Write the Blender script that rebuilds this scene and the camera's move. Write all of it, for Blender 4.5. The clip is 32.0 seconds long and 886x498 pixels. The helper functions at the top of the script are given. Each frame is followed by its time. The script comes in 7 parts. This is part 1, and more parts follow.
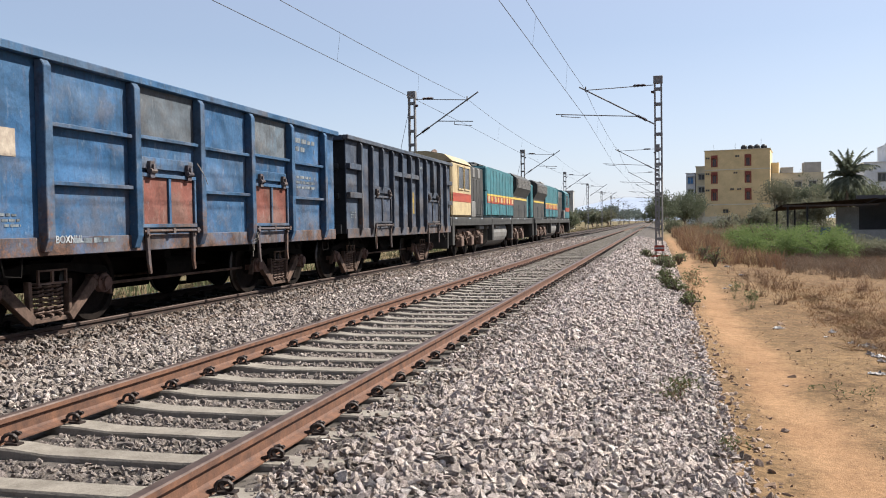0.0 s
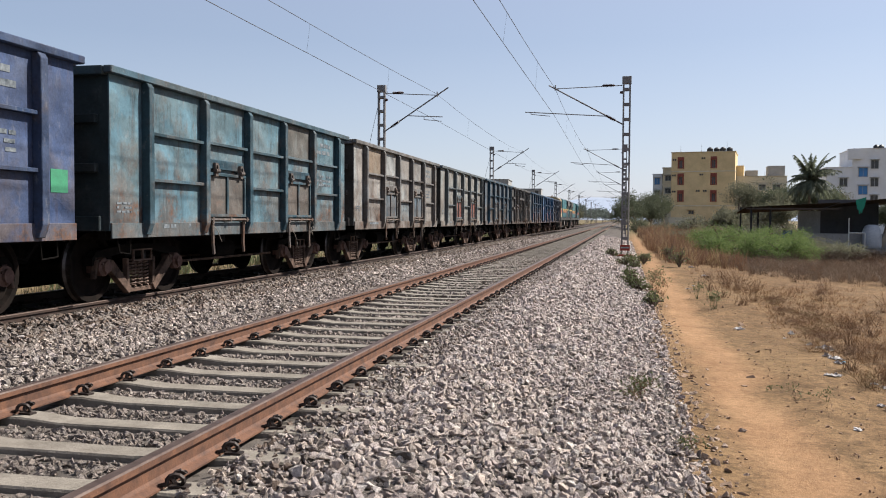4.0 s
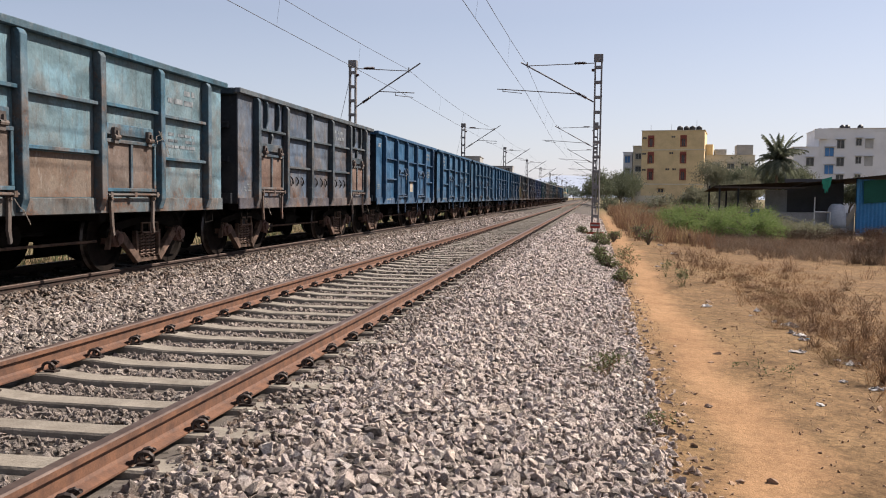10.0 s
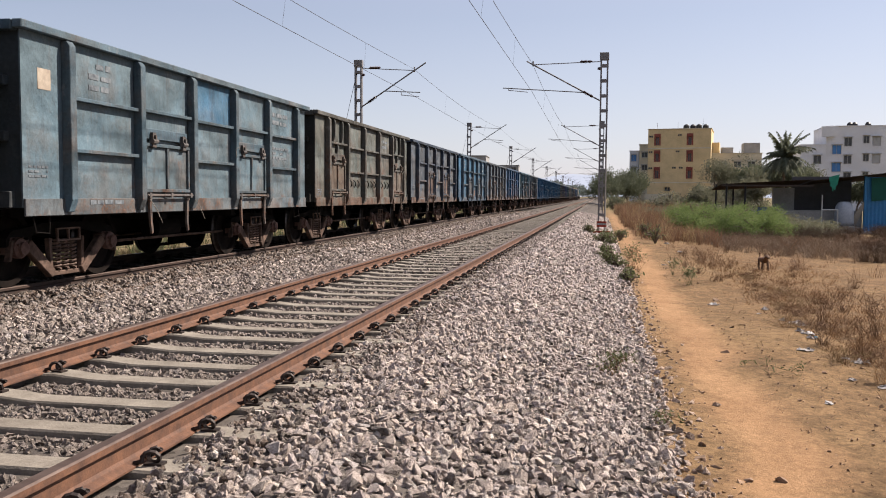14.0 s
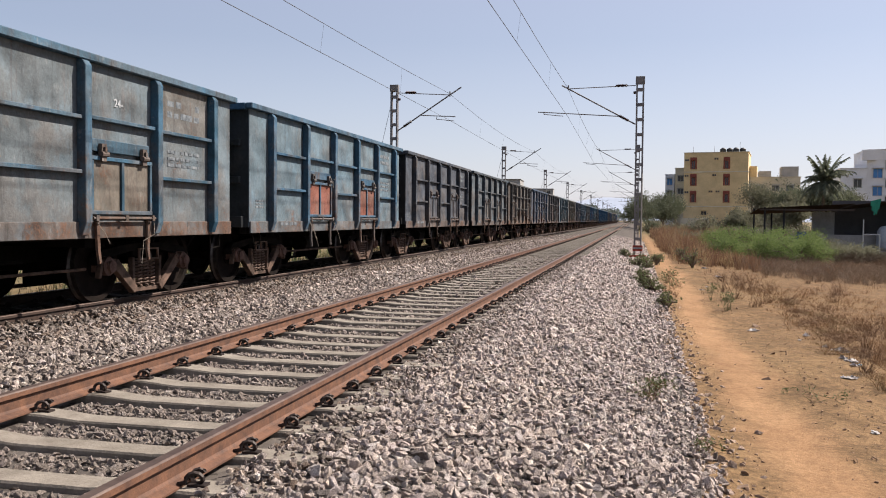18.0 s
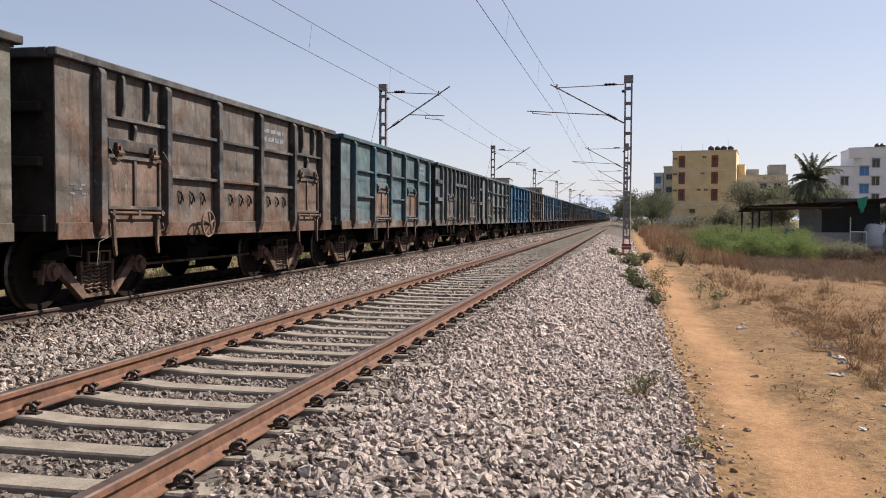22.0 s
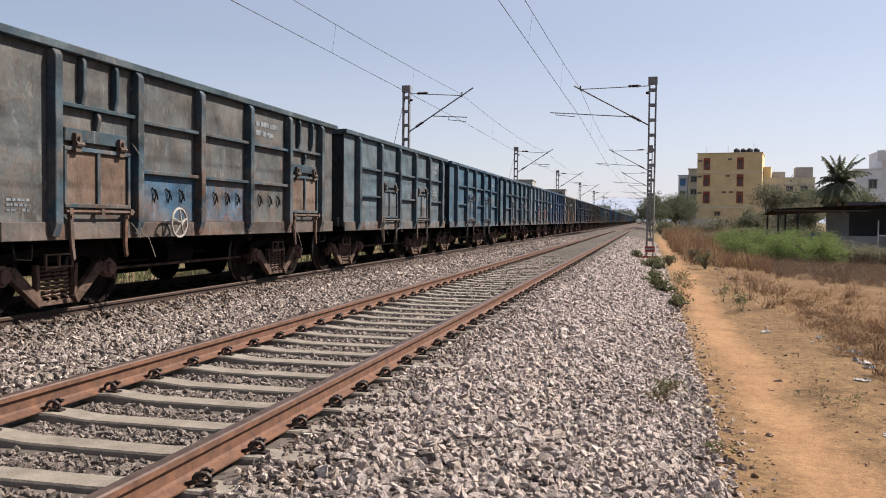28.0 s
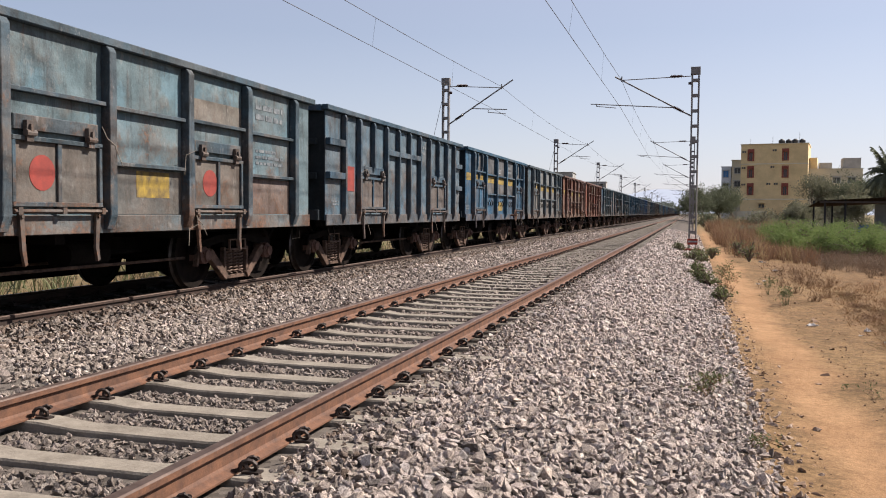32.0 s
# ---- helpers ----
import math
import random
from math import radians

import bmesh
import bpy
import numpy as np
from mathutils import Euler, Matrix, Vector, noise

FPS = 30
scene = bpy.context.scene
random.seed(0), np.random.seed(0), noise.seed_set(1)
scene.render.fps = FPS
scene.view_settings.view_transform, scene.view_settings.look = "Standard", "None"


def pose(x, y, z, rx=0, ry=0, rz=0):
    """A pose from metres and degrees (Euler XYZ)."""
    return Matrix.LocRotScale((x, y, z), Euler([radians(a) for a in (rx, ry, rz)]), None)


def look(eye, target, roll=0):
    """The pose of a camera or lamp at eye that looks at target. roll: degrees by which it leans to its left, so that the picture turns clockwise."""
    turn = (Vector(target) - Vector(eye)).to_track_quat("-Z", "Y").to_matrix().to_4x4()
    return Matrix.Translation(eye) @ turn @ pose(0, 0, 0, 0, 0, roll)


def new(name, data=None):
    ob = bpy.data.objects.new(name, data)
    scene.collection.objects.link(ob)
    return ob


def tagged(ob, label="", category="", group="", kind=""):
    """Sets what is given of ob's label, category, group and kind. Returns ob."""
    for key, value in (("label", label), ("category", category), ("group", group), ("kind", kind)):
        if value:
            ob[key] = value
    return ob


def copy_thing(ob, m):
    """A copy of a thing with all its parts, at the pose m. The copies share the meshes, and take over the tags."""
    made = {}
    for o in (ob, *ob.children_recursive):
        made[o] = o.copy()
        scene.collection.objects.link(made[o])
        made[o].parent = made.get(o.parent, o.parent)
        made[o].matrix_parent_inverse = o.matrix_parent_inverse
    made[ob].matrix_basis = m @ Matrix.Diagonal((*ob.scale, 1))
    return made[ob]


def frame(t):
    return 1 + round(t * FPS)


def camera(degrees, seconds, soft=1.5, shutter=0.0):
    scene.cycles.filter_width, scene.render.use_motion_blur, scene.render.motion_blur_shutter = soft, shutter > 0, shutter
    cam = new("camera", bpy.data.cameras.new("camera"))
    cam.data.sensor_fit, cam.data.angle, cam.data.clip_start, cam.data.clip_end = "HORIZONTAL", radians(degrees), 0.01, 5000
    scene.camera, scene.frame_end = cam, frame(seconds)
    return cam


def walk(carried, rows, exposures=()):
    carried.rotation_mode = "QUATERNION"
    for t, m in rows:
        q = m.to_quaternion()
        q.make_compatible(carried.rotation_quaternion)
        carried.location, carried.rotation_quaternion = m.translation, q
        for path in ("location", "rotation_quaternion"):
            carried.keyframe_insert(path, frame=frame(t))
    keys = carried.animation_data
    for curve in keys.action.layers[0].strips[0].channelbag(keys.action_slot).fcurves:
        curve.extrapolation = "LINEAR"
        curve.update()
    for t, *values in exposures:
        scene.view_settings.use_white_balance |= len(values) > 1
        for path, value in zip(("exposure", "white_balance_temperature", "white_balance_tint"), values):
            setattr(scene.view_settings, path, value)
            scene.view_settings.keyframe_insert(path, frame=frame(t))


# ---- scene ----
cam = camera(54.72, 32.0, soft=1.0)
PATH = [
    (0, 0.009, -0.045, 1.144, 88.29, 0.92, 13.99),
    (0.5, 0.015, -0.032, 1.143, 88.42, 1.01, 13.31),
    (1, 0.024, -0.018, 1.145, 88.52, 0.87, 12.57),
    (1.5, 0.033, -0.011, 1.145, 88.56, 0.58, 12.61),
    (2, 0.035, -0.014, 1.141, 88.07, 0.36, 12.54),
    (2.5, 0.024, -0.011, 1.142, 88.08, 0.11, 12.55),
    (3, 0.029, -0.012, 1.146, 88.04, -0.06, 12.17),
    (3.5, 0.026, -0.001, 1.143, 88.00, -0.13, 12.01),
    (4, 0.031, 0.002, 1.138, 87.98, -0.30, 11.87),
    (4.5, 0.025, 0.005, 1.138, 87.47, -0.44, 11.45),
    (6.5, 0.025, 0.006, 1.143, 87.19, -0.43, 10.79),
    (7, 0.030, 0.006, 1.145, 87.12, -0.49, 11.40),
    (7.5, 0.040, 0.004, 1.131, 86.37, -0.64, 10.74),
    (8, 0.041, 0.004, 1.134, 85.85, -0.72, 9.98),
    (8.5, 0.039, 0.010, 1.135, 85.95, -0.62, 9.87),
    (9, 0.035, 0.011, 1.137, 86.17, -0.64, 9.90),
    (9.5, 0.030, 0.014, 1.137, 86.30, -0.59, 9.97),
    (10, 0.029, 0.010, 1.139, 86.45, -0.63, 9.95),
    (10.5, 0.025, 0.006, 1.138, 86.37, -0.55, 9.91),
    (11, 0.023, 0.004, 1.137, 86.42, -0.47, 9.86),
    (11.5, 0.022, 0.005, 1.140, 86.44, -0.49, 9.81),
    (12, 0.024, 0.002, 1.146, 86.49, -0.48, 9.35),
    (12.5, 0.021, 0.003, 1.146, 86.52, -0.45, 9.16),
    (13, 0.026, 0.012, 1.144, 86.63, -0.45, 9.25),
    (13.5, 0.021, 0.019, 1.143, 86.56, -0.49, 9.64),
    (14, 0.027, 0.023, 1.134, 86.41, -0.39, 10.36),
    (14.5, 0.008, 0.021, 1.126, 85.84, -0.43, 10.66),
    (15, -0.006, 0.014, 1.141, 85.87, -0.34, 11.42),
    (15.5, -0.011, -0.001, 1.142, 87.02, -0.41, 12.03),
    (17.5, -0.006, -0.006, 1.145, 87.99, -0.42, 13.00),
    (18, -0.005, -0.006, 1.142, 87.95, -0.53, 12.63),
    (18.5, -0.000, -0.000, 1.140, 87.60, -0.60, 12.28),
    (19, -0.000, 0.000, 1.144, 87.62, -0.60, 12.24),
    (19.5, -0.003, 0.000, 1.141, 87.67, -0.59, 12.10),
    (20, -0.001, -0.005, 1.143, 87.79, -0.60, 12.14),
    (20.5, -0.006, -0.004, 1.141, 87.62, -0.50, 12.22),
    (21, -0.010, -0.007, 1.141, 87.59, -0.46, 12.31),
    (21.5, -0.006, -0.004, 1.144, 87.66, -0.30, 12.17),
    (22, -0.003, -0.005, 1.144, 87.90, -0.30, 11.92),
    (22.5, -0.002, -0.001, 1.143, 88.22, -0.47, 12.21),
    (23, 0.004, 0.005, 1.141, 88.39, -0.29, 12.64),
    (23.5, 0.006, 0.006, 1.142, 88.72, -0.37, 12.48),
    (24, 0.009, 0.003, 1.143, 88.83, -0.37, 11.96),
    (24.5, 0.008, -0.009, 1.138, 88.87, -0.42, 11.73),
    (25, 0.010, -0.012, 1.141, 88.63, -0.37, 12.76),
    (25.5, 0.009, -0.008, 1.143, 88.69, -0.38, 13.19),
    (27.5, 0.024, 0.002, 1.136, 88.21, -0.46, 13.39),
    (28, 0.018, 0.001, 1.144, 87.98, -0.59, 13.45),
    (28.5, 0.013, 0.006, 1.148, 88.56, -0.38, 12.97),
    (29, 0.015, 0.005, 1.140, 88.72, -0.38, 12.50),
    (29.5, 0.016, 0.007, 1.134, 88.45, -0.47, 13.17),
    (30, 0.009, 0.015, 1.128, 88.18, -0.39, 14.41),
    (30.5, 0.017, 0.003, 1.138, 88.30, -0.47, 15.01),
    (31, 0.001, -0.001, 1.136, 87.78, -0.64, 16.04),
    (31.5, -0.006, -0.001, 1.138, 87.59, -0.39, 15.89),
    (32, 0.004, -0.008, 1.133, 87.49, -0.43, 16.08),
]
walk(cam, [(t, pose(*p)) for t, *p in PATH], exposures=[(0, 1.19, 6300, 8), (2, 1.17, 6350, 9), (3, 1.10, 6380, 9), (4, 1.0, 6350, 9), (4.5, 1.0, 6400, 10), (6.5, 1.03, 6650, 12), (15.5, 1.06, 6800, 14), (17.5, 1.06, 6700, 13), (32, 1.06, 6700, 13)])

# the train's way: distance run by the clock, coupling pitch and body length
RUN = [28.318, 524.429, 41.559, -159.104, 388.033, -397.578, 146.279]
PITCH, BODY = 10.509, 9.756
NEAR_X, FAR_X, FAR_Z = -3.036, -8.23, -0.07


def run(t):
    u = t / 32.0
    return sum(c * u ** i for i, c in enumerate(RUN))


# ---- world, sun ----
SUN_DIR = Vector((0.62, 0.38, 0.70)).normalized()
world = bpy.data.worlds.new("sky")
scene.world = world
world.use_nodes = True
wn, wl = world.node_tree.nodes, world.node_tree.links
wn.clear()
sky = wn.new("ShaderNodeTexSky")
sky.sky_type = "NISHITA"
sky.sun_disc = False
sky.sun_elevation = math.asin(SUN_DIR.z)
sky.sun_rotation = math.atan2(SUN_DIR.x, SUN_DIR.y)
sky.air_density, sky.dust_density, sky.ozone_density, sky.altitude = 1.0, 0.9, 2.2, 300
bg = wn.new("ShaderNodeBackground")
bg.inputs["Strength"].default_value = 0.054
wo = wn.new("ShaderNodeOutputWorld")
haze = wn.new("ShaderNodeMix")  # dust-laden air pales the sky
haze.data_type = "RGBA"
where = wn.new("ShaderNodeTexCoord")
up = wn.new("ShaderNodeSeparateXYZ")
thin = wn.new("ShaderNodeValToRGB")  # the dust thins out smoothly with height
for el, (p, v) in zip([thin.color_ramp.elements[0], thin.color_ramp.elements[1], thin.color_ramp.elements.new(0.2)], ((0.0, 0.76), (1.0, 0.10), (0.2, 0.44))):
    el.position, el.color = p, (v, v, v, 1)
wl.new(where.outputs["Generated"], up.inputs[0])
wl.new(up.outputs[2], thin.inputs[0])
side_of_sun = wn.new("ShaderNodeVectorMath")  # dust scatters light forward: the haze is denser towards the sun's side
side_of_sun.operation = "DOT_PRODUCT"
side_of_sun.inputs[1].default_value = (SUN_DIR.x * 0.45, SUN_DIR.y * 0.45, 0)
wl.new(where.outputs["Generated"], side_of_sun.inputs[0])
forward = wn.new("ShaderNodeMath")
forward.operation = "ADD"
wl.new(side_of_sun.outputs["Value"], forward.inputs[0])
forward.inputs[1].default_value = 0.62
dense = wn.new("ShaderNodeMath")
dense.operation, dense.use_clamp = "MULTIPLY", True
wl.new(thin.outputs[0], dense.inputs[0])
wl.new(forward.outputs[0], dense.inputs[1])
wl.new(dense.outputs[0], haze.inputs[0])
haze.inputs[7].default_value = (7.4, 7.5, 8.95, 1)
wl.new(sky.outputs[0], haze.inputs[6])
wl.new(haze.outputs[2], bg.inputs[0])
wl.new(bg.outputs[0], wo.inputs[0])
sun_data = bpy.data.lights.new("sun", "SUN")
sun_data.energy, sun_data.angle, sun_data.color = 5.0, radians(0.6), (1.0, 0.94, 0.85)
sun = new("sun", sun_data)
sun.matrix_world = look(SUN_DIR * 50, (0, 0, 0))


# ---- materials ----
class Mat:
    """Small wrapper to write node materials briefly."""

    def __init__(self, name, rough=0.8, metal=0.0, spec=0.3):
        self.m = bpy.data.materials.new(name)
        self.m.use_nodes = True
        self.t = self.m.node_tree
        self.b = self.t.nodes["Principled BSDF"]
        self.b.inputs["Roughness"].default_value = rough
        self.b.inputs["Metallic"].default_value = metal
        self.b.inputs["Specular IOR Level"].default_value = spec
        self.co = self.node("ShaderNodeTexCoord").outputs["Object"]

    def node(self, kind):
        return self.t.nodes.new(kind)

    def link(self, a, b):
        self.t.links.new(a, b)

    def put(self, sock, v):
        if isinstance(v, (int, float)):
            sock.default_value = v
        elif isinstance(v, tuple):
            sock.default_value = (*v, 1.0) if len(v) == 3 and len(sock.default_value) == 4 else v
        else:
            self.link(v, sock)

    def noise(self, scale, detail=4.0, rough=0.6, co=None, stretch=None, seeded=False):
        n = self.node("ShaderNodeTexNoise")
        n.inputs["Scale"].default_value = scale
        n.inputs["Detail"].default_value = detail
        n.inputs["Roughness"].default_value = rough
        c = co or self.co
        if stretch:
            mp = self.node("ShaderNodeMapping")
            mp.inputs["Scale"].default_value = stretch
            self.link(c, mp.inputs[0])
            c = mp.outputs[0]
        if seeded:
            oi = self.node("ShaderNodeObjectInfo")
            mul = self.node("ShaderNodeMath")
            mul.operation = "MULTIPLY"
            self.link(oi.outputs["Random"], mul.inputs[0])
            mul.inputs[1].default_value = 57.0
            add = self.node("ShaderNodeVectorMath")
            self.link(c, add.inputs[0])
            self.link(mul.outputs[0], add.inputs[1])
            c = add.outputs[0]
        self.link(c, n.inputs["Vector"])
        return n.outputs[0]

    def ramp(self, fac, *stops):
        r = self.node("ShaderNodeValToRGB")
        e = r.color_ramp.elements
        while len(e) < len(stops):
            e.new(0.5)
        for el, (p, c) in zip(e, stops):
            el.position = p
            el.color = (c, c, c, 1) if isinstance(c, (int, float)) else (*c, 1)
        self.link(fac, r.inputs[0])
        return r.outputs[0]

    def mix(self, fac, a, b, how="MIX"):
        n = self.node("ShaderNodeMix")
        n.data_type, n.blend_type = "RGBA", how
        self.put(n.inputs[0], fac)
        self.put(n.inputs[6], a)
        self.put(n.inputs[7], b)
        return n.outputs[2]

    def math(self, op, a, b=0.0, clamp=False):
        n = self.node("ShaderNodeMath")
        n.operation, n.use_clamp = op, clamp
        self.put(n.inputs[0], a)
        self.put(n.inputs[1], b)
        return n.outputs[0]

    def base(self, c):
        self.put(self.b.inputs["Base Color"], c)
        return self

    def rough(self, v):
        self.put(self.b.inputs["Roughness"], v)
        return self

    def bump(self, h, strength=0.3, dist=0.02):
        n = self.node("ShaderNodeBump")
        n.inputs["Strength"].default_value, n.inputs["Distance"].default_value = strength, dist
        self.link(h, n.inputs["Height"])
        self.link(n.outputs[0], self.b.inputs["Normal"])
        return self


def simple(name, a, b, scale=4.0, rough=0.8, metal=0.0, bump=0.0, fine=None, spec=0.3, seeded=True, dist=0.01):
    """Two colours mixed by a coarse and a fine noise."""
    k = Mat(name, rough, metal, spec)
    n = k.noise(scale, 6, 0.65, seeded=seeded)
    c = k.mix(k.ramp(n, (0.33, 0.0), (0.67, 1.0)), a, b)
    f = k.noise(fine or scale * 9, 3, seeded=seeded)
    c = k.mix(0.35, c, k.ramp(f, (0.3, 0.35), (0.7, 1.0)), "MULTIPLY")
    k.base(c)
    if bump:
        k.bump(f, bump, dist)
    return k.m


def paint_material():
    """Weathered wagon paint: the object's own colour, faded, dusty, sooty and rusted (rust by the colour's alpha), each plate a little different."""
    k = Mat("weathered_paint", 0.62, 0.0, 0.2)
    oi = k.node("ShaderNodeObjectInfo")
    col = oi.outputs["Color"]
    island = k.node("ShaderNodeNewGeometry").outputs["Random Per Island"]
    own = k.node("ShaderNodeAttribute")
    own.attribute_name = "plate"
    plate = k.math("FRACT", k.math("ADD", k.math("MULTIPLY", k.math("ADD", island, own.outputs["Fac"]), 7.31), k.math("MULTIPLY", oi.outputs["Random"], 13.7)))
    amount = k.math("MULTIPLY", oi.outputs["Alpha"], k.math("ADD", 0.65, k.math("MULTIPLY", plate, 0.7)))
    z = k.node("ShaderNodeSeparateXYZ")
    k.link(k.co, z.inputs[0])
    low = k.math("MULTIPLY", k.math("SUBTRACT", 2.0, z.outputs[2]), 0.075)
    foot = k.math("MULTIPLY", k.math("SUBTRACT", 1.42, z.outputs[2]), 1.9, clamp=True)
    shift = k.node("ShaderNodeVectorMath")
    k.link(k.co, shift.inputs[0])
    k.link(k.math("MULTIPLY", plate, 43.0), shift.inputs[1])
    co = shift.outputs[0]
    big = k.noise(0.75, 5, 0.62, co=co)
    blot = k.noise(2.2, 6, 0.68, co=co)
    runs = k.noise(2.6, 5, 0.68, co=co, stretch=(1.0, 2.4, 0.30))
    rust_runs = k.noise(4.2, 5, 0.70, co=co, stretch=(1.0, 2.2, 0.24))
    fine = k.noise(19, 5, 0.74, seeded=True)
    wear = k.math("ADD", amount, 0.10, clamp=True)
    tone = k.math("ADD", 0.84, k.math("MULTIPLY", plate, 0.32))
    c = k.mix(1.0, col, tone, "MULTIPLY")
    # plates greyed by weather, remnants of fresher paint, tan dust from the track, soot
    c = k.mix(k.math("MULTIPLY", k.ramp(plate, (0.35, 0.0), (0.8, 0.40)), wear), c, k.mix(0.4, (0.125, 0.118, 0.114), col))
    c = k.mix(k.math("MULTIPLY", k.ramp(k.noise(1.05, 6, 0.66, co=co), (0.50, 0.0), (0.56, 0.6)), wear), c, k.mix(1.0, col, (1.15, 1.45, 1.65), "MULTIPLY"))
    c = k.mix(k.math("MULTIPLY", k.ramp(big, (0.49, 0.0), (0.56, 0.62)), wear), c, k.mix(0.4, (0.125, 0.118, 0.112), col))
    c = k.mix(k.math("MULTIPLY", k.ramp(k.math("ADD", k.noise(1.5, 6, 0.68, co=co), low), (0.50, 0.0), (0.62, 0.8)), wear), c, (0.108, 0.080, 0.063))
    c = k.mix(k.math("MULTIPLY", k.ramp(blot, (0.54, 0.0), (0.61, 0.6)), wear), c, k.mix(0.35, (0.030, 0.026, 0.025), col))
    c = k.mix(k.math("MULTIPLY", k.ramp(runs, (0.54, 0.0), (0.64, 0.6)), wear), c, (0.022, 0.018, 0.016))
    pale = k.math("MULTIPLY", k.ramp(k.noise(6.5, 5, 0.72, co=co, stretch=(1, 1.5, 0.6)), (0.60, 0.0), (0.65, 0.8)), wear)
    c = k.mix(pale, c, k.mix(0.5, col, (0.27, 0.26, 0.25)))
    patch = k.mix(0.28, k.mix(0.55, big, blot), fine)
    lim = k.math("SUBTRACT", 0.645, k.math("MULTIPLY", amount, 0.15))
    edge = k.math("MULTIPLY", k.math("MULTIPLY", foot, wear), 0.055)
    rust = k.math("MULTIPLY", k.math("SUBTRACT", k.math("ADD", k.math("ADD", patch, k.math("MULTIPLY", low, 0.5)), edge), lim), 14.0, clamp=True)
    bleed = k.math("MULTIPLY", k.ramp(rust_runs, (0.56, 0.0), (0.66, 0.75)), wear)
    rustc = k.mix(k.ramp(fine, (0.35, 0.0), (0.7, 1.0)), (0.040, 0.022, 0.015), (0.135, 0.068, 0.042))
    c = k.mix(bleed, c, k.mix(0.35, rustc, col))
    c = k.mix(k.math("MULTIPLY", rust, 0.85), c, rustc)
    c = k.mix(0.42, c, k.ramp(fine, (0.30, 0.30), (0.62, 1.0)), "MULTIPLY")
    k.base(c)
    k.rough(k.ramp(blot, (0.3, 0.55), (0.7, 0.85)))
    k.bump(k.mix(0.3, big, fine), 0.6, 0.045)
    dents = k.node("ShaderNodeBump")
    dents.inputs["Strength"].default_value, dents.inputs["Distance"].default_value = 1.0, 0.22
    k.link(k.noise(1.5, 1.5, 0.4, co=co), dents.inputs["Height"])
    for lk in list(k.t.links):
        if lk.to_socket == k.b.inputs["Normal"]:
            k.link(dents.outputs[0], lk.from_node.inputs["Normal"])
    return k.m


PAINT = paint_material()
BOGIE = simple("dusty_cast_steel", (0.030, 0.022, 0.018), (0.150, 0.098, 0.076), 5, 0.85, bump=0.4, spec=0.1)
# DARK and WHEEL hold the shade under the wagon body in their colour
DARK = simple("shade_black_grime", (0.005, 0.0045, 0.004), (0.013, 0.011, 0.010), 4, 0.9, bump=0.3, spec=0.05)
CAP = simple("rusty_axle_cap", (0.072, 0.040, 0.033), (0.155, 0.095, 0.078), 7, 0.8, bump=0.3, spec=0.15)
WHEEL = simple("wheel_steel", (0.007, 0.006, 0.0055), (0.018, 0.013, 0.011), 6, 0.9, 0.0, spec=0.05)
TREAD = simple("polished_tread", (0.05, 0.045, 0.042), (0.12, 0.105, 0.10), 8, 0.45, 0.9)
SPRING = simple("spring_steel", (0.08, 0.054, 0.044), (0.185, 0.125, 0.100), 7, 0.75, spec=0.15)
LETTER = simple("white_lettering", (0.36, 0.37, 0.38), (0.11, 0.13, 0.15), 7, 0.8)
STENCIL = simple("worn_stencil", (0.20, 0.22, 0.235), (0.040, 0.050, 0.062), 11, 0.85)
YELLOW = simple("yellow_mark", (0.30, 0.205, 0.035), (0.085, 0.062, 0.035), 6, 0.85, fine=30)
RAIL_SIDE = simple("rusty_rail", (0.158, 0.074, 0.042), (0.070, 0.036, 0.025), 9, 0.75, bump=0.2, seeded=False)
RAIL_DARK = simple("grimy_rail", (0.050, 0.027, 0.019), (0.024, 0.016, 0.013), 3, 0.8, bump=0.2, seeded=False)
RAIL_TOP = simple("worn_rail_head", (0.060, 0.038, 0.030), (0.115, 0.080, 0.066), 6, 0.55, 0.4, seeded=False)
CONCRETE = simple("sleeper_concrete", (0.245, 0.215, 0.178), (0.140, 0.120, 0.097), 5, 0.9, bump=0.5, fine=60)
# far-track sleepers: the train's shade is put into the concrete colour
CONCRETE_SHADE = simple("shade_dark_sleeper_concrete", (0.020, 0.017, 0.015), (0.040, 0.033, 0.028), 5, 0.9, bump=0.5, fine=60)
CLIP = simple("black_clip_steel", (0.018, 0.014, 0.013), (0.05, 0.035, 0.03), 20, 0.6, 0.3)
GALV = simple("galvanised_steel", (0.13, 0.125, 0.13), (0.22, 0.21, 0.21), 3, 0.6, 0.3)
WIRE = simple("copper_wire", (0.05, 0.045, 0.045), (0.08, 0.07, 0.065), 2, 0.6, 0.5)
INSUL = simple("brown_porcelain", (0.03, 0.015, 0.012), (0.05, 0.022, 0.018), 8, 0.3)


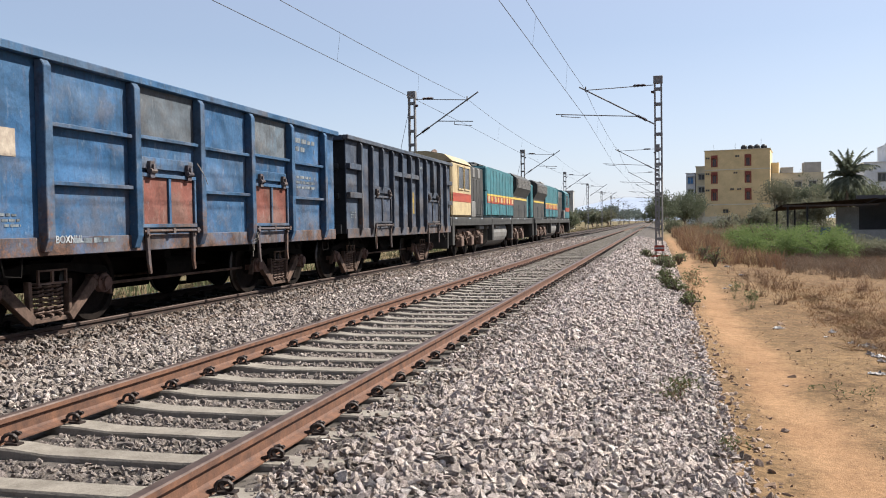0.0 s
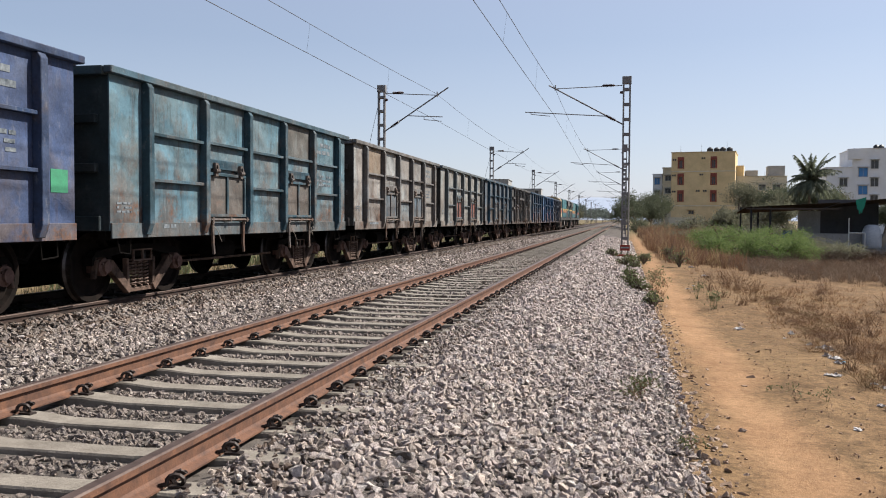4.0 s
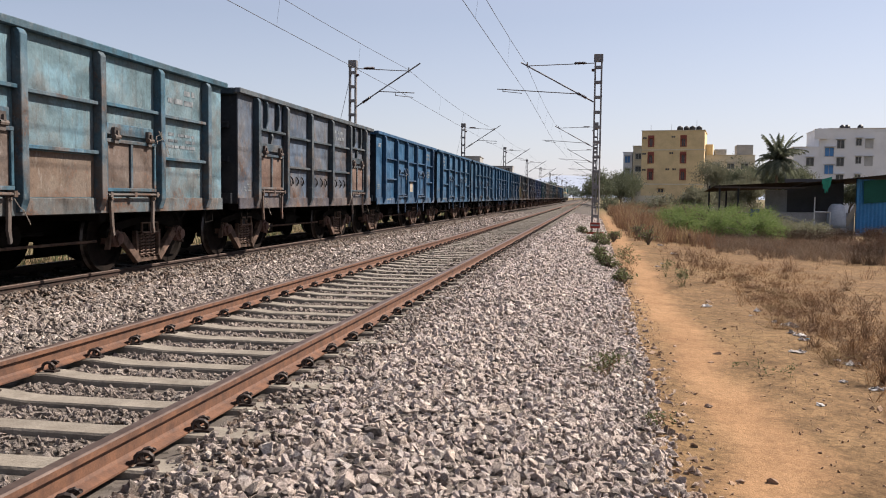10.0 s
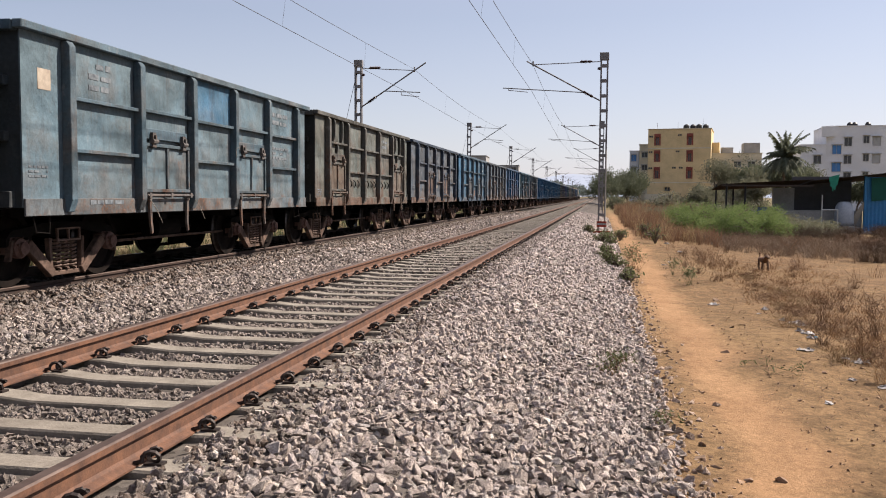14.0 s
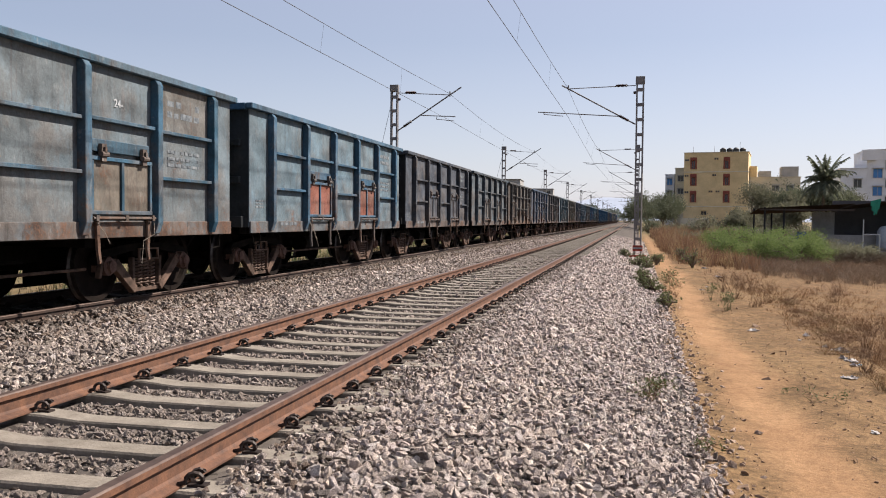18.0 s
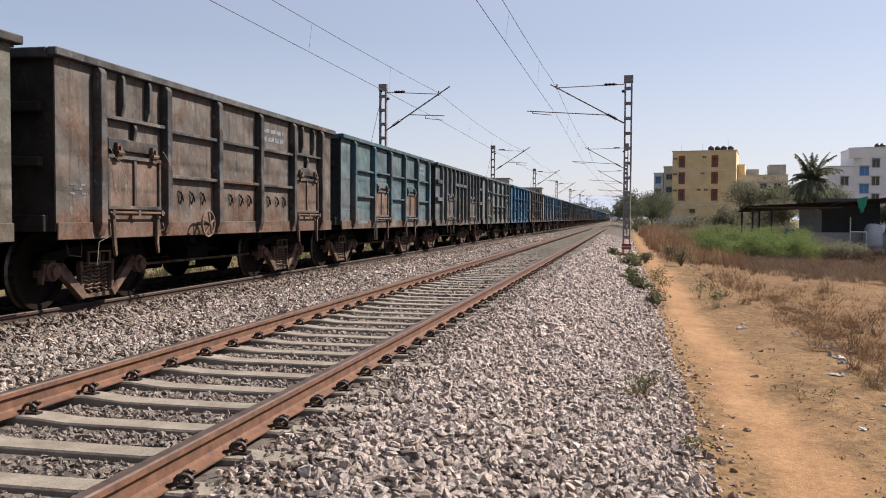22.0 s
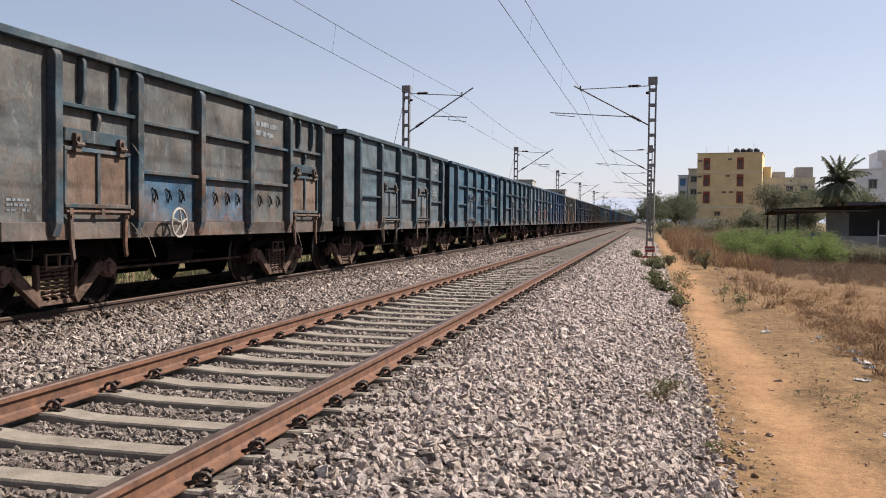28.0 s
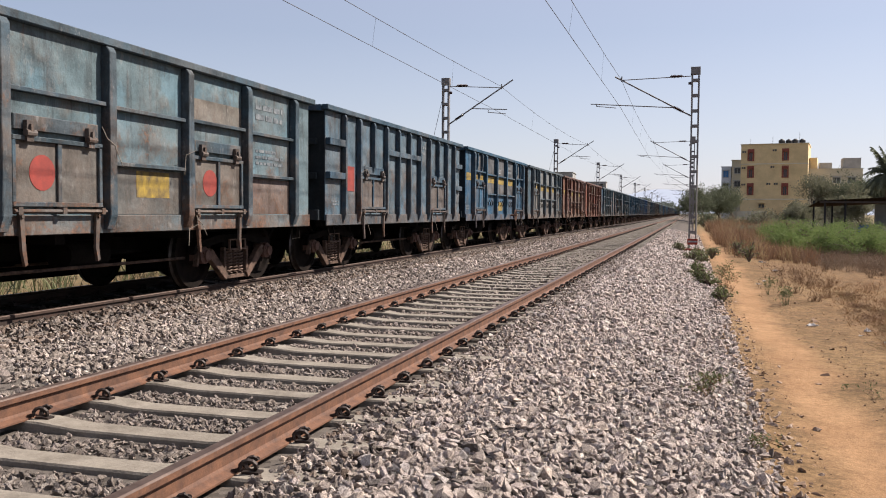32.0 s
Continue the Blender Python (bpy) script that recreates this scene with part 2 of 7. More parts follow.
def stone_material(name="ballast_stone", soil=None, much=0.82):
    k = Mat(name, 0.95, 0.0, 0.15)
    g = k.node("ShaderNodeNewGeometry").outputs["Random Per Island"]
    c = k.ramp(g, (0.0, (0.13, 0.115, 0.106)), (0.15, (0.27, 0.232, 0.206)), (0.40, (0.365, 0.310, 0.276)), (0.55, (0.335, 0.290, 0.276)), (0.72, (0.42, 0.352, 0.300)), (0.88, (0.31, 0.280, 0.268)), (1.0, (0.50, 0.452, 0.400)))
    f = k.noise(60, 6, 0.80)
    c = k.mix(0.5, c, k.ramp(k.noise(26, 4, 0.7), (0.36, 0.45), (0.60, 1.0)), "MULTIPLY")
    c = k.mix(0.55, c, k.ramp(f, (0.32, 0.35), (0.64, 1.0)), "MULTIPLY")
    c = k.mix(1.0, c, (1.44, 1.41, 1.40), "MULTIPLY")
    if soil:
        c = k.mix(much, c, soil)
    k.base(c)
    k.bump(f, 1.0, 0.018)
    return k.m


STONE = stone_material()
# near-black stones that paint the shade under the train
STONE_SHADE = stone_material("shade_dark_ballast_stone", (0.034, 0.026, 0.021))
STONE_DULL = stone_material("dulled_ballast_stone", (0.105, 0.086, 0.072), 0.58)
STONE_BROWN = stone_material("rust_dusted_ballast", (0.115, 0.080, 0.060))


def ground_material():
    """Ballast bed by the track, an orange trodden path, tan dry earth beyond, olive scrub far off."""
    k = Mat("ground_earth", 0.97, 0.0, 0.1)
    sep = k.node("ShaderNodeSeparateXYZ")
    k.link(k.co, sep.inputs[0])
    wob = k.noise(0.6, 4, 0.6)
    x0 = sep.outputs[0]
    x = k.math("ADD", x0, k.math("MULTIPLY", k.math("SUBTRACT", wob, 0.5), 1.1))
    big = k.noise(0.12, 5, 0.6)
    mid = k.noise(1.3, 6, 0.68)
    fine = k.noise(20, 6, 0.75)
    grit = k.noise(95, 3, 0.7)
    vor = k.node("ShaderNodeTexVoronoi")
    vor.inputs["Scale"].default_value = 15.0
    k.link(k.co, vor.inputs["Vector"])
    # bed coloured darker than the stones to paint the shade in their gaps
    gravel = k.mix(0.85, (0.12, 0.103, 0.091), k.ramp(vor.outputs["Color"], (0.1, 0.25), (0.9, 1.0)), "MULTIPLY")
    # band of bed below the train, darkened to paint its shade
    under_train = k.math("ABSOLUTE", k.math("ADD", x0, 8.23))
    gravel = k.mix(k.ramp(under_train, (0.85, 0.95), (1.0, 0.0)), gravel, (0.016, 0.014, 0.013))
    earth = k.mix(k.ramp(mid, (0.36, 0.0), (0.66, 1.0)), (0.150, 0.088, 0.046), (0.280, 0.172, 0.090))
    earth = k.mix(k.ramp(big, (0.40, 0.0), (0.62, 0.8)), earth, (0.275, 0.175, 0.088))
    earth = k.mix(0.65, earth, k.ramp(fine, (0.34, 0.25), (0.62, 1.0)), "MULTIPLY")
    trod = k.mix(k.ramp(mid, (0.3, 0.0), (0.7, 1.0)), (0.290, 0.163, 0.084), (0.395, 0.235, 0.125))
    trod = k.mix(0.6, trod, k.ramp(fine, (0.3, 0.4), (0.66, 1.0)), "MULTIPLY")
    d = k.math("ABSOLUTE", k.math("SUBTRACT", x, 1.24))
    on_path = k.ramp(d, (0.14, 1.0), (0.48, 0.0))
    c = k.mix(on_path, earth, trod)
    c = k.mix(0.6, c, k.ramp(grit, (0.36, 0.35), (0.60, 1.0)), "MULTIPLY")
    rough = k.ramp(k.noise(7.0, 5, 0.7), (0.38, 0.30), (0.56, 1.0))
    c = k.mix(k.math("SUBTRACT", 0.55, k.math("MULTIPLY", on_path, 0.33)), c, rough, "MULTIPLY")
    scrub = k.mix(k.ramp(mid, (0.35, 0.0), (0.65, 1.0)), (0.085, 0.075, 0.038), (0.17, 0.125, 0.07))
    away = k.math("MAXIMUM", k.math("MULTIPLY", k.math("SUBTRACT", x, 9.0), 0.12, clamp=True), k.math("MULTIPLY", k.math("SUBTRACT", -14.0, x), 0.2, clamp=True))
    away = k.math("MAXIMUM", away, k.math("MULTIPLY", k.math("SUBTRACT", sep.outputs[1], 75.0), 0.02, clamp=True))
    c = k.mix(away, c, scrub)
    near = k.math("SUBTRACT", 1.0, k.ramp(x, (0.42, 0.0), (0.56, 1.0)))
    left = k.ramp(k.math("ADD", x, 12.0), (0.0, 0.0), (0.6, 1.0))
    c = k.mix(k.math("MULTIPLY", near, left), c, gravel)
    k.base(c)
    k.bump(k.mix(0.5, fine, grit), 0.6, 0.02)
    return k.m


GROUND = ground_material()


# ---- mesh helpers ----
def part(name, bm, material, parent=None, label="", smooth=False, at=None):
    """Links a bmesh as ONE mesh object, under a thing or a part."""
    me = bpy.data.meshes.new(name)
    bm.to_mesh(me)
    bm.free()
    if smooth:
        me.shade_smooth()
    for mt in material if isinstance(material, (list, tuple)) else [material]:
        me.materials.append(mt)
    ob = new(name, me)
    if parent:
        ob.parent = parent
    if at:
        ob.matrix_basis = at
    return tagged(ob, label)


def again(ob, m):
    """Another object on the same mesh, under the same parent."""
    o = ob.copy()
    scene.collection.objects.link(o)
    o.matrix_basis = m
    return o


def holder(name, m=None, parent=None):
    e = new(name)
    e.empty_display_size = 0.2
    if parent:
        e.parent = parent
    if m:
        e.matrix_basis = m
    return e


def raw(name, verts, faces, material, parent=None, label=""):
    me = bpy.data.meshes.new(name)
    me.from_pydata(verts, [], faces)
    me.update()
    me.materials.append(material)
    ob = new(name, me)
    if parent:
        ob.parent = parent
    return tagged(ob, label)


def box(bm, x0, x1, y0, y1, z0, z1, mi=0):
    v = [bm.verts.new(p) for p in ((x0, y0, z0), (x1, y0, z0), (x1, y1, z0), (x0, y1, z0), (x0, y0, z1), (x1, y0, z1), (x1, y1, z1), (x0, y1, z1))]
    for f in ((0, 3, 2, 1), (4, 5, 6, 7), (0, 1, 5, 4), (1, 2, 6, 5), (2, 3, 7, 6), (3, 0, 4, 7)):
        bm.faces.new([v[i] for i in f]).material_index = mi
    return v


def boxes(*bs, bevel=0.0):
    bm = bmesh.new()
    for b in bs:
        box(bm, *b)
    if bevel:
        bmesh.ops.bevel(bm, geom=bm.edges[:], offset=bevel, segments=1, affect="EDGES")
    return bm


def prism(bm, pts, axis, a, b, mi=0):
    """A polygon in the plane across axis, drawn out from a to b. pts are (u, v): (y, z), (x, z) or (x, y)."""
    def at(u, v, w):
        return {"x": (w, u, v), "y": (u, w, v), "z": (u, v, w)}[axis]
    lo = [bm.verts.new(at(u, v, a)) for u, v in pts]
    hi = [bm.verts.new(at(u, v, b)) for u, v in pts]
    n = len(pts)
    fs = [bm.faces.new(lo), bm.faces.new(hi[::-1])]
    fs += [bm.faces.new((lo[i], hi[i], hi[(i + 1) % n], lo[(i + 1) % n])) for i in range(n)]
    for f in fs:
        f.material_index = mi
    bmesh.ops.recalc_face_normals(bm, faces=fs)


def tube(bm, p0, p1, r0, r1=None, n=8, mi=0, cap=True):
    p0, p1 = Vector(p0), Vector(p1)
    r1 = r0 if r1 is None else r1
    d = (p1 - p0).normalized()
    u = d.orthogonal().normalized()
    w = d.cross(u)
    rings = []
    for p, r in ((p0, r0), (p1, r1)):
        rings.append([bm.verts.new(p + (u * math.cos(a) + w * math.sin(a)) * r) for a in (2 * math.pi * i / n for i in range(n))])
    for i in range(n):
        bm.faces.new((rings[0][i], rings[0][(i + 1) % n], rings[1][(i + 1) % n], rings[1][i])).material_index = mi
    if cap:
        bm.faces.new(rings[0][::-1]).material_index = mi
        bm.faces.new(rings[1]).material_index = mi


def sweep(bm, pts, r, n=6, mi=0):
    """A bent rod along points."""
    pts = [Vector(p) for p in pts]
    prev = None
    side = None
    for i, p in enumerate(pts):
        d = (pts[min(i + 1, len(pts) - 1)] - pts[max(i - 1, 0)]).normalized()
        side = d.orthogonal().normalized() if side is None else (side - d * side.dot(d)).normalized()
        w = d.cross(side)
        ring = [bm.verts.new(p + (side * math.cos(a) + w * math.sin(a)) * r) for a in (2 * math.pi * j / n for j in range(n))]
        if prev:
            for j in range(n):
                bm.faces.new((prev[j], prev[(j + 1) % n], ring[(j + 1) % n], ring[j])).material_index = mi
        else:
            bm.faces.new(ring[::-1]).material_index = mi
        prev = ring
    bm.faces.new(prev).material_index = mi


def lathe(bm, profile, n=24, mi=None, axis="x"):
    """Turns a profile of (radius, place along the axis) about the axis."""
    rings = []
    for r, a in profile:
        ring = []
        for j in range(n):
            c, s = math.cos(2 * math.pi * j / n) * r, math.sin(2 * math.pi * j / n) * r
            ring.append(bm.verts.new((a, c, s) if axis == "x" else (c, s, a)))
        rings.append(ring)
    for i in range(len(rings) - 1):
        for j in range(n):
            f = bm.faces.new((rings[i][j], rings[i][(j + 1) % n], rings[i + 1][(j + 1) % n], rings[i + 1][j]))
            f.material_index = mi[i] if mi else 0
    bm.faces.new(rings[0][::-1])
    bm.faces.new(rings[-1])
    bmesh.ops.recalc_face_normals(bm, faces=bm.faces[:])


# ---- ground ----
PROFILE = [(-4000, -1.1), (-60, -1.1), (-16, -1.05), (-12.6, -0.95), (-10.6, -0.42), (-9.7, -0.30), (-6.8, -0.27), (-6.2, -0.26), (-5.4, -0.22),
           (-4.6, -0.225), (-4.4, -0.235), (-4.1, -0.215), (-2.04, -0.215), (-1.92, -0.185), (-1.30, -0.185), (-0.95, -0.24), (0.55, -0.60), (0.9, -0.64), (1.3, -0.66), (2.2, -0.66), (4, -0.75), (9, -0.95), (40, -1.1), (4000, -1.1)]


def height(x, y):
    for (xa, za), (xb, zb) in zip(PROFILE, PROFILE[1:]):
        if x <= xb:
            z = za + (zb - za) * (x - xa) / (xb - xa)
            break
    if x > 0.5:
        k = min(1.0, (x - 0.5) / 1.5)
        z += k * 0.10 * noise.noise((x * 0.35, y * 0.22, 3.1)) + k * 0.03 * noise.noise((x * 1.7, y * 1.7, 8.0))
    elif x < -12:
        z += 0.12 * noise.noise((x * 0.2, y * 0.15, 5.0))
    elif -1.2 < x:
        z += 0.05 * noise.noise((x * 0.9, y * 0.5, 1.0))
    return z


def spread(lo, hi, step, grow, far):
    out, v, s = [], lo, step
    while v < hi:
        out.append(v)
        v += step
    while v < far:
        out.append(v)
        s *= grow
        v += s
    return out + [far]


def ground_sheet():
    right = spread(-1.4, 9, 0.22, 1.3, 4000)
    left = [-a for a in spread(1.4 + 0.5, 13, 0.5, 1.4, 4000)]
    xs = sorted(left + right)
    ys = [-4000, -1500, -500, -150, -60, -30, -12] + spread(-4, 30, 0.3, 1.09, 4200)
    verts = [(x, y, height(x, y)) for y in ys for x in xs]
    n = len(xs)
    faces = [(j * n + i, j * n + i + 1, (j + 1) * n + i + 1, (j + 1) * n + i) for j in range(len(ys) - 1) for i in range(n - 1)]
    ob = raw("ground", verts, faces, GROUND)
    ob.data.shade_smooth()
    tagged(ob, "bare orange-tan earth with a trodden path beside the ballast bed", "ground", kind="structure")


ground_sheet()


def stone_shapes():
    """A few angular stones as vertices and triangles."""
    shapes = []
    rnd = random.Random(4)
    for _ in range(24):
        bm = bmesh.new()
        for _ in range(rnd.choice((10, 11, 12, 14))):
            p = Vector((rnd.gauss(0, 1), rnd.gauss(0, 1), rnd.gauss(0, 1))).normalized()
            bm.verts.new(p * rnd.uniform(0.74, 1.16))
        hull = bmesh.ops.convex_hull(bm, input=bm.verts[:])
        bmesh.ops.delete(bm, geom=[v for v in bm.verts if not v.link_faces], context="VERTS")
        bmesh.ops.triangulate(bm, faces=bm.faces[:])
        bmesh.ops.recalc_face_normals(bm, faces=bm.faces[:])
        bm.verts.index_update()
        s = (rnd.uniform(0.85, 1.5), rnd.uniform(0.75, 1.15), rnd.uniform(0.55, 0.95))
        shapes.append((np.array([[v.co.x * s[0], v.co.y * s[1], v.co.z * s[2]] for v in bm.verts]), np.array([[v.index for v in f.verts] for f in bm.faces])))
        bm.free()
    return shapes


SHAPES = stone_shapes()


def stones(name, spots, label, material=None, seed=1):
    """Joined loose stones at spots of (x, y, z, radius)."""
    rng = np.random.default_rng(seed)
    spots = np.array(spots)
    vs, fs, off = [], [], 0
    which = rng.integers(0, len(SHAPES), len(spots))
    for k, (sv, sf) in enumerate(SHAPES):
        p = spots[which == k]
        if not len(p):
            continue
        q = rng.normal(size=(len(p), 4))
        q[:, 1:3] *= 0.5
        q /= np.linalg.norm(q, axis=1)[:, None]
        w, x, y, z = q.T
        rot = np.array([[1 - 2 * (y * y + z * z), 2 * (x * y - z * w), 2 * (x * z + y * w)], [2 * (x * y + z * w), 1 - 2 * (x * x + z * z), 2 * (y * z - x * w)],
                        [2 * (x * z - y * w), 2 * (y * z + x * w), 1 - 2 * (x * x + y * y)]]).transpose(2, 0, 1)
        v = np.einsum("nij,kj->nki", rot, sv) * p[:, 3][:, None, None] + p[:, None, :3]
        m = len(sv)
        vs.append(v.reshape(-1, 3))
        fs.append((sf[None] + (np.arange(len(p)) * m)[:, None, None]).reshape(-1, 3) + off)
        off += len(p) * m
    vs, fs = np.concatenate(vs), np.concatenate(fs)
    me = bpy.data.meshes.new(name)
    me.vertices.add(len(vs))
    me.vertices.foreach_set("co", vs.ravel())
    me.loops.add(len(fs) * 3)
    me.loops.foreach_set("vertex_index", fs.ravel())
    me.polygons.add(len(fs))
    me.polygons.foreach_set("loop_start", np.arange(len(fs)) * 3)
    me.update(calc_edges=True)
    me.shade_flat()
    me.materials.append(material or STONE)
    return tagged(new(name, me), label, "gravel", kind="stuff")


SLEEPER_STEP, SLEEPER_Y0 = 0.597, 3.72


def ballast():
    rnd = random.Random(11)
    bands = [(-1.66, 0.62, -8, 2.2, 230, (0.018, 0.042)), (-4.42, -1.66, -8, 2.5, 200, (0.015, 0.034)), (-7.25, -4.42, -8, 5.5, 180, (0.02, 0.042)),  # x range, y range, stones per square metre, radius range
        (-1.66, 0.62, 2.2, 9, 1000, (0.014, 0.036)), (-1.66, 0.64, 9, 14, 620, (0.019, 0.040)), (-1.68, 0.66, 14, 26, 380, (0.024, 0.044)), (-1.68, 0.7, 26, 70, 150, (0.035, 0.06)),
        (-7.25, -4.42, 5.5, 16, 600, (0.018, 0.038)), (-7.25, -4.42, 16, 32, 270, (0.028, 0.05)), (-7.25, -4.42, 32, 75, 130, (0.036, 0.06)),
        (-4.42, -1.66, 2.5, 9, 900, (0.010, 0.027)), (-4.42, -1.66, 9, 14, 520, (0.015, 0.032)), (-4.42, -1.66, 14, 30, 180, (0.026, 0.042))]
    spots, shaded, dusted, dull = [], [], [], []
    for x0, x1, y0, y1, dens, (ra, rb) in bands:
        for _ in range(int((x1 - x0) * (y1 - y0) * dens)):
            x, y = rnd.uniform(x0, x1), rnd.uniform(y0, y1)
            if x > 0.3 and rnd.random() < (x - 0.3) / 0.42 * 0.75:
                continue
            r = rnd.uniform(ra, rb) * (1.35 if rnd.random() < 0.08 else 1.0)
            z = height(x, y) + r * rnd.uniform(-0.35, 0.85)
            if -4.42 < x < -1.64:
                ph = (y - SLEEPER_Y0) / SLEEPER_STEP
                gap = abs(ph - round(ph)) * SLEEPER_STEP
                if gap < 0.155 and -4.25 < x < -1.95 - 0.12 * rnd.random():
                    continue
                if min(abs(x - NEAR_X - 0.873), abs(x - NEAR_X + 0.873)) < 0.10:
                    continue
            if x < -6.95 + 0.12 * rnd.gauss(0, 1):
                shaded.append((x, y, z, r))
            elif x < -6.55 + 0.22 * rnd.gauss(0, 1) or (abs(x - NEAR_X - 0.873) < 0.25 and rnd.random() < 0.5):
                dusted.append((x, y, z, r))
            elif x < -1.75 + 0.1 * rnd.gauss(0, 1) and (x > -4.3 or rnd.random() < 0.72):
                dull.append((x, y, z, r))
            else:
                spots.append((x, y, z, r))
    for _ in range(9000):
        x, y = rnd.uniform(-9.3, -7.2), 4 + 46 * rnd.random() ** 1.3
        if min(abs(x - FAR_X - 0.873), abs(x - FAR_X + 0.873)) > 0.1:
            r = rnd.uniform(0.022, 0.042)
            shaded.append((x, y, height(x, y) + r * rnd.uniform(-0.2, 0.6), r))
    for _ in range(5200):  # half burying the sleeper ends
        x, y = rnd.uniform(-2.02, -1.60), 2.4 + 28 * rnd.random() ** 1.2
        if x > -2.04 + 0.10 * rnd.random():
            r = rnd.uniform(0.012, 0.030)
            (dusted if rnd.random() < 0.15 else dull if rnd.random() < 0.6 else spots).append((x, y, -0.165 + r * rnd.uniform(-0.5, 0.6) + 0.04 * (x + 1.9), r))
    for _ in range(9000):  # heaped against the far rail, over the sleeper ends
        x, y = rnd.uniform(-7.29, -6.72), 4 + 62 * rnd.random() ** 1.25
        r = rnd.uniform(0.022, 0.044)
        z = -0.245 + 0.07 * min(1.0, (-6.70 - x) / 0.25) + r * rnd.uniform(-0.3, 0.4)
        (shaded if x < -7.17 + 0.05 * rnd.gauss(0, 1) else dusted if x < -7.0 + 0.12 * rnd.gauss(0, 1) else dull).append((x, y, z, r))
    stones("oiled_ballast", shaded, "ballast stones under the goods train, darkened to paint its shade", STONE_SHADE, 2)
    stones("dusted_ballast", dusted, "rust-dusted brown ballast stones beside the rails", STONE_BROWN, 3)
    stones("dulled_ballast", dull, "dusty grey-brown ballast stones between and within the tracks", STONE_DULL, 4)
    stones("ballast", spots, "loose grey crushed-stone ballast heaped along the tracks")


def rail_bm(x, z, y0, y1):
    bm = bmesh.new()
    pts = [(-0.068, -0.156), (0.068, -0.156), (0.068, -0.146), (0.020, -0.130), (0.009, -0.115), (0.009, -0.050), (0.0335, -0.038), (0.0335, -0.009), (0.026, 0.0),
           (-0.026, 0.0), (-0.0335, -0.009), (-0.0335, -0.038), (-0.009, -0.050), (-0.009, -0.115), (-0.020, -0.130), (-0.068, -0.146)]
    ys = [y0 + (y1 - y0) * i for i in (0, 0.02, 0.06, 0.2, 1)]
    rings = [[bm.verts.new((x + px, y, z + pz)) for px, pz in pts] for y in ys]
    for a, b in zip(rings, rings[1:]):
        for i in range(len(pts)):
            f = bm.faces.new((a[i], a[(i + 1) % len(pts)], b[(i + 1) % len(pts)], b[i]))
            f.material_index = 1 if i in (7, 8, 9) else 0
    bm.faces.new(rings[0])
    bm.faces.new(rings[-1][::-1])
    bmesh.ops.recalc_face_normals(bm, faces=bm.faces[:])
    return bm


def sleeper_bm():
    """Prestressed concrete sleeper: deep ends, lower waisted middle."""
    bm = bmesh.new()
    secs = [(-1.372, 0.128, 0.0), (-1.36, 0.122, 0.012), (-0.72, 0.118, 0.012), (-0.45, 0.112, -0.012), (0.45, 0.112, -0.012), (0.72, 0.118, 0.012), (1.36, 0.122, 0.012), (1.372, 0.128, 0.0)]
    rings = []
    for x, w, top in secs:
        rings.append([bm.verts.new(p) for p in ((x, -w, -0.21), (x, -w * 0.84, top - 0.012), (x, -w * 0.76, top), (x, w * 0.76, top), (x, w * 0.84, top - 0.012), (x, w, -0.21))])
    for a, b in zip(rings, rings[1:]):
        for i in range(5):
            bm.faces.new((a[i], b[i], b[i + 1], a[i + 1]))
    bm.faces.new(rings[0][::-1])
    bm.faces.new(rings[-1])
    bmesh.ops.recalc_face_normals(bm, faces=bm.faces[:])
    return bm


def clip_bm():
    """Spring rail clip: a thick rod bent into a standing loop."""
    bm = bmesh.new()
    pts = [(-0.070, -0.045, 0.020)]
    for i in range(15):
        a = math.radians(200 - i * 36)
        pts.append((0.004 + 0.036 * math.cos(a), -0.045 + 0.0065 * i, 0.042 + 0.030 * math.sin(a)))
    pts.append((-0.055, 0.05, 0.018))
    sweep(bm, pts, 0.012, 5)
    box(bm, -0.03, 0.060, -0.03, 0.03, -0.02, 0.016)
    return bm


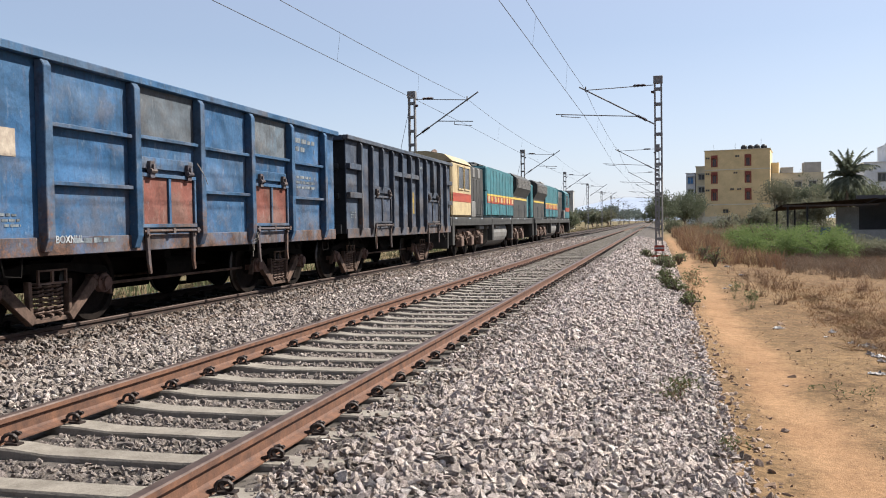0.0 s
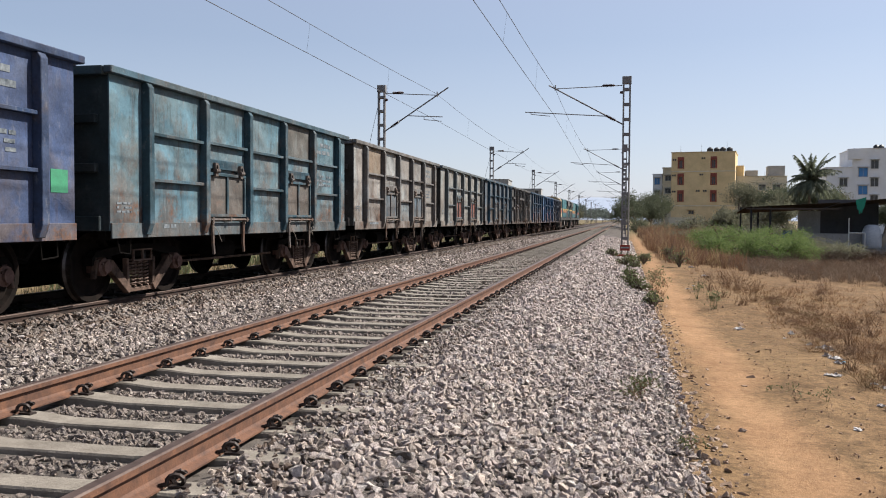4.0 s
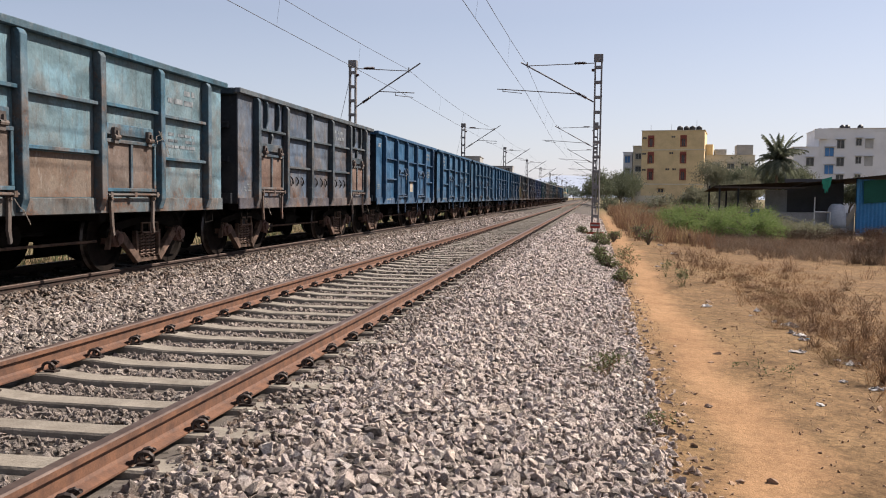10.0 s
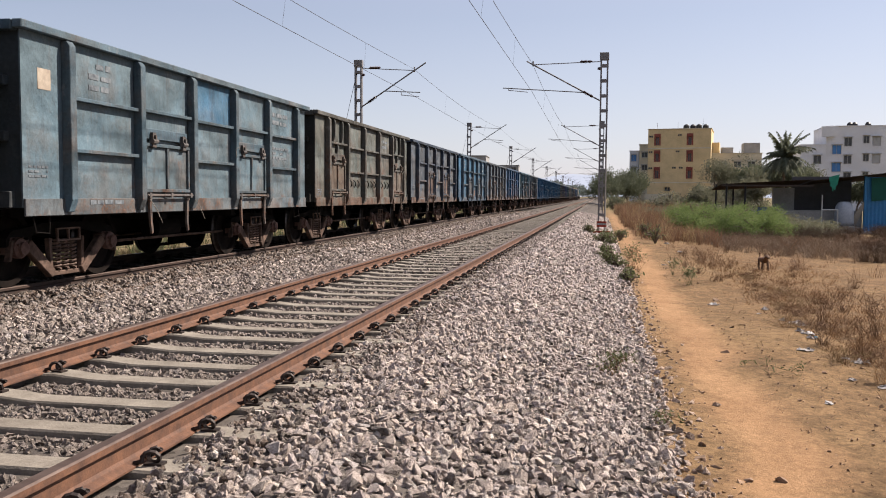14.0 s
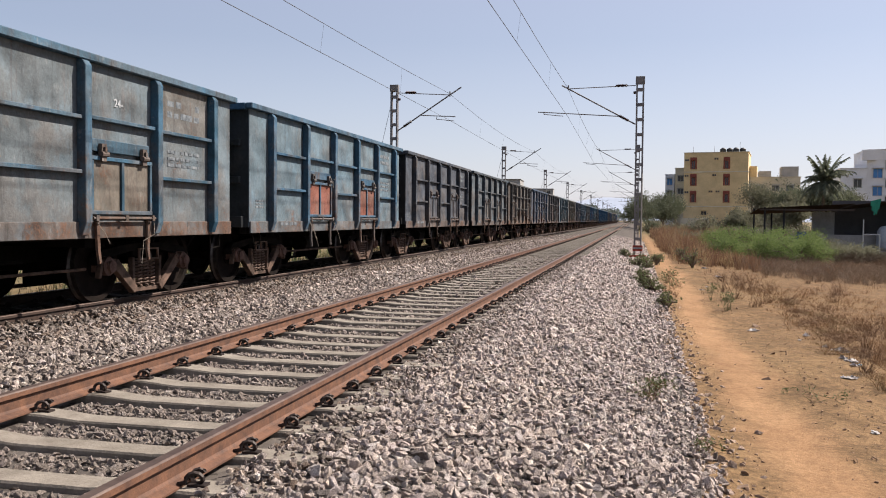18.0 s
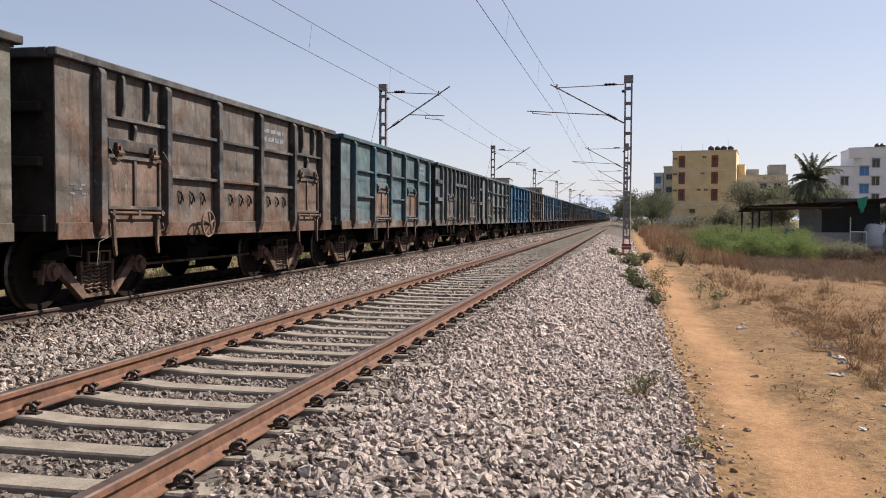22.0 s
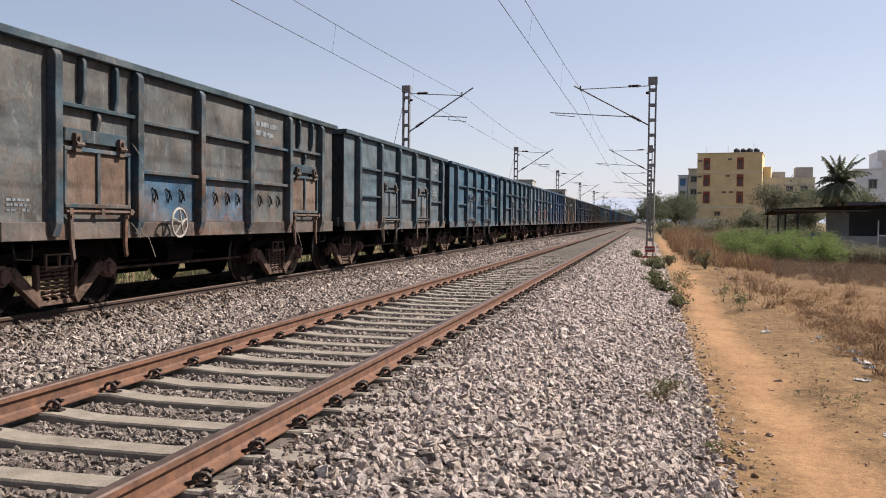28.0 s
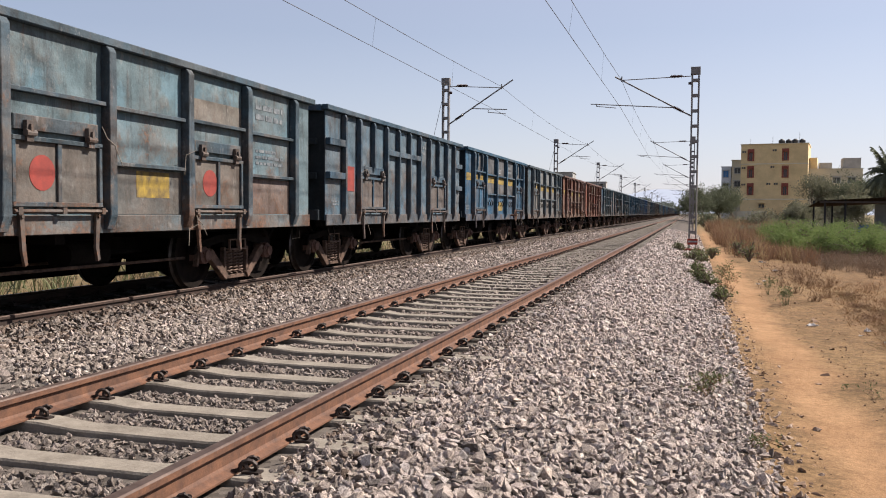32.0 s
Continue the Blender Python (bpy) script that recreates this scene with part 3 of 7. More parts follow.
def track(name, x, z, label, first, count, joined, clips, steel, block):
    root = holder(name, pose(x, 0, z))
    tagged(root, label, "railway track", kind="structure")
    for side in (-1, 1):
        part("rail", rail_bm(side * 0.873, 0, -60, 1500), [steel, RAIL_TOP], root, "rust-brown steel rail with a worn head")
    sl = part("sleeper", sleeper_bm(), block, root, at=pose(0, first, -0.168))
    cl = part("clip", clip_bm(), CLIP, sl, at=pose(-0.873 + 0.11, 0, 0.0))
    rnd = random.Random(3)
    spots = [(-0.873 + 0.11, 0), (-0.873 - 0.11, 180), (0.873 + 0.11, 0), (0.873 - 0.11, 180)]
    for i in range(count):
        m = pose(rnd.gauss(0, 0.006), first + SLEEPER_STEP * i + rnd.gauss(0, 0.004), -0.168 + rnd.gauss(0, 0.003), 0, 0, rnd.gauss(0, 0.25))
        s = sl if i == 0 else again(sl, m)
        if i < clips:
            for j, (cx, rz) in enumerate(spots):
                cm = pose(cx, 0, 0.008, 0, 0, rz + rnd.gauss(0, 4))
                c = cl if i == 0 and j == 0 else again(cl, cm)
                c.matrix_basis = cm
                c.parent = s
    proto = sl.data
    nv = len(proto.vertices)
    co = np.empty(nv * 3)
    proto.vertices.foreach_get("co", co)
    co = co.reshape(-1, 3)
    fs = [tuple(p.vertices) for p in proto.polygons]
    verts, faces = [], []
    for i in range(count, count + joined):
        o = len(verts)
        verts += (co + (0, first + SLEEPER_STEP * i, -0.168)).tolist()
        faces += [tuple(a + o for a in f) for f in fs]
    tagged(raw("far_sleepers", verts, faces, block, root), "concrete sleepers running into the distance", kind="stuff")
    cme = cl.data
    cco = np.empty(len(cme.vertices) * 3)
    cme.vertices.foreach_get("co", cco)
    cco = cco.reshape(-1, 3)
    cfs = [tuple(p.vertices) for p in cme.polygons]
    verts, faces = [], []
    for i in range(clips, clips + 110):
        for cx, rz in spots:
            o = len(verts)
            sg = 1 if rz == 0 else -1
            verts += (cco * (sg, sg, 1) + (cx, first + SLEEPER_STEP * i, -0.16)).tolist()
            faces += [tuple(a + o for a in f) for f in cfs]
    tagged(raw("far_clips", verts, faces, CLIP, root), "black spring clips along the rails", kind="stuff")


track("track_near", NEAR_X, 0.0, "empty railway track of rusty rails on concrete sleepers", SLEEPER_Y0 - 20 * SLEEPER_STEP, 187, 700, 80, RAIL_SIDE, CONCRETE)
track("track_far", FAR_X, FAR_Z, "second railway track carrying the goods train", SLEEPER_Y0 - 14 * SLEEPER_STEP, 74, 300, 60, RAIL_DARK, CONCRETE_SHADE)


# ---- overhead line ----
def cantilever_insulator():
    bm = bmesh.new()
    prof = [(0.02, -0.26)]
    for i in range(8):
        a = -0.22 + i * 0.055
        prof += [(0.035, a), (0.075, a + 0.02), (0.035, a + 0.045)]
    prof += [(0.02, 0.26)]
    lathe(bm, prof, 10, axis="z")
    return bm


def mast(x, y, track_x, track_z, label, marker=False):
    s = 1 if track_x > x else -1
    root = holder("overhead_line_mast", pose(x, y, 0))
    tagged(root, label, "mast", "overhead line masts")
    foot = height(x, y) - 0.1
    top = 7.07
    c = part("channel", boxes((-0.165, -0.095, -0.10, 0.10, foot, top)), GALV, root)
    again(c, pose(0.26, 0, 0))
    z = 0.3
    bt = None
    while z < top:
        wide = 0.22 if abs(z - 3.3) < 0.3 else 0.12
        if bt is None:
            bt = part("batten", boxes((-0.168, 0.168, -0.105, 0.105, 0, wide)), GALV, root, at=pose(0, 0, z))
        else:
            again(bt, pose(0, 0, z))
        z += 0.62
    part("head_plate", boxes((-0.19, 0.19, -0.12, 0.12, top - 0.28, top + 0.03), bevel=0.01), GALV, root)
    part("footing", boxes((-0.32, 0.32, -0.35, 0.35, foot - 0.5, foot + 0.2), bevel=0.03), CONCRETE, root, "grey concrete footing block")
    # bracket: stay tube, slanted bracket tube, register arm and steady arm
    d = abs(track_x - x)
    cz = track_z + 5.55
    mz = cz + 1.15
    bm = bmesh.new()
    stay, tip, reg0, reg1 = (d - 0.19, d + 0.08, 0.79, d + 1.08) if s < 0 else (d + 0.15, d + 0.66, 1.19, d + 0.41)
    slope = (mz + 0.72 - cz) / (d + 0.25 if s < 0 else tip - 0.17)
    tube(bm, (s * 0.17, 0, top - 0.33), (s * stay, 0, cz - 0.42 + slope * (stay - 0.17)), 0.018)
    part("stay_tube", bm, GALV, root)
    bm = bmesh.new()
    tube(bm, (s * 0.17, 0, cz - 0.42), (s * tip, 0, cz - 0.42 + slope * (tip - 0.17)), 0.030)
    part("bracket_tube", bm, GALV, root)
    bm = bmesh.new()
    drop = reg1 - 0.25 if s < 0 else reg1 - 0.85
    tube(bm, (s * reg0, 0, cz - 0.42 + slope * (reg0 - 0.17)), (s * reg1, 0, cz + 0.16), 0.020)
    tube(bm, (s * drop, 0, cz + 0.17), (s * drop, 0, cz + 0.04), 0.015)
    tube(bm, (s * drop, 0, cz + 0.06), (s * (d + 0.02 if s < 0 else reg1 - 0.05), 0, cz - 0.03), 0.015)
    part("register_arm", bm, GALV, root)
    way = Vector((s * (tip - 0.17), 0, slope * (tip - 0.17)))
    q = Vector((0, 0, 1)).rotation_difference(way.normalized()).to_matrix().to_4x4()
    ins = part("insulator", cantilever_insulator(), INSUL, root, "dark brown ribbed insulator", at=Matrix.Translation((s * 0.17 + way.x * 0.16, 0, cz - 0.42 + way.z * 0.16)) @ q)
    again(ins, Matrix.Translation((s * 0.75, 0, top - 0.32)) @ pose(0, 0, 0, 0, 90, 0))
    bm = bmesh.new()
    tube(bm, (s * stay, 0, mz + 0.12), (s * stay, 0, mz - 0.1), 0.03)
    part("wire_clamp", bm, GALV, root)
    bm = bmesh.new()
    tube(bm, (s * 0.28, 0, top - 0.62), (s * 0.14, 0, top - 0.62), 0.05, 0.075, 10)
    part("mast_bracket", bm, INSUL, root)
    if s > 0:
        bm = bmesh.new()
        tube(bm, (-0.17, 0, 6.2), (-1.75, 0, -0.6), 0.010, n=5)
        part("guy_wire", bm, WIRE, root, "thin steel guy wire down to the ground")
    if marker:
        for nm, z0, w in (("red_plate", -0.02, 0.20), ("number_plate", -0.42, 0.36)):
            part(nm, boxes((0.0 - w, 0.0 + w, -0.40, -0.385, z0 - 0.12, z0 + 0.12), bevel=0.004), simple(nm, (0.33, 0.045, 0.03), (0.20, 0.035, 0.025), 6, 0.6), root, "faded red sign plate")
            part("plate_bar", boxes((-w * 0.85, w * 0.85, -0.405, -0.401, z0 - 0.03, z0 + 0.035)), LETTER, root, "white painted band")
        bm = bmesh.new()
        tube(bm, (0.14, -0.36, foot), (0.14, -0.16, 3.1), 0.022, n=6)
        part("earth_pipe", bm, simple("pale_pipe", (0.35, 0.33, 0.30), (0.25, 0.22, 0.2), 4), root)


MAST_Y = [36.7, 69.6, 103.0, 138.0, 174.0, 212.0, 252.0, 294.0, 340.0]
for i, y in enumerate(MAST_Y):
    mast(0.12, y, NEAR_X, 0, "grey battened steel mast with a bracket over the near track", i == 0)
    mast(-10.62, y + 0.5, FAR_X, FAR_Z, "grey battened steel mast with a bracket over the far track")
mast(0.12, 3.0 - 28, NEAR_X, 0, "grey battened steel mast with a bracket over the near track")
mast(-10.62, 3.5 - 28, FAR_X, FAR_Z, "grey battened steel mast with a bracket over the far track")


def overhead_line(x, z, name, stagger, off):
    ys = [-25.0] + [y + 0.2 for y in MAST_Y]
    root = holder(name, pose(x, 0, z))
    tagged(root, "contact wire hung by droppers from a sagging catenary wire", "overhead wire", "overhead wires")
    cat, con = bmesh.new(), bmesh.new()
    cp, kp = [], []
    for a, b in zip(ys, ys[1:]):
        sag = 0.55 if b - a > 45 else 0.28
        n = 10
        for i in range(n):
            u = i / n
            cp.append((off, a + (b - a) * u, 6.70 - 4 * sag * u * (1 - u)))
        k = ys.index(a)
        sa, sb = stagger * (1 if k % 2 else -1), stagger * (-1 if k % 2 else 1)
        for i in range(4):
            u = i / 4
            kp.append((sa + (sb - sa) * u, a + (b - a) * u, 5.55))
        m = int((b - a) / 7)
        for i in range(1, m):
            u = i / m
            dr = bmesh.new()
            tube(dr, (off, a + (b - a) * u, 6.70 - 4 * sag * u * (1 - u)), (sa + (sb - sa) * u, a + (b - a) * u, 5.55), 0.003, n=4)
            part("dropper", dr, WIRE, root)
    sweep(cat, cp, 0.008, 5)
    sweep(con, kp, 0.008, 5)
    part("catenary_wire", cat, WIRE, root)
    part("contact_wire", con, WIRE, root)


overhead_line(NEAR_X, 0.0, "overhead_wires", 0.15, 0.17)
overhead_line(FAR_X, FAR_Z, "overhead_wires", 0.15, 0.17)


# ---- wagons ----
HALF, TOP, BOT, WX = BODY / 2, 3.20, 1.02, 1.60
DOOR_Z = (1.22, 1.95)


def side(p0, p1, q0, q1, x_in, x_out):
    """A block on the side wall, y p0..p1, z q0..q1."""
    return (WX + x_in, WX + x_out, p0, p1, q0, q1)


def rib_bm(y, z0, z1, w, d):
    """A pressed rib with a tapered foot and head."""
    bm = bmesh.new()
    prism(bm, [(WX + 0.002, z0), (WX + d * 0.55, z0), (WX + d, z0 + 0.16), (WX + d, z1 - 0.06), (WX + d * 0.7, z1), (WX + 0.002, z1)], "y", y - w / 2, y + w / 2)
    bmesh.ops.bevel(bm, geom=bm.edges[:], offset=0.008, segments=1, affect="EDGES")
    return bm


def door(root, y0, y1, z0, z1):
    d = part("side_door", boxes(side(y0, y1, z0, z1, 0.012, 0.035), bevel=0.006), PAINT, root)
    d["role"] = "door"
    w = 0.05
    bm = boxes(side(y0, y1, z1 - w, z1, 0.036, 0.075), side(y0, y1, z0, z0 + w, 0.036, 0.075), side(y0, y0 + w, z0 + w, z1 - w, 0.036, 0.07), side(y1 - w, y1, z0 + w, z1 - w, 0.036, 0.07),
               side((y0 + y1) / 2 - 0.03, (y0 + y1) / 2 + 0.03, z0 + w, z1 - w, 0.036, 0.065), bevel=0.005)
    f = part("door_frame", bm, PAINT, d)
    f["role"] = "rib"
    for y in (y0 + 0.22, y1 - 0.22):
        bm = bmesh.new()
        tube(bm, (WX + 0.10, y - 0.07, z1 + 0.03), (WX + 0.10, y + 0.07, z1 + 0.03), 0.035, n=8)
        box(bm, WX + 0.05, WX + 0.10, y - 0.05, y + 0.05, z1 - 0.06, z1 + 0.16)
        box(bm, WX + 0.08, WX + 0.13, y - 0.02, y + 0.02, z1 + 0.02, z1 + 0.12)
        part("hinge", bm, PAINT, d)["role"] = "iron"
    part("hinge_plate", boxes(side(y0 + 0.04, y1 - 0.04, z1 + 0.06, z1 + 0.22, 0.004, 0.05), bevel=0.008), PAINT, d)["role"] = "rib"
    bm = bmesh.new()
    tube(bm, (WX + 0.10, y0 - 0.02, z0 - 0.045), (WX + 0.10, y1 + 0.02, z0 - 0.045), 0.022, n=6)
    for y in (y0 + 0.05, (y0 + y1) / 2, y1 - 0.05):
        box(bm, WX + 0.03, WX + 0.125, y - 0.03, y + 0.03, z0 - 0.08, z0 - 0.005)
    part("latch_bar", bm, PAINT, d)["role"] = "iron"
    for y in (y0 + 0.1, y1 - 0.1):
        bm = bmesh.new()
        lean = 0.03 if y < (y0 + y1) / 2 else -0.02
        prism(bm, [(y - 0.03, z0 - 0.05), (y + 0.03, z0 - 0.05), (y + 0.028 + lean, z0 - 0.46), (y + 0.05 + lean, z0 - 0.60), (y + 0.01 + lean, z0 - 0.62), (y - 0.028 + lean, z0 - 0.46)], "x", WX + 0.05, WX + 0.085)
        tube(bm, (WX + 0.03, y, z0 - 0.10), (WX + 0.105, y, z0 - 0.10), 0.022, n=6)
        part("door_stop", bm, PAINT, d)["role"] = "iron"


def bogie(root, y):
    b = holder("bogie", pose(0, y, 0), root)
    # cast side frame: a top chord coloured dark for the body's shade, slim struts sloping to a low spring seat, jaws
    # over the axle boxes
    bm = bmesh.new()
    chord = [(-1.20, 0.62), (-1.10, 0.72), (-0.45, 0.80), (0.45, 0.80), (1.10, 0.72), (1.20, 0.62), (1.20, 0.52), (1.0, 0.60), (0.42, 0.69), (-0.42, 0.69), (-1.0, 0.60), (-1.20, 0.52)]
    prism(bm, chord, "x", 0.92, 1.04)
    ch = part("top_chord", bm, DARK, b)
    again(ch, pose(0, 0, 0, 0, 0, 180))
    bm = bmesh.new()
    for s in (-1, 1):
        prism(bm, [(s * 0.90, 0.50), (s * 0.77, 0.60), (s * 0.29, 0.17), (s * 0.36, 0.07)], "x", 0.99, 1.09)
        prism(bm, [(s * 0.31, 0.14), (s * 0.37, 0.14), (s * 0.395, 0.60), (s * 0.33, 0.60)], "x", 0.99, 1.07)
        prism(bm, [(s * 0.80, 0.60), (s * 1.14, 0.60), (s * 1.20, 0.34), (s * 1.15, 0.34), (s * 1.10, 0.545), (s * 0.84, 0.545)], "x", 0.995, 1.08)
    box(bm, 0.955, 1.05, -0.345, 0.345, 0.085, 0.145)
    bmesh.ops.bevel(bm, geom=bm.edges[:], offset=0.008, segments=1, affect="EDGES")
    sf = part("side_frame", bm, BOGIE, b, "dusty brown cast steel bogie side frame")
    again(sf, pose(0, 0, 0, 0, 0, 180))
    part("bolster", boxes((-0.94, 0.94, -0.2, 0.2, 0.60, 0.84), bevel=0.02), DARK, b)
    # black plate added to block the light seen through the springs
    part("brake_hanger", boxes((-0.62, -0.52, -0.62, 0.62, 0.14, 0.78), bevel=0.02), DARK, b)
    bm = bmesh.new()
    for yy in (-0.17, 0.0, 0.17):
        pts = []
        for i in range(7 * 8 + 1):
            a = 2 * math.pi * i / 8
            pts.append((1.0 + 0.068 * math.cos(a), yy + 0.068 * math.sin(a), 0.165 + 0.37 * i / 56))
        sweep(bm, pts, 0.0145, 4)
    part("spring_nest", bm, SPRING, b, "nest of rusty coil springs")
    bm = boxes((0.95, 1.10, -0.26, 0.26, 0.55, 0.575), (1.07, 1.10, -0.26, -0.235, 0.575, 0.73), (1.07, 1.10, 0.235, 0.26, 0.575, 0.73), (1.07, 1.10, -0.015, 0.015, 0.575, 0.73), (1.07, 1.10, -0.235, 0.235, 0.71, 0.73))
    part("bolster_end", bm, SPRING, b)
    bm = bmesh.new()
    lathe(bm, [(0.10, 1.0), (0.13, 1.02), (0.13, 1.10), (0.085, 1.12), (0.085, 1.16), (0.04, 1.165)], 14)
    for a in range(3):
        c, s2 = math.cos(a * 2.09 + 0.5) * 0.085, math.sin(a * 2.09 + 0.5) * 0.085
        tube(bm, (1.09, c, s2), (1.135, c, s2), 0.022, n=6)
    box(bm, 0.90, 1.04, -0.13, 0.13, -0.08, 0.14)
    ax = part("axle_box", bm, CAP, b, "rust-red axle box with a bolted round cap", at=pose(0, -1.0, 0.5))
    again(ax, pose(0, 1.0, 0.5))
    again(ax, pose(0, -1.0, 0.5, 0, 0, 180))
    again(ax, pose(0, 1.0, 0.5, 0, 0, 180))
    for s in (-1, 1):
        bm = bmesh.new()
        prof = [(0.07, -1.05), (0.085, -0.95), (0.095, -0.90), (0.14, -0.905), (0.16, -0.86), (0.40, -0.835), (0.425, -0.895), (0.497, -0.900), (0.503, -0.835), (0.530, -0.805), (0.530, -0.775), (0.43, -0.765), (0.41, -0.80),
                (0.17, -0.82), (0.14, -0.76), (0.085, -0.74)]
        mi = [0] * 16
        mi[7], mi[8] = 1, 1
        full = prof + [(r, -a) for r, a in reversed(prof)]
        lathe(bm, full, 28, mi[:15] + [0] + mi[:15][::-1])
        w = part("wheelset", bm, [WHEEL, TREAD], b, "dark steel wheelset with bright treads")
        w.matrix_parent_inverse = pose(0, s * 1.0, 0.5)
        ROLLERS.append(w)
    return b


ROLLERS = []


def shared_parts(root):
    """Floor, underframe, couplers, brake gear and bogies, alike on all wagons."""
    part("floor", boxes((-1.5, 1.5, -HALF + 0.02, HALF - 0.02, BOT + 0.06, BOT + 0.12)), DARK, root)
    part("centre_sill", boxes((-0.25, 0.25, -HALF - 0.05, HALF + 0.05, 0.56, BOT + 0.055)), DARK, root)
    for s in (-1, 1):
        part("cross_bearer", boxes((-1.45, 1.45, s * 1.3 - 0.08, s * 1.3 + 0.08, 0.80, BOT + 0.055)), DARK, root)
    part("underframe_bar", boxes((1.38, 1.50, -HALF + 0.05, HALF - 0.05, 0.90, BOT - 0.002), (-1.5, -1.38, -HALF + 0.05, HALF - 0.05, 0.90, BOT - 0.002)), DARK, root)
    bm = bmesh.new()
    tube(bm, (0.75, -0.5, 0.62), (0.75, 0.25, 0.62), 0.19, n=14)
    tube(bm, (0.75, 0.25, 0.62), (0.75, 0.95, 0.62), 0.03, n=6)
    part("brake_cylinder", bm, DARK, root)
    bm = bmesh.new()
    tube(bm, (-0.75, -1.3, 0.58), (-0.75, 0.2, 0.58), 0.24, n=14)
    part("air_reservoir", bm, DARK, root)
    # two black plates added to close the bright view under the wagon
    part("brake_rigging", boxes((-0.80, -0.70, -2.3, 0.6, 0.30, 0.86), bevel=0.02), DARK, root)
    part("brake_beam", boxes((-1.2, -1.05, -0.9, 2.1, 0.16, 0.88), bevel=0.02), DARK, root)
    bm = bmesh.new()
    tube(bm, (0.9, -2.0, 0.47), (0.9, 2.0, 0.47), 0.022, n=6)
    tube(bm, (-0.6, -2.6, 0.42), (-0.6, 2.6, 0.42), 0.022, n=6)
    part("brake_rod", bm, BOGIE, root)
    for s in (-1, 1):
        bm = boxes((-0.14, 0.14, min(s * HALF, s * (HALF + 0.34)), max(s * HALF, s * (HALF + 0.34)), 0.95, 1.17), (-0.20, 0.16, min(s * (HALF + 0.24), s * (HALF + 0.40)), max(s * (HALF + 0.24), s * (HALF + 0.40)), 0.90, 1.23), bevel=0.02)
        part("coupler", bm, BOGIE, root, "rusty knuckle coupler")
        bm = bmesh.new()
        sweep(bm, [(0.55, s * (HALF - 0.02), 0.95), (0.55, s * (HALF + 0.12), 0.80), (0.50, s * (HALF + 0.25), 0.62), (0.42, s * (HALF + 0.36), 0.66)], 0.025, 6)
        part("brake_hose", bm, DARK, root)
        bm = bmesh.new()
        sweep(bm, [(WX - 0.08, s * (HALF - 0.25), BOT), (WX - 0.04, s * (HALF - 0.28), 0.72), (WX - 0.06, s * (HALF - 0.55), 0.70), (WX - 0.06, s * (HALF - 0.58), BOT)], 0.014, 5)
        part("foot_step", bm, DARK, root)
    bogie(root, 3.262)
    bogie(root, -3.262)


def plates(ys, rows):
    """The side's plates between the ribs at ys, each bay cut at the heights in rows."""
    ends = [-HALF] + ys + [HALF]
    cells = []
    for a, b, cuts in zip(ends, ends[1:], [()] + rows + [()]):
        zs = [BOT, *sorted(cuts), TOP - 0.05]
        cells += [(WX - 0.02, WX, a, b, p, q) for p, q in zip(zs, zs[1:])]
    bm = boxes(*cells)
    bmesh.ops.remove_doubles(bm, verts=bm.verts[:], dist=0.0005)
    plate = bm.faces.layers.float.new("plate")
    for f in bm.faces:
        m = f.calc_center_median()
        f[plate] = next((i + 1 for i, c in enumerate(cells) if c[2] <= m.y <= c[3] and c[4] <= m.z <= c[5]), 0) * 0.137
    return bm


def tub(root, sheet):
    """Side sheets, ends, sole bars and the top coping."""
    s = part("side_sheet", sheet, PAINT, root)
    s["role"] = "body"
    again(s, pose(0, 0, 0, 0, 0, 180))
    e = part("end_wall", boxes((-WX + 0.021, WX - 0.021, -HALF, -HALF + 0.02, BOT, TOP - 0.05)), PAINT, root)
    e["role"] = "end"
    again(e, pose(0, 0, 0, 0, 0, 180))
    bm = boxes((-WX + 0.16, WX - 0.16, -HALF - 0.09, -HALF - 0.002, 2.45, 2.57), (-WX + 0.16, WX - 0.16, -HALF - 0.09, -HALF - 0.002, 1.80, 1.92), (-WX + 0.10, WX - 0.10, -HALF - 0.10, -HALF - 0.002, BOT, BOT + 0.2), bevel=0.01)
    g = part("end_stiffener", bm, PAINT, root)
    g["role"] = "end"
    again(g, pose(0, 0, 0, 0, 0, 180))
    c = part("top_coping", boxes((WX - 0.03, WX + 0.10, -HALF - 0.10, HALF + 0.10, TOP - 0.10, TOP), bevel=0.012), PAINT, root)
    c["role"] = "rib"
    again(c, pose(0, 0, 0, 0, 0, 180))
    c = part("end_coping", boxes((-WX + 0.032, WX - 0.032, -HALF - 0.12, -HALF + 0.03, TOP - 0.12, TOP - 0.004), bevel=0.01), PAINT, root)
    c["role"] = "rib"
    again(c, pose(0, 0, 0, 0, 0, 180))
    q = part("sole_bar", boxes((WX + 0.002, WX + 0.030, -HALF, HALF, BOT - 0.10, BOT + 0.11), bevel=0.006), PAINT, root)
    q["role"] = "sill"
    again(q, pose(0, 0, 0, 0, 0, 180))
    # far side: ribs only
    bm = bmesh.new()
    for y in (-4.0, -2.4, -0.8, 0.8, 2.4, 4.0):
        box(bm, -WX - 0.12, -WX - 0.002, y - 0.06, y + 0.06, BOT, TOP - 0.1)
    part("rib_row", bm, PAINT, root)["role"] = "rib"


def rib(root, y, z0=BOT - 0.06, z1=TOP - 0.105, w=0.13, d=0.13, label=""):
    part("rib", rib_bm(y, z0, z1, w, d), PAINT, root, label)["role"] = "rib"


def stiffener(root, y0, y1, z, h=0.05, d=0.09):
    part("stiffener", boxes(side(y0, y1, z - h / 2, z + h / 2, 0.003, d), bevel=0.006), PAINT, root)["role"] = "rib"


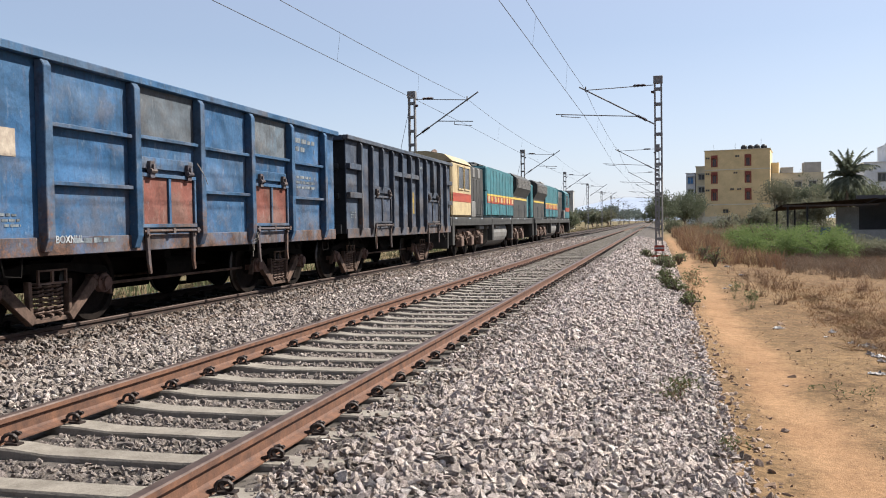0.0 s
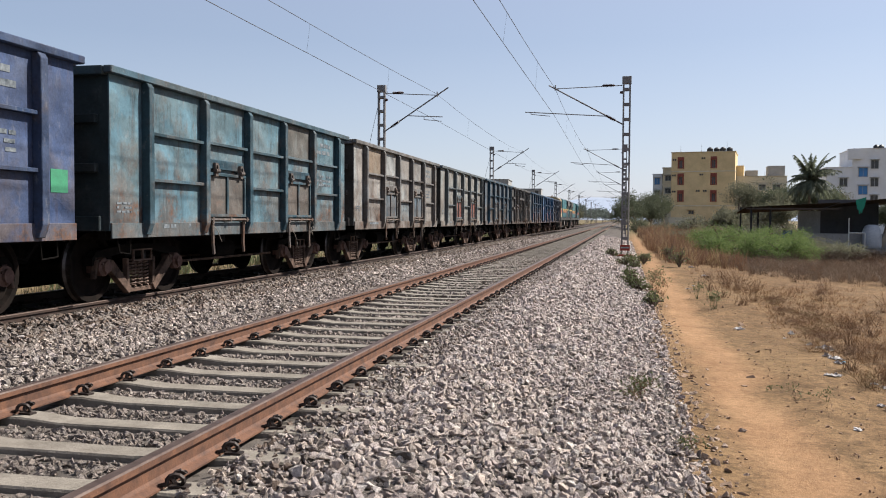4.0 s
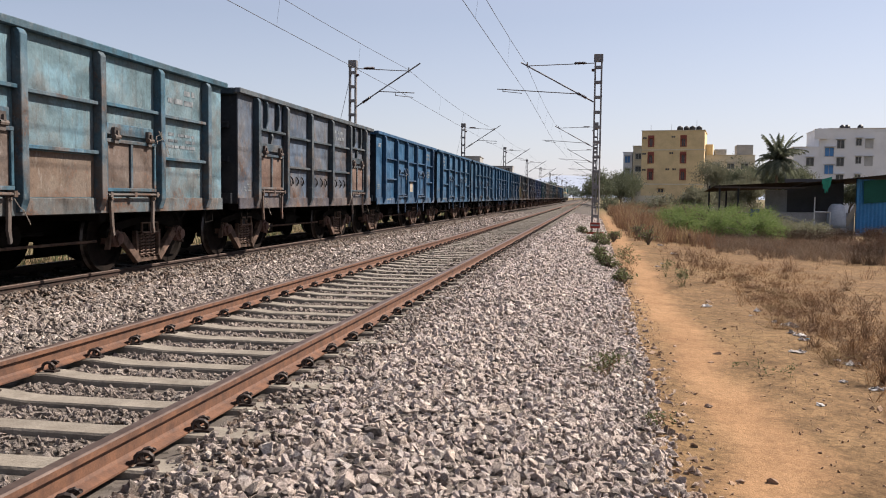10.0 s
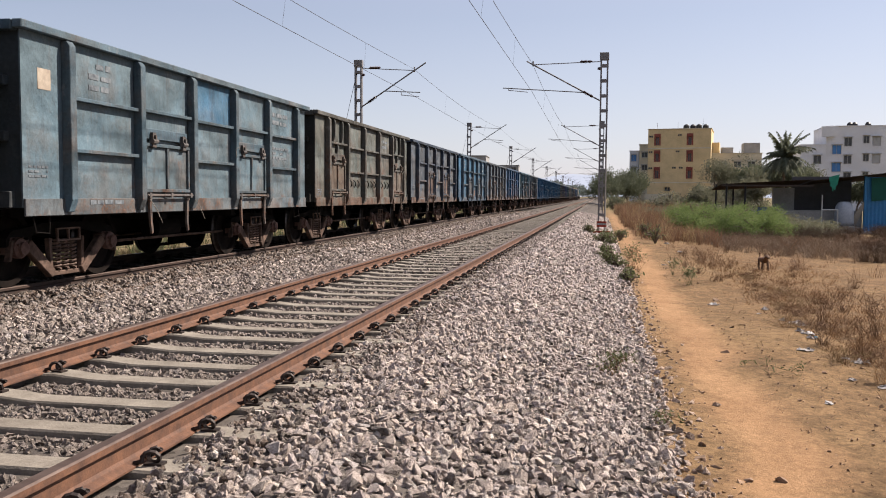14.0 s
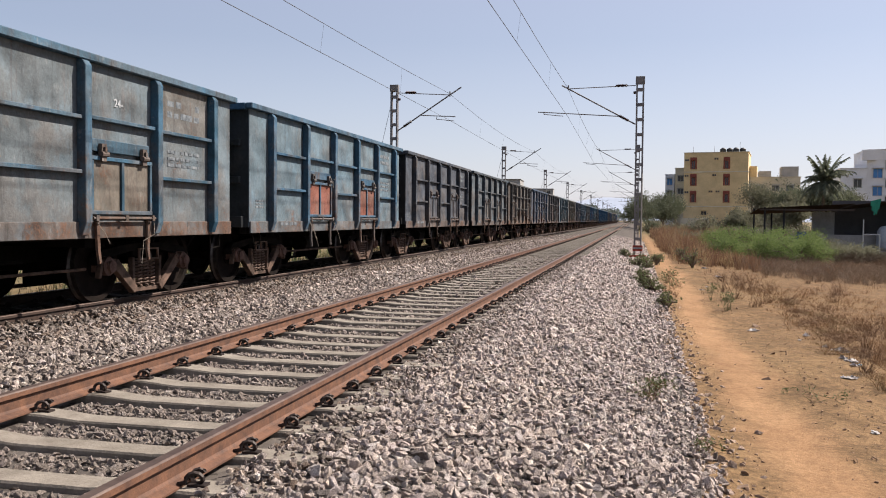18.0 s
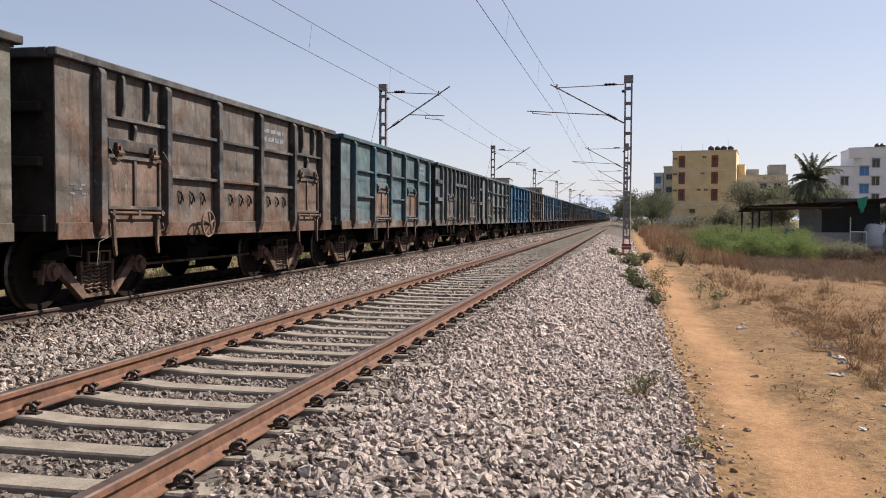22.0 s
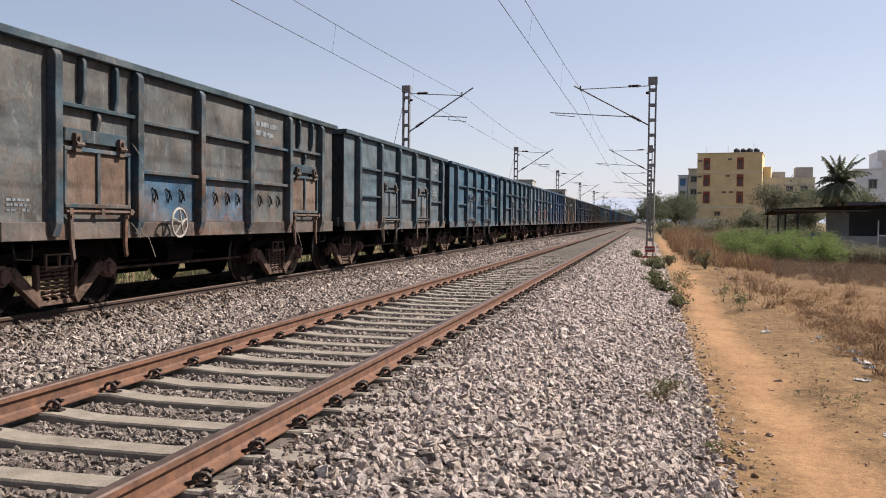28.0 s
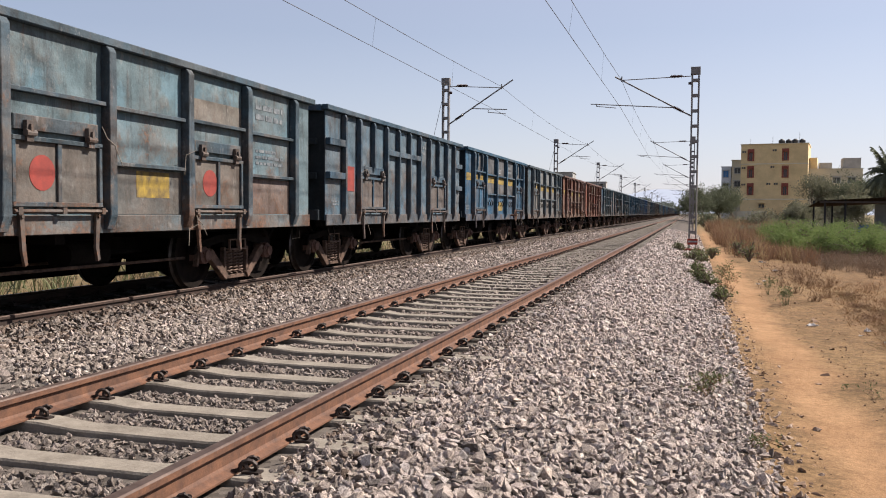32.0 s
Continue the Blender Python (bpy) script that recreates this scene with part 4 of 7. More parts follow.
def wagon_a():
    """Six ribs, plain and door bays by turns."""
    root = holder("coal_wagon")
    shared_parts(root)
    ys = [-HALF + a for a in (0.83, 2.52, 4.16, 5.80, 7.42, 9.05)]
    tub(root, plates(ys, [(2.40, 1.74), (2.42,), (2.40, 1.74), (2.42,), (2.40, 1.74)]))
    for y in ys:
        rib(root, y)
    g = 0.068
    for i in (0, 2, 4):
        for z in (2.40, 1.74):
            stiffener(root, ys[i] + g, ys[i + 1] - g, z)
    for i in (1, 3):
        stiffener(root, ys[i] + g, ys[i + 1] - g, 2.42)
        door(root, ys[i] + 0.13, ys[i + 1] - 0.13, *DOOR_Z)
    return root


def wagon_b():
    """Doors in the end bays below short ribs, plain bays between."""
    root = holder("coal_wagon")
    shared_parts(root)
    ys = [-HALF + a for a in (0.80, 2.42, 4.05, 5.70, 7.33, 8.95)]
    tub(root, plates(ys, [(2.50, 2.05), (2.46, 1.80), (2.46, 1.80), (2.46, 1.80), (2.50, 2.05)]))
    for y in ys:
        rib(root, y)
    g = 0.068
    for i in (1, 2, 3):
        for z in (2.46, 1.80):
            stiffener(root, ys[i] + g, ys[i + 1] - g, z)
    for i in (0, 4):
        stiffener(root, ys[i] + g, ys[i + 1] - g, 2.50)
        for u in (0.32, 0.72):
            y = ys[i] + (ys[i + 1] - ys[i]) * u
            rib(root, y, 2.53, TOP - 0.105, 0.06, 0.09)
        y = (ys[i] + ys[i + 1]) / 2
        rib(root, y, 2.22, 2.47, 0.07, 0.08)
        door(root, ys[i] + 0.16, ys[i + 1] - 0.16, 1.30, 2.02)
    return root


def wagon_c():
    """Close upright ribs with a belt rail in the middle and rails at the ends."""
    root = holder("coal_wagon")
    shared_parts(root)
    ys = [-HALF + a for a in (0.80, 1.60, 2.42, 3.24, 4.06, 4.88, 5.70, 6.52, 7.34, 8.16, 8.96)]
    tub(root, plates(ys, [(), (2.0,), (2.0,), (), (2.52,), (2.52,), (), (2.0,), (2.0,), ()]))
    for i, y in enumerate(ys):
        rib(root, y, z0=(2.02 if i in (2, 8) else BOT - 0.04), w=0.08, d=0.11)
    for a, b in zip(ys[3:6], ys[4:7]):
        stiffener(root, a + 0.042, b - 0.042, 2.52, 0.12, 0.10)
    for z in (2.52, 1.88):
        stiffener(root, -HALF + 0.01, ys[0] - 0.042, z, 0.13, 0.10)
        stiffener(root, ys[-1] + 0.042, HALF - 0.01, z, 0.13, 0.10)
    door(root, ys[1] + 0.1, ys[3] - 0.1, 1.24, 1.92)
    door(root, ys[7] + 0.1, ys[9] - 0.1, 1.24, 1.92)
    return root


# kind, body, ribs, door, rust, words of the label
TRAIN = [
    ("c", (0.070, 0.092, 0.135), (0.055, 0.072, 0.105), (0.07, 0.092, 0.14), 0.3, "dark blue"),
    ("a", (0.055, 0.15, 0.3), (0.05, 0.13, 0.25), (0.27, 0.085, 0.06), 0.42, "scuffed blue, red-doored"),
    ("a", (0.105, 0.14, 0.17), (0.03, 0.085, 0.15), (0.17, 0.125, 0.105), 0.5, "teal-ribbed weathered blue-grey"),
    ("c", (0.105, 0.098, 0.094), (0.095, 0.09, 0.088), (0.12, 0.1, 0.09), 0.4, "dull brown-grey"),
    ("a", (0.095, 0.12, 0.15), (0.03, 0.085, 0.135), (0.16, 0.135, 0.12), 0.45, "dented blue-grey, teal-ribbed"),
    ("a", (0.33, 0.31, 0.28), (0.135, 0.155, 0.165), (0.26, 0.085, 0.06), 0.35, "dirty beige, red-doored"),
    ("a", (0.37, 0.335, 0.305), (0.19, 0.175, 0.165), (0.13, 0.17, 0.2), 0.45, "chalky rust-streaked beige"),
    ("a", (0.125, 0.225, 0.270), (0.05, 0.105, 0.135), (0.15, 0.13, 0.115), 0.45, "faded teal"),
    ("a", (0.07, 0.105, 0.215), (0.035, 0.07, 0.16), (0.07, 0.105, 0.215), 0.3, "purplish blue"),
    ("a", (0.035, 0.06, 0.1), (0.03, 0.05, 0.09), (0.05, 0.07, 0.1), 0.35, "dark blue"),
    ("b", (0.105, 0.118, 0.13), (0.05, 0.07, 0.09), (0.3, 0.22, 0.07), 0.4, "slate, yellow-doored"),
    ("a", (0.02, 0.098, 0.19), (0.022, 0.085, 0.165), (0.022, 0.095, 0.18), 0.12, "clean blue"),
    ("a", (0.018, 0.1, 0.205), (0.018, 0.09, 0.185), (0.016, 0.085, 0.185), 0.06, "fresh blue"),
    ("a", (0.018, 0.095, 0.185), (0.018, 0.085, 0.17), (0.018, 0.09, 0.18), 0.08, "fresh blue"),
    ("a", (0.017, 0.1, 0.205), (0.016, 0.09, 0.185), (0.016, 0.092, 0.19), 0.04, "fresh bright blue"),
    ("a", (0.018, 0.105, 0.22), (0.017, 0.092, 0.2), (0.017, 0.095, 0.205), 0.06, "bright blue"),
    ("b", (0.085, 0.115, 0.165), (0.05, 0.08, 0.105), (0.2, 0.11, 0.08), 0.45, "slate, rust-doored"),
    ("a", (0.17, 0.275, 0.320), (0.05, 0.14, 0.20), (0.19, 0.135, 0.11), 0.5, "faded teal, brown-doored"),
    ("a", (0.06, 0.125, 0.22), (0.028, 0.105, 0.215), (0.095, 0.085, 0.11), 0.5, "rust-streaked blue"),
    ("a", (0.09, 0.135, 0.185), (0.065, 0.085, 0.105), (0.12, 0.11, 0.115), 0.5, "faded slate blue"),
    ("a", (0.035, 0.145, 0.255), (0.075, 0.13, 0.18), (0.16, 0.17, 0.185), 0.28, "light blue, grey-doored"),
    ("a", (0.105, 0.125, 0.15), (0.05, 0.075, 0.115), (0.17, 0.105, 0.085), 0.45, "dark slate, rust-doored"),
    ("b", (0.155, 0.16, 0.14), (0.115, 0.11, 0.095), (0.19, 0.14, 0.105), 0.6, "rusty khaki grey"),
    ("a", (0.165, 0.24, 0.28), (0.095, 0.145, 0.175), (0.13, 0.19, 0.22), 0.35, "pale grey-blue"),
    ("a", (0.105, 0.108, 0.115), (0.09, 0.095, 0.105), (0.14, 0.105, 0.09), 0.4, "grey-brown"),
    ("a", (0.085, 0.108, 0.15), (0.06, 0.095, 0.15), (0.13, 0.12, 0.115), 0.55, "dark slate"),
    ("b", (0.105, 0.085, 0.072), (0.07, 0.07, 0.072), (0.13, 0.09, 0.07), 0.55, "sooty brown"),
    ("a", (0.1, 0.125, 0.145), (0.06, 0.08, 0.1), (0.12, 0.115, 0.11), 0.45, "dusty grey-blue"),
    ("a", (0.08, 0.09, 0.112), (0.045, 0.058, 0.08), (0.085, 0.09, 0.11), 0.35, "slate"),
    ("a", (0.165, 0.235, 0.28), (0.045, 0.13, 0.215), (0.3, 0.09, 0.055), 0.35, "weathered blue, red-doored"),
    ("a", (0.19, 0.225, 0.245), (0.045, 0.135, 0.21), (0.26, 0.225, 0.185), 0.45, "pale blue, tan-doored"),
    ("b", (0.088, 0.09, 0.092), (0.06, 0.062, 0.065), (0.14, 0.1, 0.085), 0.55, "scabby dark grey"),
    ("a", (0.018, 0.11, 0.215), (0.017, 0.095, 0.19), (0.017, 0.1, 0.2), 0.03, "fresh bright blue"),
    ("b", (0.155, 0.2, 0.21), (0.08, 0.1, 0.115), (0.18, 0.125, 0.085), 0.35, "pale grey"),
    ("c", (0.12, 0.142, 0.158), (0.095, 0.115, 0.13), (0.14, 0.125, 0.115), 0.4, "grey-blue"),
    ("a", (0.115, 0.175, 0.2), (0.045, 0.115, 0.145), (0.24, 0.125, 0.08), 0.5, "dull teal, rust-doored"),
    ("b", (0.115, 0.092, 0.078), (0.055, 0.056, 0.06), (0.18, 0.11, 0.08), 0.7, "rusty brown"),
    ("b", (0.125, 0.12, 0.095), (0.06, 0.06, 0.058), (0.12, 0.09, 0.07), 0.45, "khaki, yellow-banded"),
    ("a", (0.09, 0.108, 0.142), (0.065, 0.08, 0.108), (0.1, 0.11, 0.15), 0.25, "blue-grey"),
    ("a", (0.06, 0.108, 0.142), (0.028, 0.07, 0.105), (0.09, 0.12, 0.14), 0.25, "dull dark blue"),
    ("c", (0.17, 0.195, 0.215), (0.155, 0.15, 0.145), (0.36, 0.18, 0.085), 0.5, "pale grey, orange-doored"),
    ("a", (0.042, 0.098, 0.185), (0.03, 0.085, 0.18), (0.095, 0.1, 0.11), 0.28, "blue"),
    ("a", (0.13, 0.2, 0.245), (0.05, 0.1, 0.16), (0.27, 0.085, 0.055), 0.35, "light blue, red-doored"),
    ("a", (0.05, 0.115, 0.165), (0.035, 0.085, 0.13), (0.06, 0.11, 0.15), 0.35, "dusty blue"),
    ("a", (0.045, 0.125, 0.19), (0.03, 0.09, 0.15), (0.045, 0.11, 0.17), 0.25, "clean blue"),
    ("a", (0.1, 0.15, 0.18), (0.045, 0.085, 0.115), (0.1, 0.14, 0.165), 0.3, "teal-grey"),
    ("b", (0.12, 0.122, 0.12), (0.045, 0.085, 0.11), (0.19, 0.125, 0.09), 0.6, "rusty brown-grey, teal-ribbed"),
    ("b", (0.215, 0.265, 0.27), (0.08, 0.13, 0.16), (0.14, 0.2, 0.215), 0.4, "pale teal, yellow-patched"),
    ("b", (0.26, 0.076, 0.042), (0.15, 0.06, 0.042), (0.2, 0.105, 0.06), 0.28, "oxide red"),
    ("b", (0.205, 0.085, 0.052), (0.135, 0.052, 0.04), (0.17, 0.06, 0.045), 0.45, "rust-red, yellow-banded"),
    ("b", (0.2, 0.205, 0.205), (0.075, 0.115, 0.145), (0.19, 0.185, 0.175), 0.4, "grey, yellow-banded"),
    ("b", (0.036, 0.122, 0.215), (0.028, 0.098, 0.165), (0.034, 0.128, 0.225), 0.35, "blue, yellow-banded"),
    ("c", (0.085, 0.15, 0.2), (0.05, 0.1, 0.145), (0.15, 0.125, 0.115), 0.4, "blue-grey, red-patched"),
    ("a", (0.135, 0.21, 0.24), (0.06, 0.095, 0.12), (0.18, 0.155, 0.135), 0.5, "pale teal, red-spotted"),
    ("a", (0.07, 0.1, 0.15), (0.04, 0.06, 0.1), (0.07, 0.1, 0.15), 0.4, "slate blue"),
]
KINDS = {"a": wagon_a(), "b": wagon_b(), "c": wagon_c()}
WAGONS = []
used = set()
for k, (kind, body, ribs, doors, rust, words) in enumerate(TRAIN, 1):
    if kind in used:
        w = copy_thing(KINDS[kind], pose(FAR_X, 0, FAR_Z))
    else:
        w = KINDS[kind]
        used.add(kind)
    w.matrix_basis = pose(FAR_X, run(0) - k * PITCH + HALF, FAR_Z)
    tagged(w, words + " steel open goods wagon with ribbed sides", "goods wagon", "wagons of the goods train")
    for o in w.children_recursive:
        role = o.get("role")
        if role:
            old = min(1.0, rust * 2.2)
            brown = (0.165, 0.098, 0.068)
            iron = tuple((0.70 - 0.52 * old) * a + (0.10 + 0.62 * old) * b for a, b in zip(body, brown))
            sill = tuple((1.0 - 0.45 * old) * a + 0.40 * old * b for a, b in zip(body, brown))
            # end walls and stiffeners: body colour cut to a sixth to paint their shade
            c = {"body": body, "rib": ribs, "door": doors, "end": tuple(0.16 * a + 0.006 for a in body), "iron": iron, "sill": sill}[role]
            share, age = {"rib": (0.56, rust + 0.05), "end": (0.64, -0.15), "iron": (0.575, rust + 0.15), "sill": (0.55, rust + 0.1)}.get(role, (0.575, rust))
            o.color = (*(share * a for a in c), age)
    WAGONS.append(w)


# ---- marks and fittings of single wagons ----

def put_text(k, words, y, z, size, mat=None, name="lettering"):
    cu = bpy.data.curves.new(name, "FONT")
    cu.body, cu.size, cu.align_x, cu.extrude, cu.offset = words, size, "CENTER", 0.0015, size * 0.022
    cu.materials.append(mat or LETTER)
    o = new(name, cu)
    o.parent = WAGONS[k - 1]
    o.matrix_basis = Matrix(((0, 0, 1, WX + (0.034 if z < 1.1 else 0.006)), (1, 0, 0, y - HALF), (0, 1, 0, z), (0, 0, 0, 1)))


def put_patch(k, y0, y1, z0, z1, mat, name="paint_patch", label="", proud=0.0):
    o = part(name, boxes((WX + 0.003 + proud, WX + 0.006 + proud, y0 - HALF, y1 - HALF, z0, z1)), mat, WAGONS[k - 1], label)
    return o


def put_bars(k, y, z, w, rows, h=0.06, seed=0):
    """Worn stencilled writing that cannot be read."""
    rnd = random.Random(k * 31 + seed)
    bm = bmesh.new()
    px = WX + (0.031 if z < 1.1 else 0.003)
    for r in range(rows):
        a = -w / 2
        while a < w / 2:
            b = min(a + rnd.uniform(1.2, 3.6) * h, w / 2 + 0.2 * h)
            if rnd.random() < 0.85:
                box(bm, px, px + 0.003, y - HALF + a, y - HALF + b, z - r * h * 1.6, z - r * h * 1.6 + h * rnd.uniform(0.7, 0.9))
            a = b + h * 0.55
    tagged(part("stencil_mark", bm, STENCIL, WAGONS[k - 1], "worn white stencilled marks"), kind="stuff")


WHEEL_P = simple("pale_hand_wheel", (0.34, 0.32, 0.29), (0.20, 0.17, 0.15), 8, 0.7)


def hand_wheel(k, y, z, mat):
    bm = bmesh.new()
    r = 0.20
    pts = [(0, r * math.cos(a), r * math.sin(a)) for a in (2 * math.pi * i / 20 for i in range(21))]
    sweep(bm, pts, 0.018, 6)
    for i in range(5):
        a = 2 * math.pi * i / 5 + 0.3
        tube(bm, (0.03, 0, 0), (0, r * math.cos(a), r * math.sin(a)), 0.016, n=5)
    tube(bm, (-0.30, 0, 0), (0.05, 0, 0), 0.03, n=8)
    o = part("hand_wheel", bm, mat, WAGONS[k - 1], "five-spoked hand brake wheel")
    o.matrix_basis = pose(WX + 0.22, y - HALF, z, 0, 0, 0)


WIRE_P = simple("pale_tie_wire", (0.25, 0.22, 0.18), (0.11, 0.09, 0.075), 8, 0.7)
PAPER = simple("pasted_paper", (0.40, 0.34, 0.27), (0.24, 0.19, 0.15), 9, 0.9)
REDP = simple("red_paint_spot", (0.26, 0.04, 0.03), (0.16, 0.03, 0.025), 8, 0.7)
GREENP = simple("green_sticker", (0.05, 0.25, 0.13), (0.04, 0.18, 0.10), 8, 0.6)
for k, (kind, *_rest) in enumerate(TRAIN, 1):
    rnd = random.Random(900 + k)
    ds = {"a": (2.65, 4.03, 5.93, 7.30), "b": (0.96, 2.26, 7.49, 8.80), "c": (1.7, 3.14, 6.62, 8.06)}[kind]
    for _ in range(4):
        y, z = rnd.choice(ds) - HALF + rnd.gauss(0, 0.05), rnd.choice((1.12, 1.12, 2.15))
        ln = rnd.uniform(0.2, 0.55)
        bm = bmesh.new()
        sd = rnd.choice((-1, 1))
        sweep(bm, [(WX + 0.12, y, z), (WX + 0.16, y + sd * 0.1 * ln, z - 0.3 * ln), (WX + 0.13, y + sd * 0.5 * ln, z - 0.45 * ln), (WX + 0.17, y + sd * 0.7 * ln, z - ln)], 0.0042, 4)
        part("tie_wire", bm, WIRE_P, WAGONS[k - 1], "twisted pale tie wire")
    put_bars(k, rnd.uniform(0.25, 0.5), rnd.uniform(1.3, 1.6), 0.35, 3, 0.035)
    if kind == "a":
        if k not in (15, 21):
            put_bars(k, 8.25, 2.80, 0.9, 2, 0.10, 1)
        put_bars(k, 8.25, 2.12, 0.9, 3, 0.06, 2)
        put_bars(k, 1.7, 1.05, 0.8, 1, 0.07, 3)
        if rnd.random() < 0.5:
            put_bars(k, 1.6, 2.85, 0.5, 3, 0.09, 4)
    elif kind == "b":
        if k not in (49, 50):
            put_bars(k, 6.5, 2.8, 0.9, 2, 0.10, 1)
        for y in (2.9, 3.25, 3.6, 4.6, 5.0, 5.35, 6.2, 6.6, 6.95):
            bm = bmesh.new()
            sweep(bm, [(WX + 0.01, y - HALF - 0.05, 1.60), (WX + 0.05, y - HALF, 1.53), (WX + 0.04, y - HALF + 0.05, 1.44)], 0.011, 5)
            sweep(bm, [(WX + 0.01, y - HALF + 0.04, 1.58), (WX + 0.045, y - HALF, 1.51), (WX + 0.03, y - HALF - 0.03, 1.40)], 0.011, 5)
            part("lashing_hook", bm, DARK, WAGONS[k - 1])
    else:
        put_bars(k, 6.1, 2.8, 0.5, 2, 0.09, 1)

for k, words, y, z, size in [
        (2, "BOXNHL", 1.25, 1.06, 0.12), (5, "ECR", 4.95, 2.55, 0.20), (5, "पूमर", 4.95, 2.80, 0.20), (15, "221316", 8.25, 2.72, 0.24), (15, "10408", 8.25, 2.46, 0.24), (15, "ECR", 9.45, 2.72, 0.18), (15, "पूमर", 9.45, 2.45, 0.18),
        (16, "8-27", 0.42, 2.72, 0.17), (19, "SEC", 4.95, 2.50, 0.20), (19, "दपूम", 4.95, 2.75, 0.20), (21, "220320", 8.25, 2.76, 0.25), (21, "17474", 8.25, 2.50, 0.25), (26, "दपूमर", 4.95, 2.80, 0.27), (26, "SECR", 4.95, 2.52, 0.27),
        (26, "22141241371", 6.6, 2.66, 0.20), (33, "S E C", 9.44, 2.72, 0.19), (33, "दपूम", 9.44, 2.40, 0.19), (34, "E C R", 4.8, 2.54, 0.20), (39, "पूमर", 4.95, 2.80, 0.24), (39, "E C R", 4.95, 2.52, 0.22), (42, "उमरे", 4.95, 2.78, 0.20), (42, "NCR", 4.95, 2.54, 0.18),
        (42, "227", 1.65, 2.60, 0.14), (49, "S . E", 4.85, 2.55, 0.24), (49, "SE 100795", 6.45, 2.74, 0.20), (49, "61692", 6.5, 2.54, 0.20), (50, "BOXNHSM1", 6.5, 2.90, 0.13), (50, "2070836519", 6.5, 2.72, 0.20), (50, "SE", 6.5, 2.54, 0.20), (41, "61841", 6.93, 2.62, 0.20), (52, "NCR", 4.8, 2.58, 0.2), (10, "ECR", 4.95, 2.55, 0.2), (31, "24-", 6.6, 2.62, 0.15)]:
    put_text(k, words, y, z, size)
for k, y0, y1 in [(38, 2.5, 3.98), (38, 4.13, 5.62), (38, 5.78, 7.25), (50, 2.5, 3.98), (50, 5.78, 7.25), (51, 2.5, 3.98), (51, 4.13, 5.62), (51, 5.78, 7.25), (51, 0.9, 2.3), (51, 9.05, 9.7), (52, 2.5, 3.98), (52, 4.13, 5.62), (52, 5.78, 7.25), (52, 0.9, 2.3), (52, 0.1, 0.65), (50, 0.15, 0.6)]:
    put_patch(k, y0, y1, 2.19, 2.42, YELLOW, "paint_band", "flaking yellow painted band")
for k, y0, y1, z0, z1, mt in [(13, 5.0, 5.4, 1.35, 1.70, PAPER), (16, 5.0, 5.45, 1.35, 1.70, PAPER), (33, 4.95, 5.4, 1.38, 1.68, PAPER), (42, 0.28, 0.50, 2.04, 2.27, PAPER), (24, 0.3, 0.55, 2.45, 2.70, PAPER), (9, 9.3, 9.62, 1.5, 1.78, GREENP), (7, 9.3, 9.5, 1.7, 1.95, PAPER),
                              (48, 4.4, 5.2, 1.92, 2.35, YELLOW), (52, 4.6, 5.4, 1.25, 1.55, YELLOW), (32, 4.75, 5.05, 1.25, 1.6, YELLOW), (54, 4.75, 5.45, 1.35, 1.68, YELLOW), (35, 4.2, 4.75, 1.75, 2.05, YELLOW), (1, 5.1, 5.45, 1.5, 2.1, YELLOW), (11, 0.2, 0.6, 1.2, 2.1, YELLOW), (11, 2.6, 3.4, 1.9, 2.3, YELLOW),
                              (53, 1.05, 1.45, 1.6, 2.1, REDP), (53, 4.9, 5.2, 1.5, 1.9, PAPER), (19, 9.4, 9.6, 2.2, 2.4, PAPER), (22, 4.7, 5.0, 1.5, 1.75, PAPER), (29, 9.0, 9.3, 1.4, 1.6, PAPER), (2, 0.2, 0.45, 2.0, 2.3, PAPER)]:
    put_patch(k, y0, y1, z0, z1, mt, "pasted_sheet" if mt is PAPER else "paint_patch")
# plates that differ from the rest of their side: wagon, y and z ranges, colour
BAY_A = [(0.90, 2.45), (2.59, 4.09), (4.23, 5.73), (5.87, 7.35), (7.49, 8.98)]
BAY_B = [(0.87, 2.35), (2.49, 3.98), (4.12, 5.63), (5.77, 7.26), (7.40, 8.88)]
SOOT_G, TAN_P, OLIVE = (0.125, 0.130, 0.140), (0.200, 0.135, 0.095), (0.120, 0.095, 0.060)
PLATES = [(52, *b, 2.50, 3.09, SOOT_G) for b in BAY_B] + [(52, *b, 1.84, 2.18, SOOT_G) for b in BAY_B[1:4]] + [(47, *b, 1.14, 1.76, (0.05, 0.125, 0.21)) for b in BAY_B[1:3]] + [(49, *b, 2.50, 3.09, OLIVE) for b in BAY_B[1:3]]
PLATES += [(50, *b, 1.84, 2.42, (0.185, 0.105, 0.062)) for b in BAY_B[1:4]] + [(5, *b, 1.14, 1.70, (0.140, 0.112, 0.098)) for b in (BAY_A[0], BAY_A[2])] + [(5, *BAY_A[0], 1.78, 2.36, (0.125, 0.110, 0.102))]
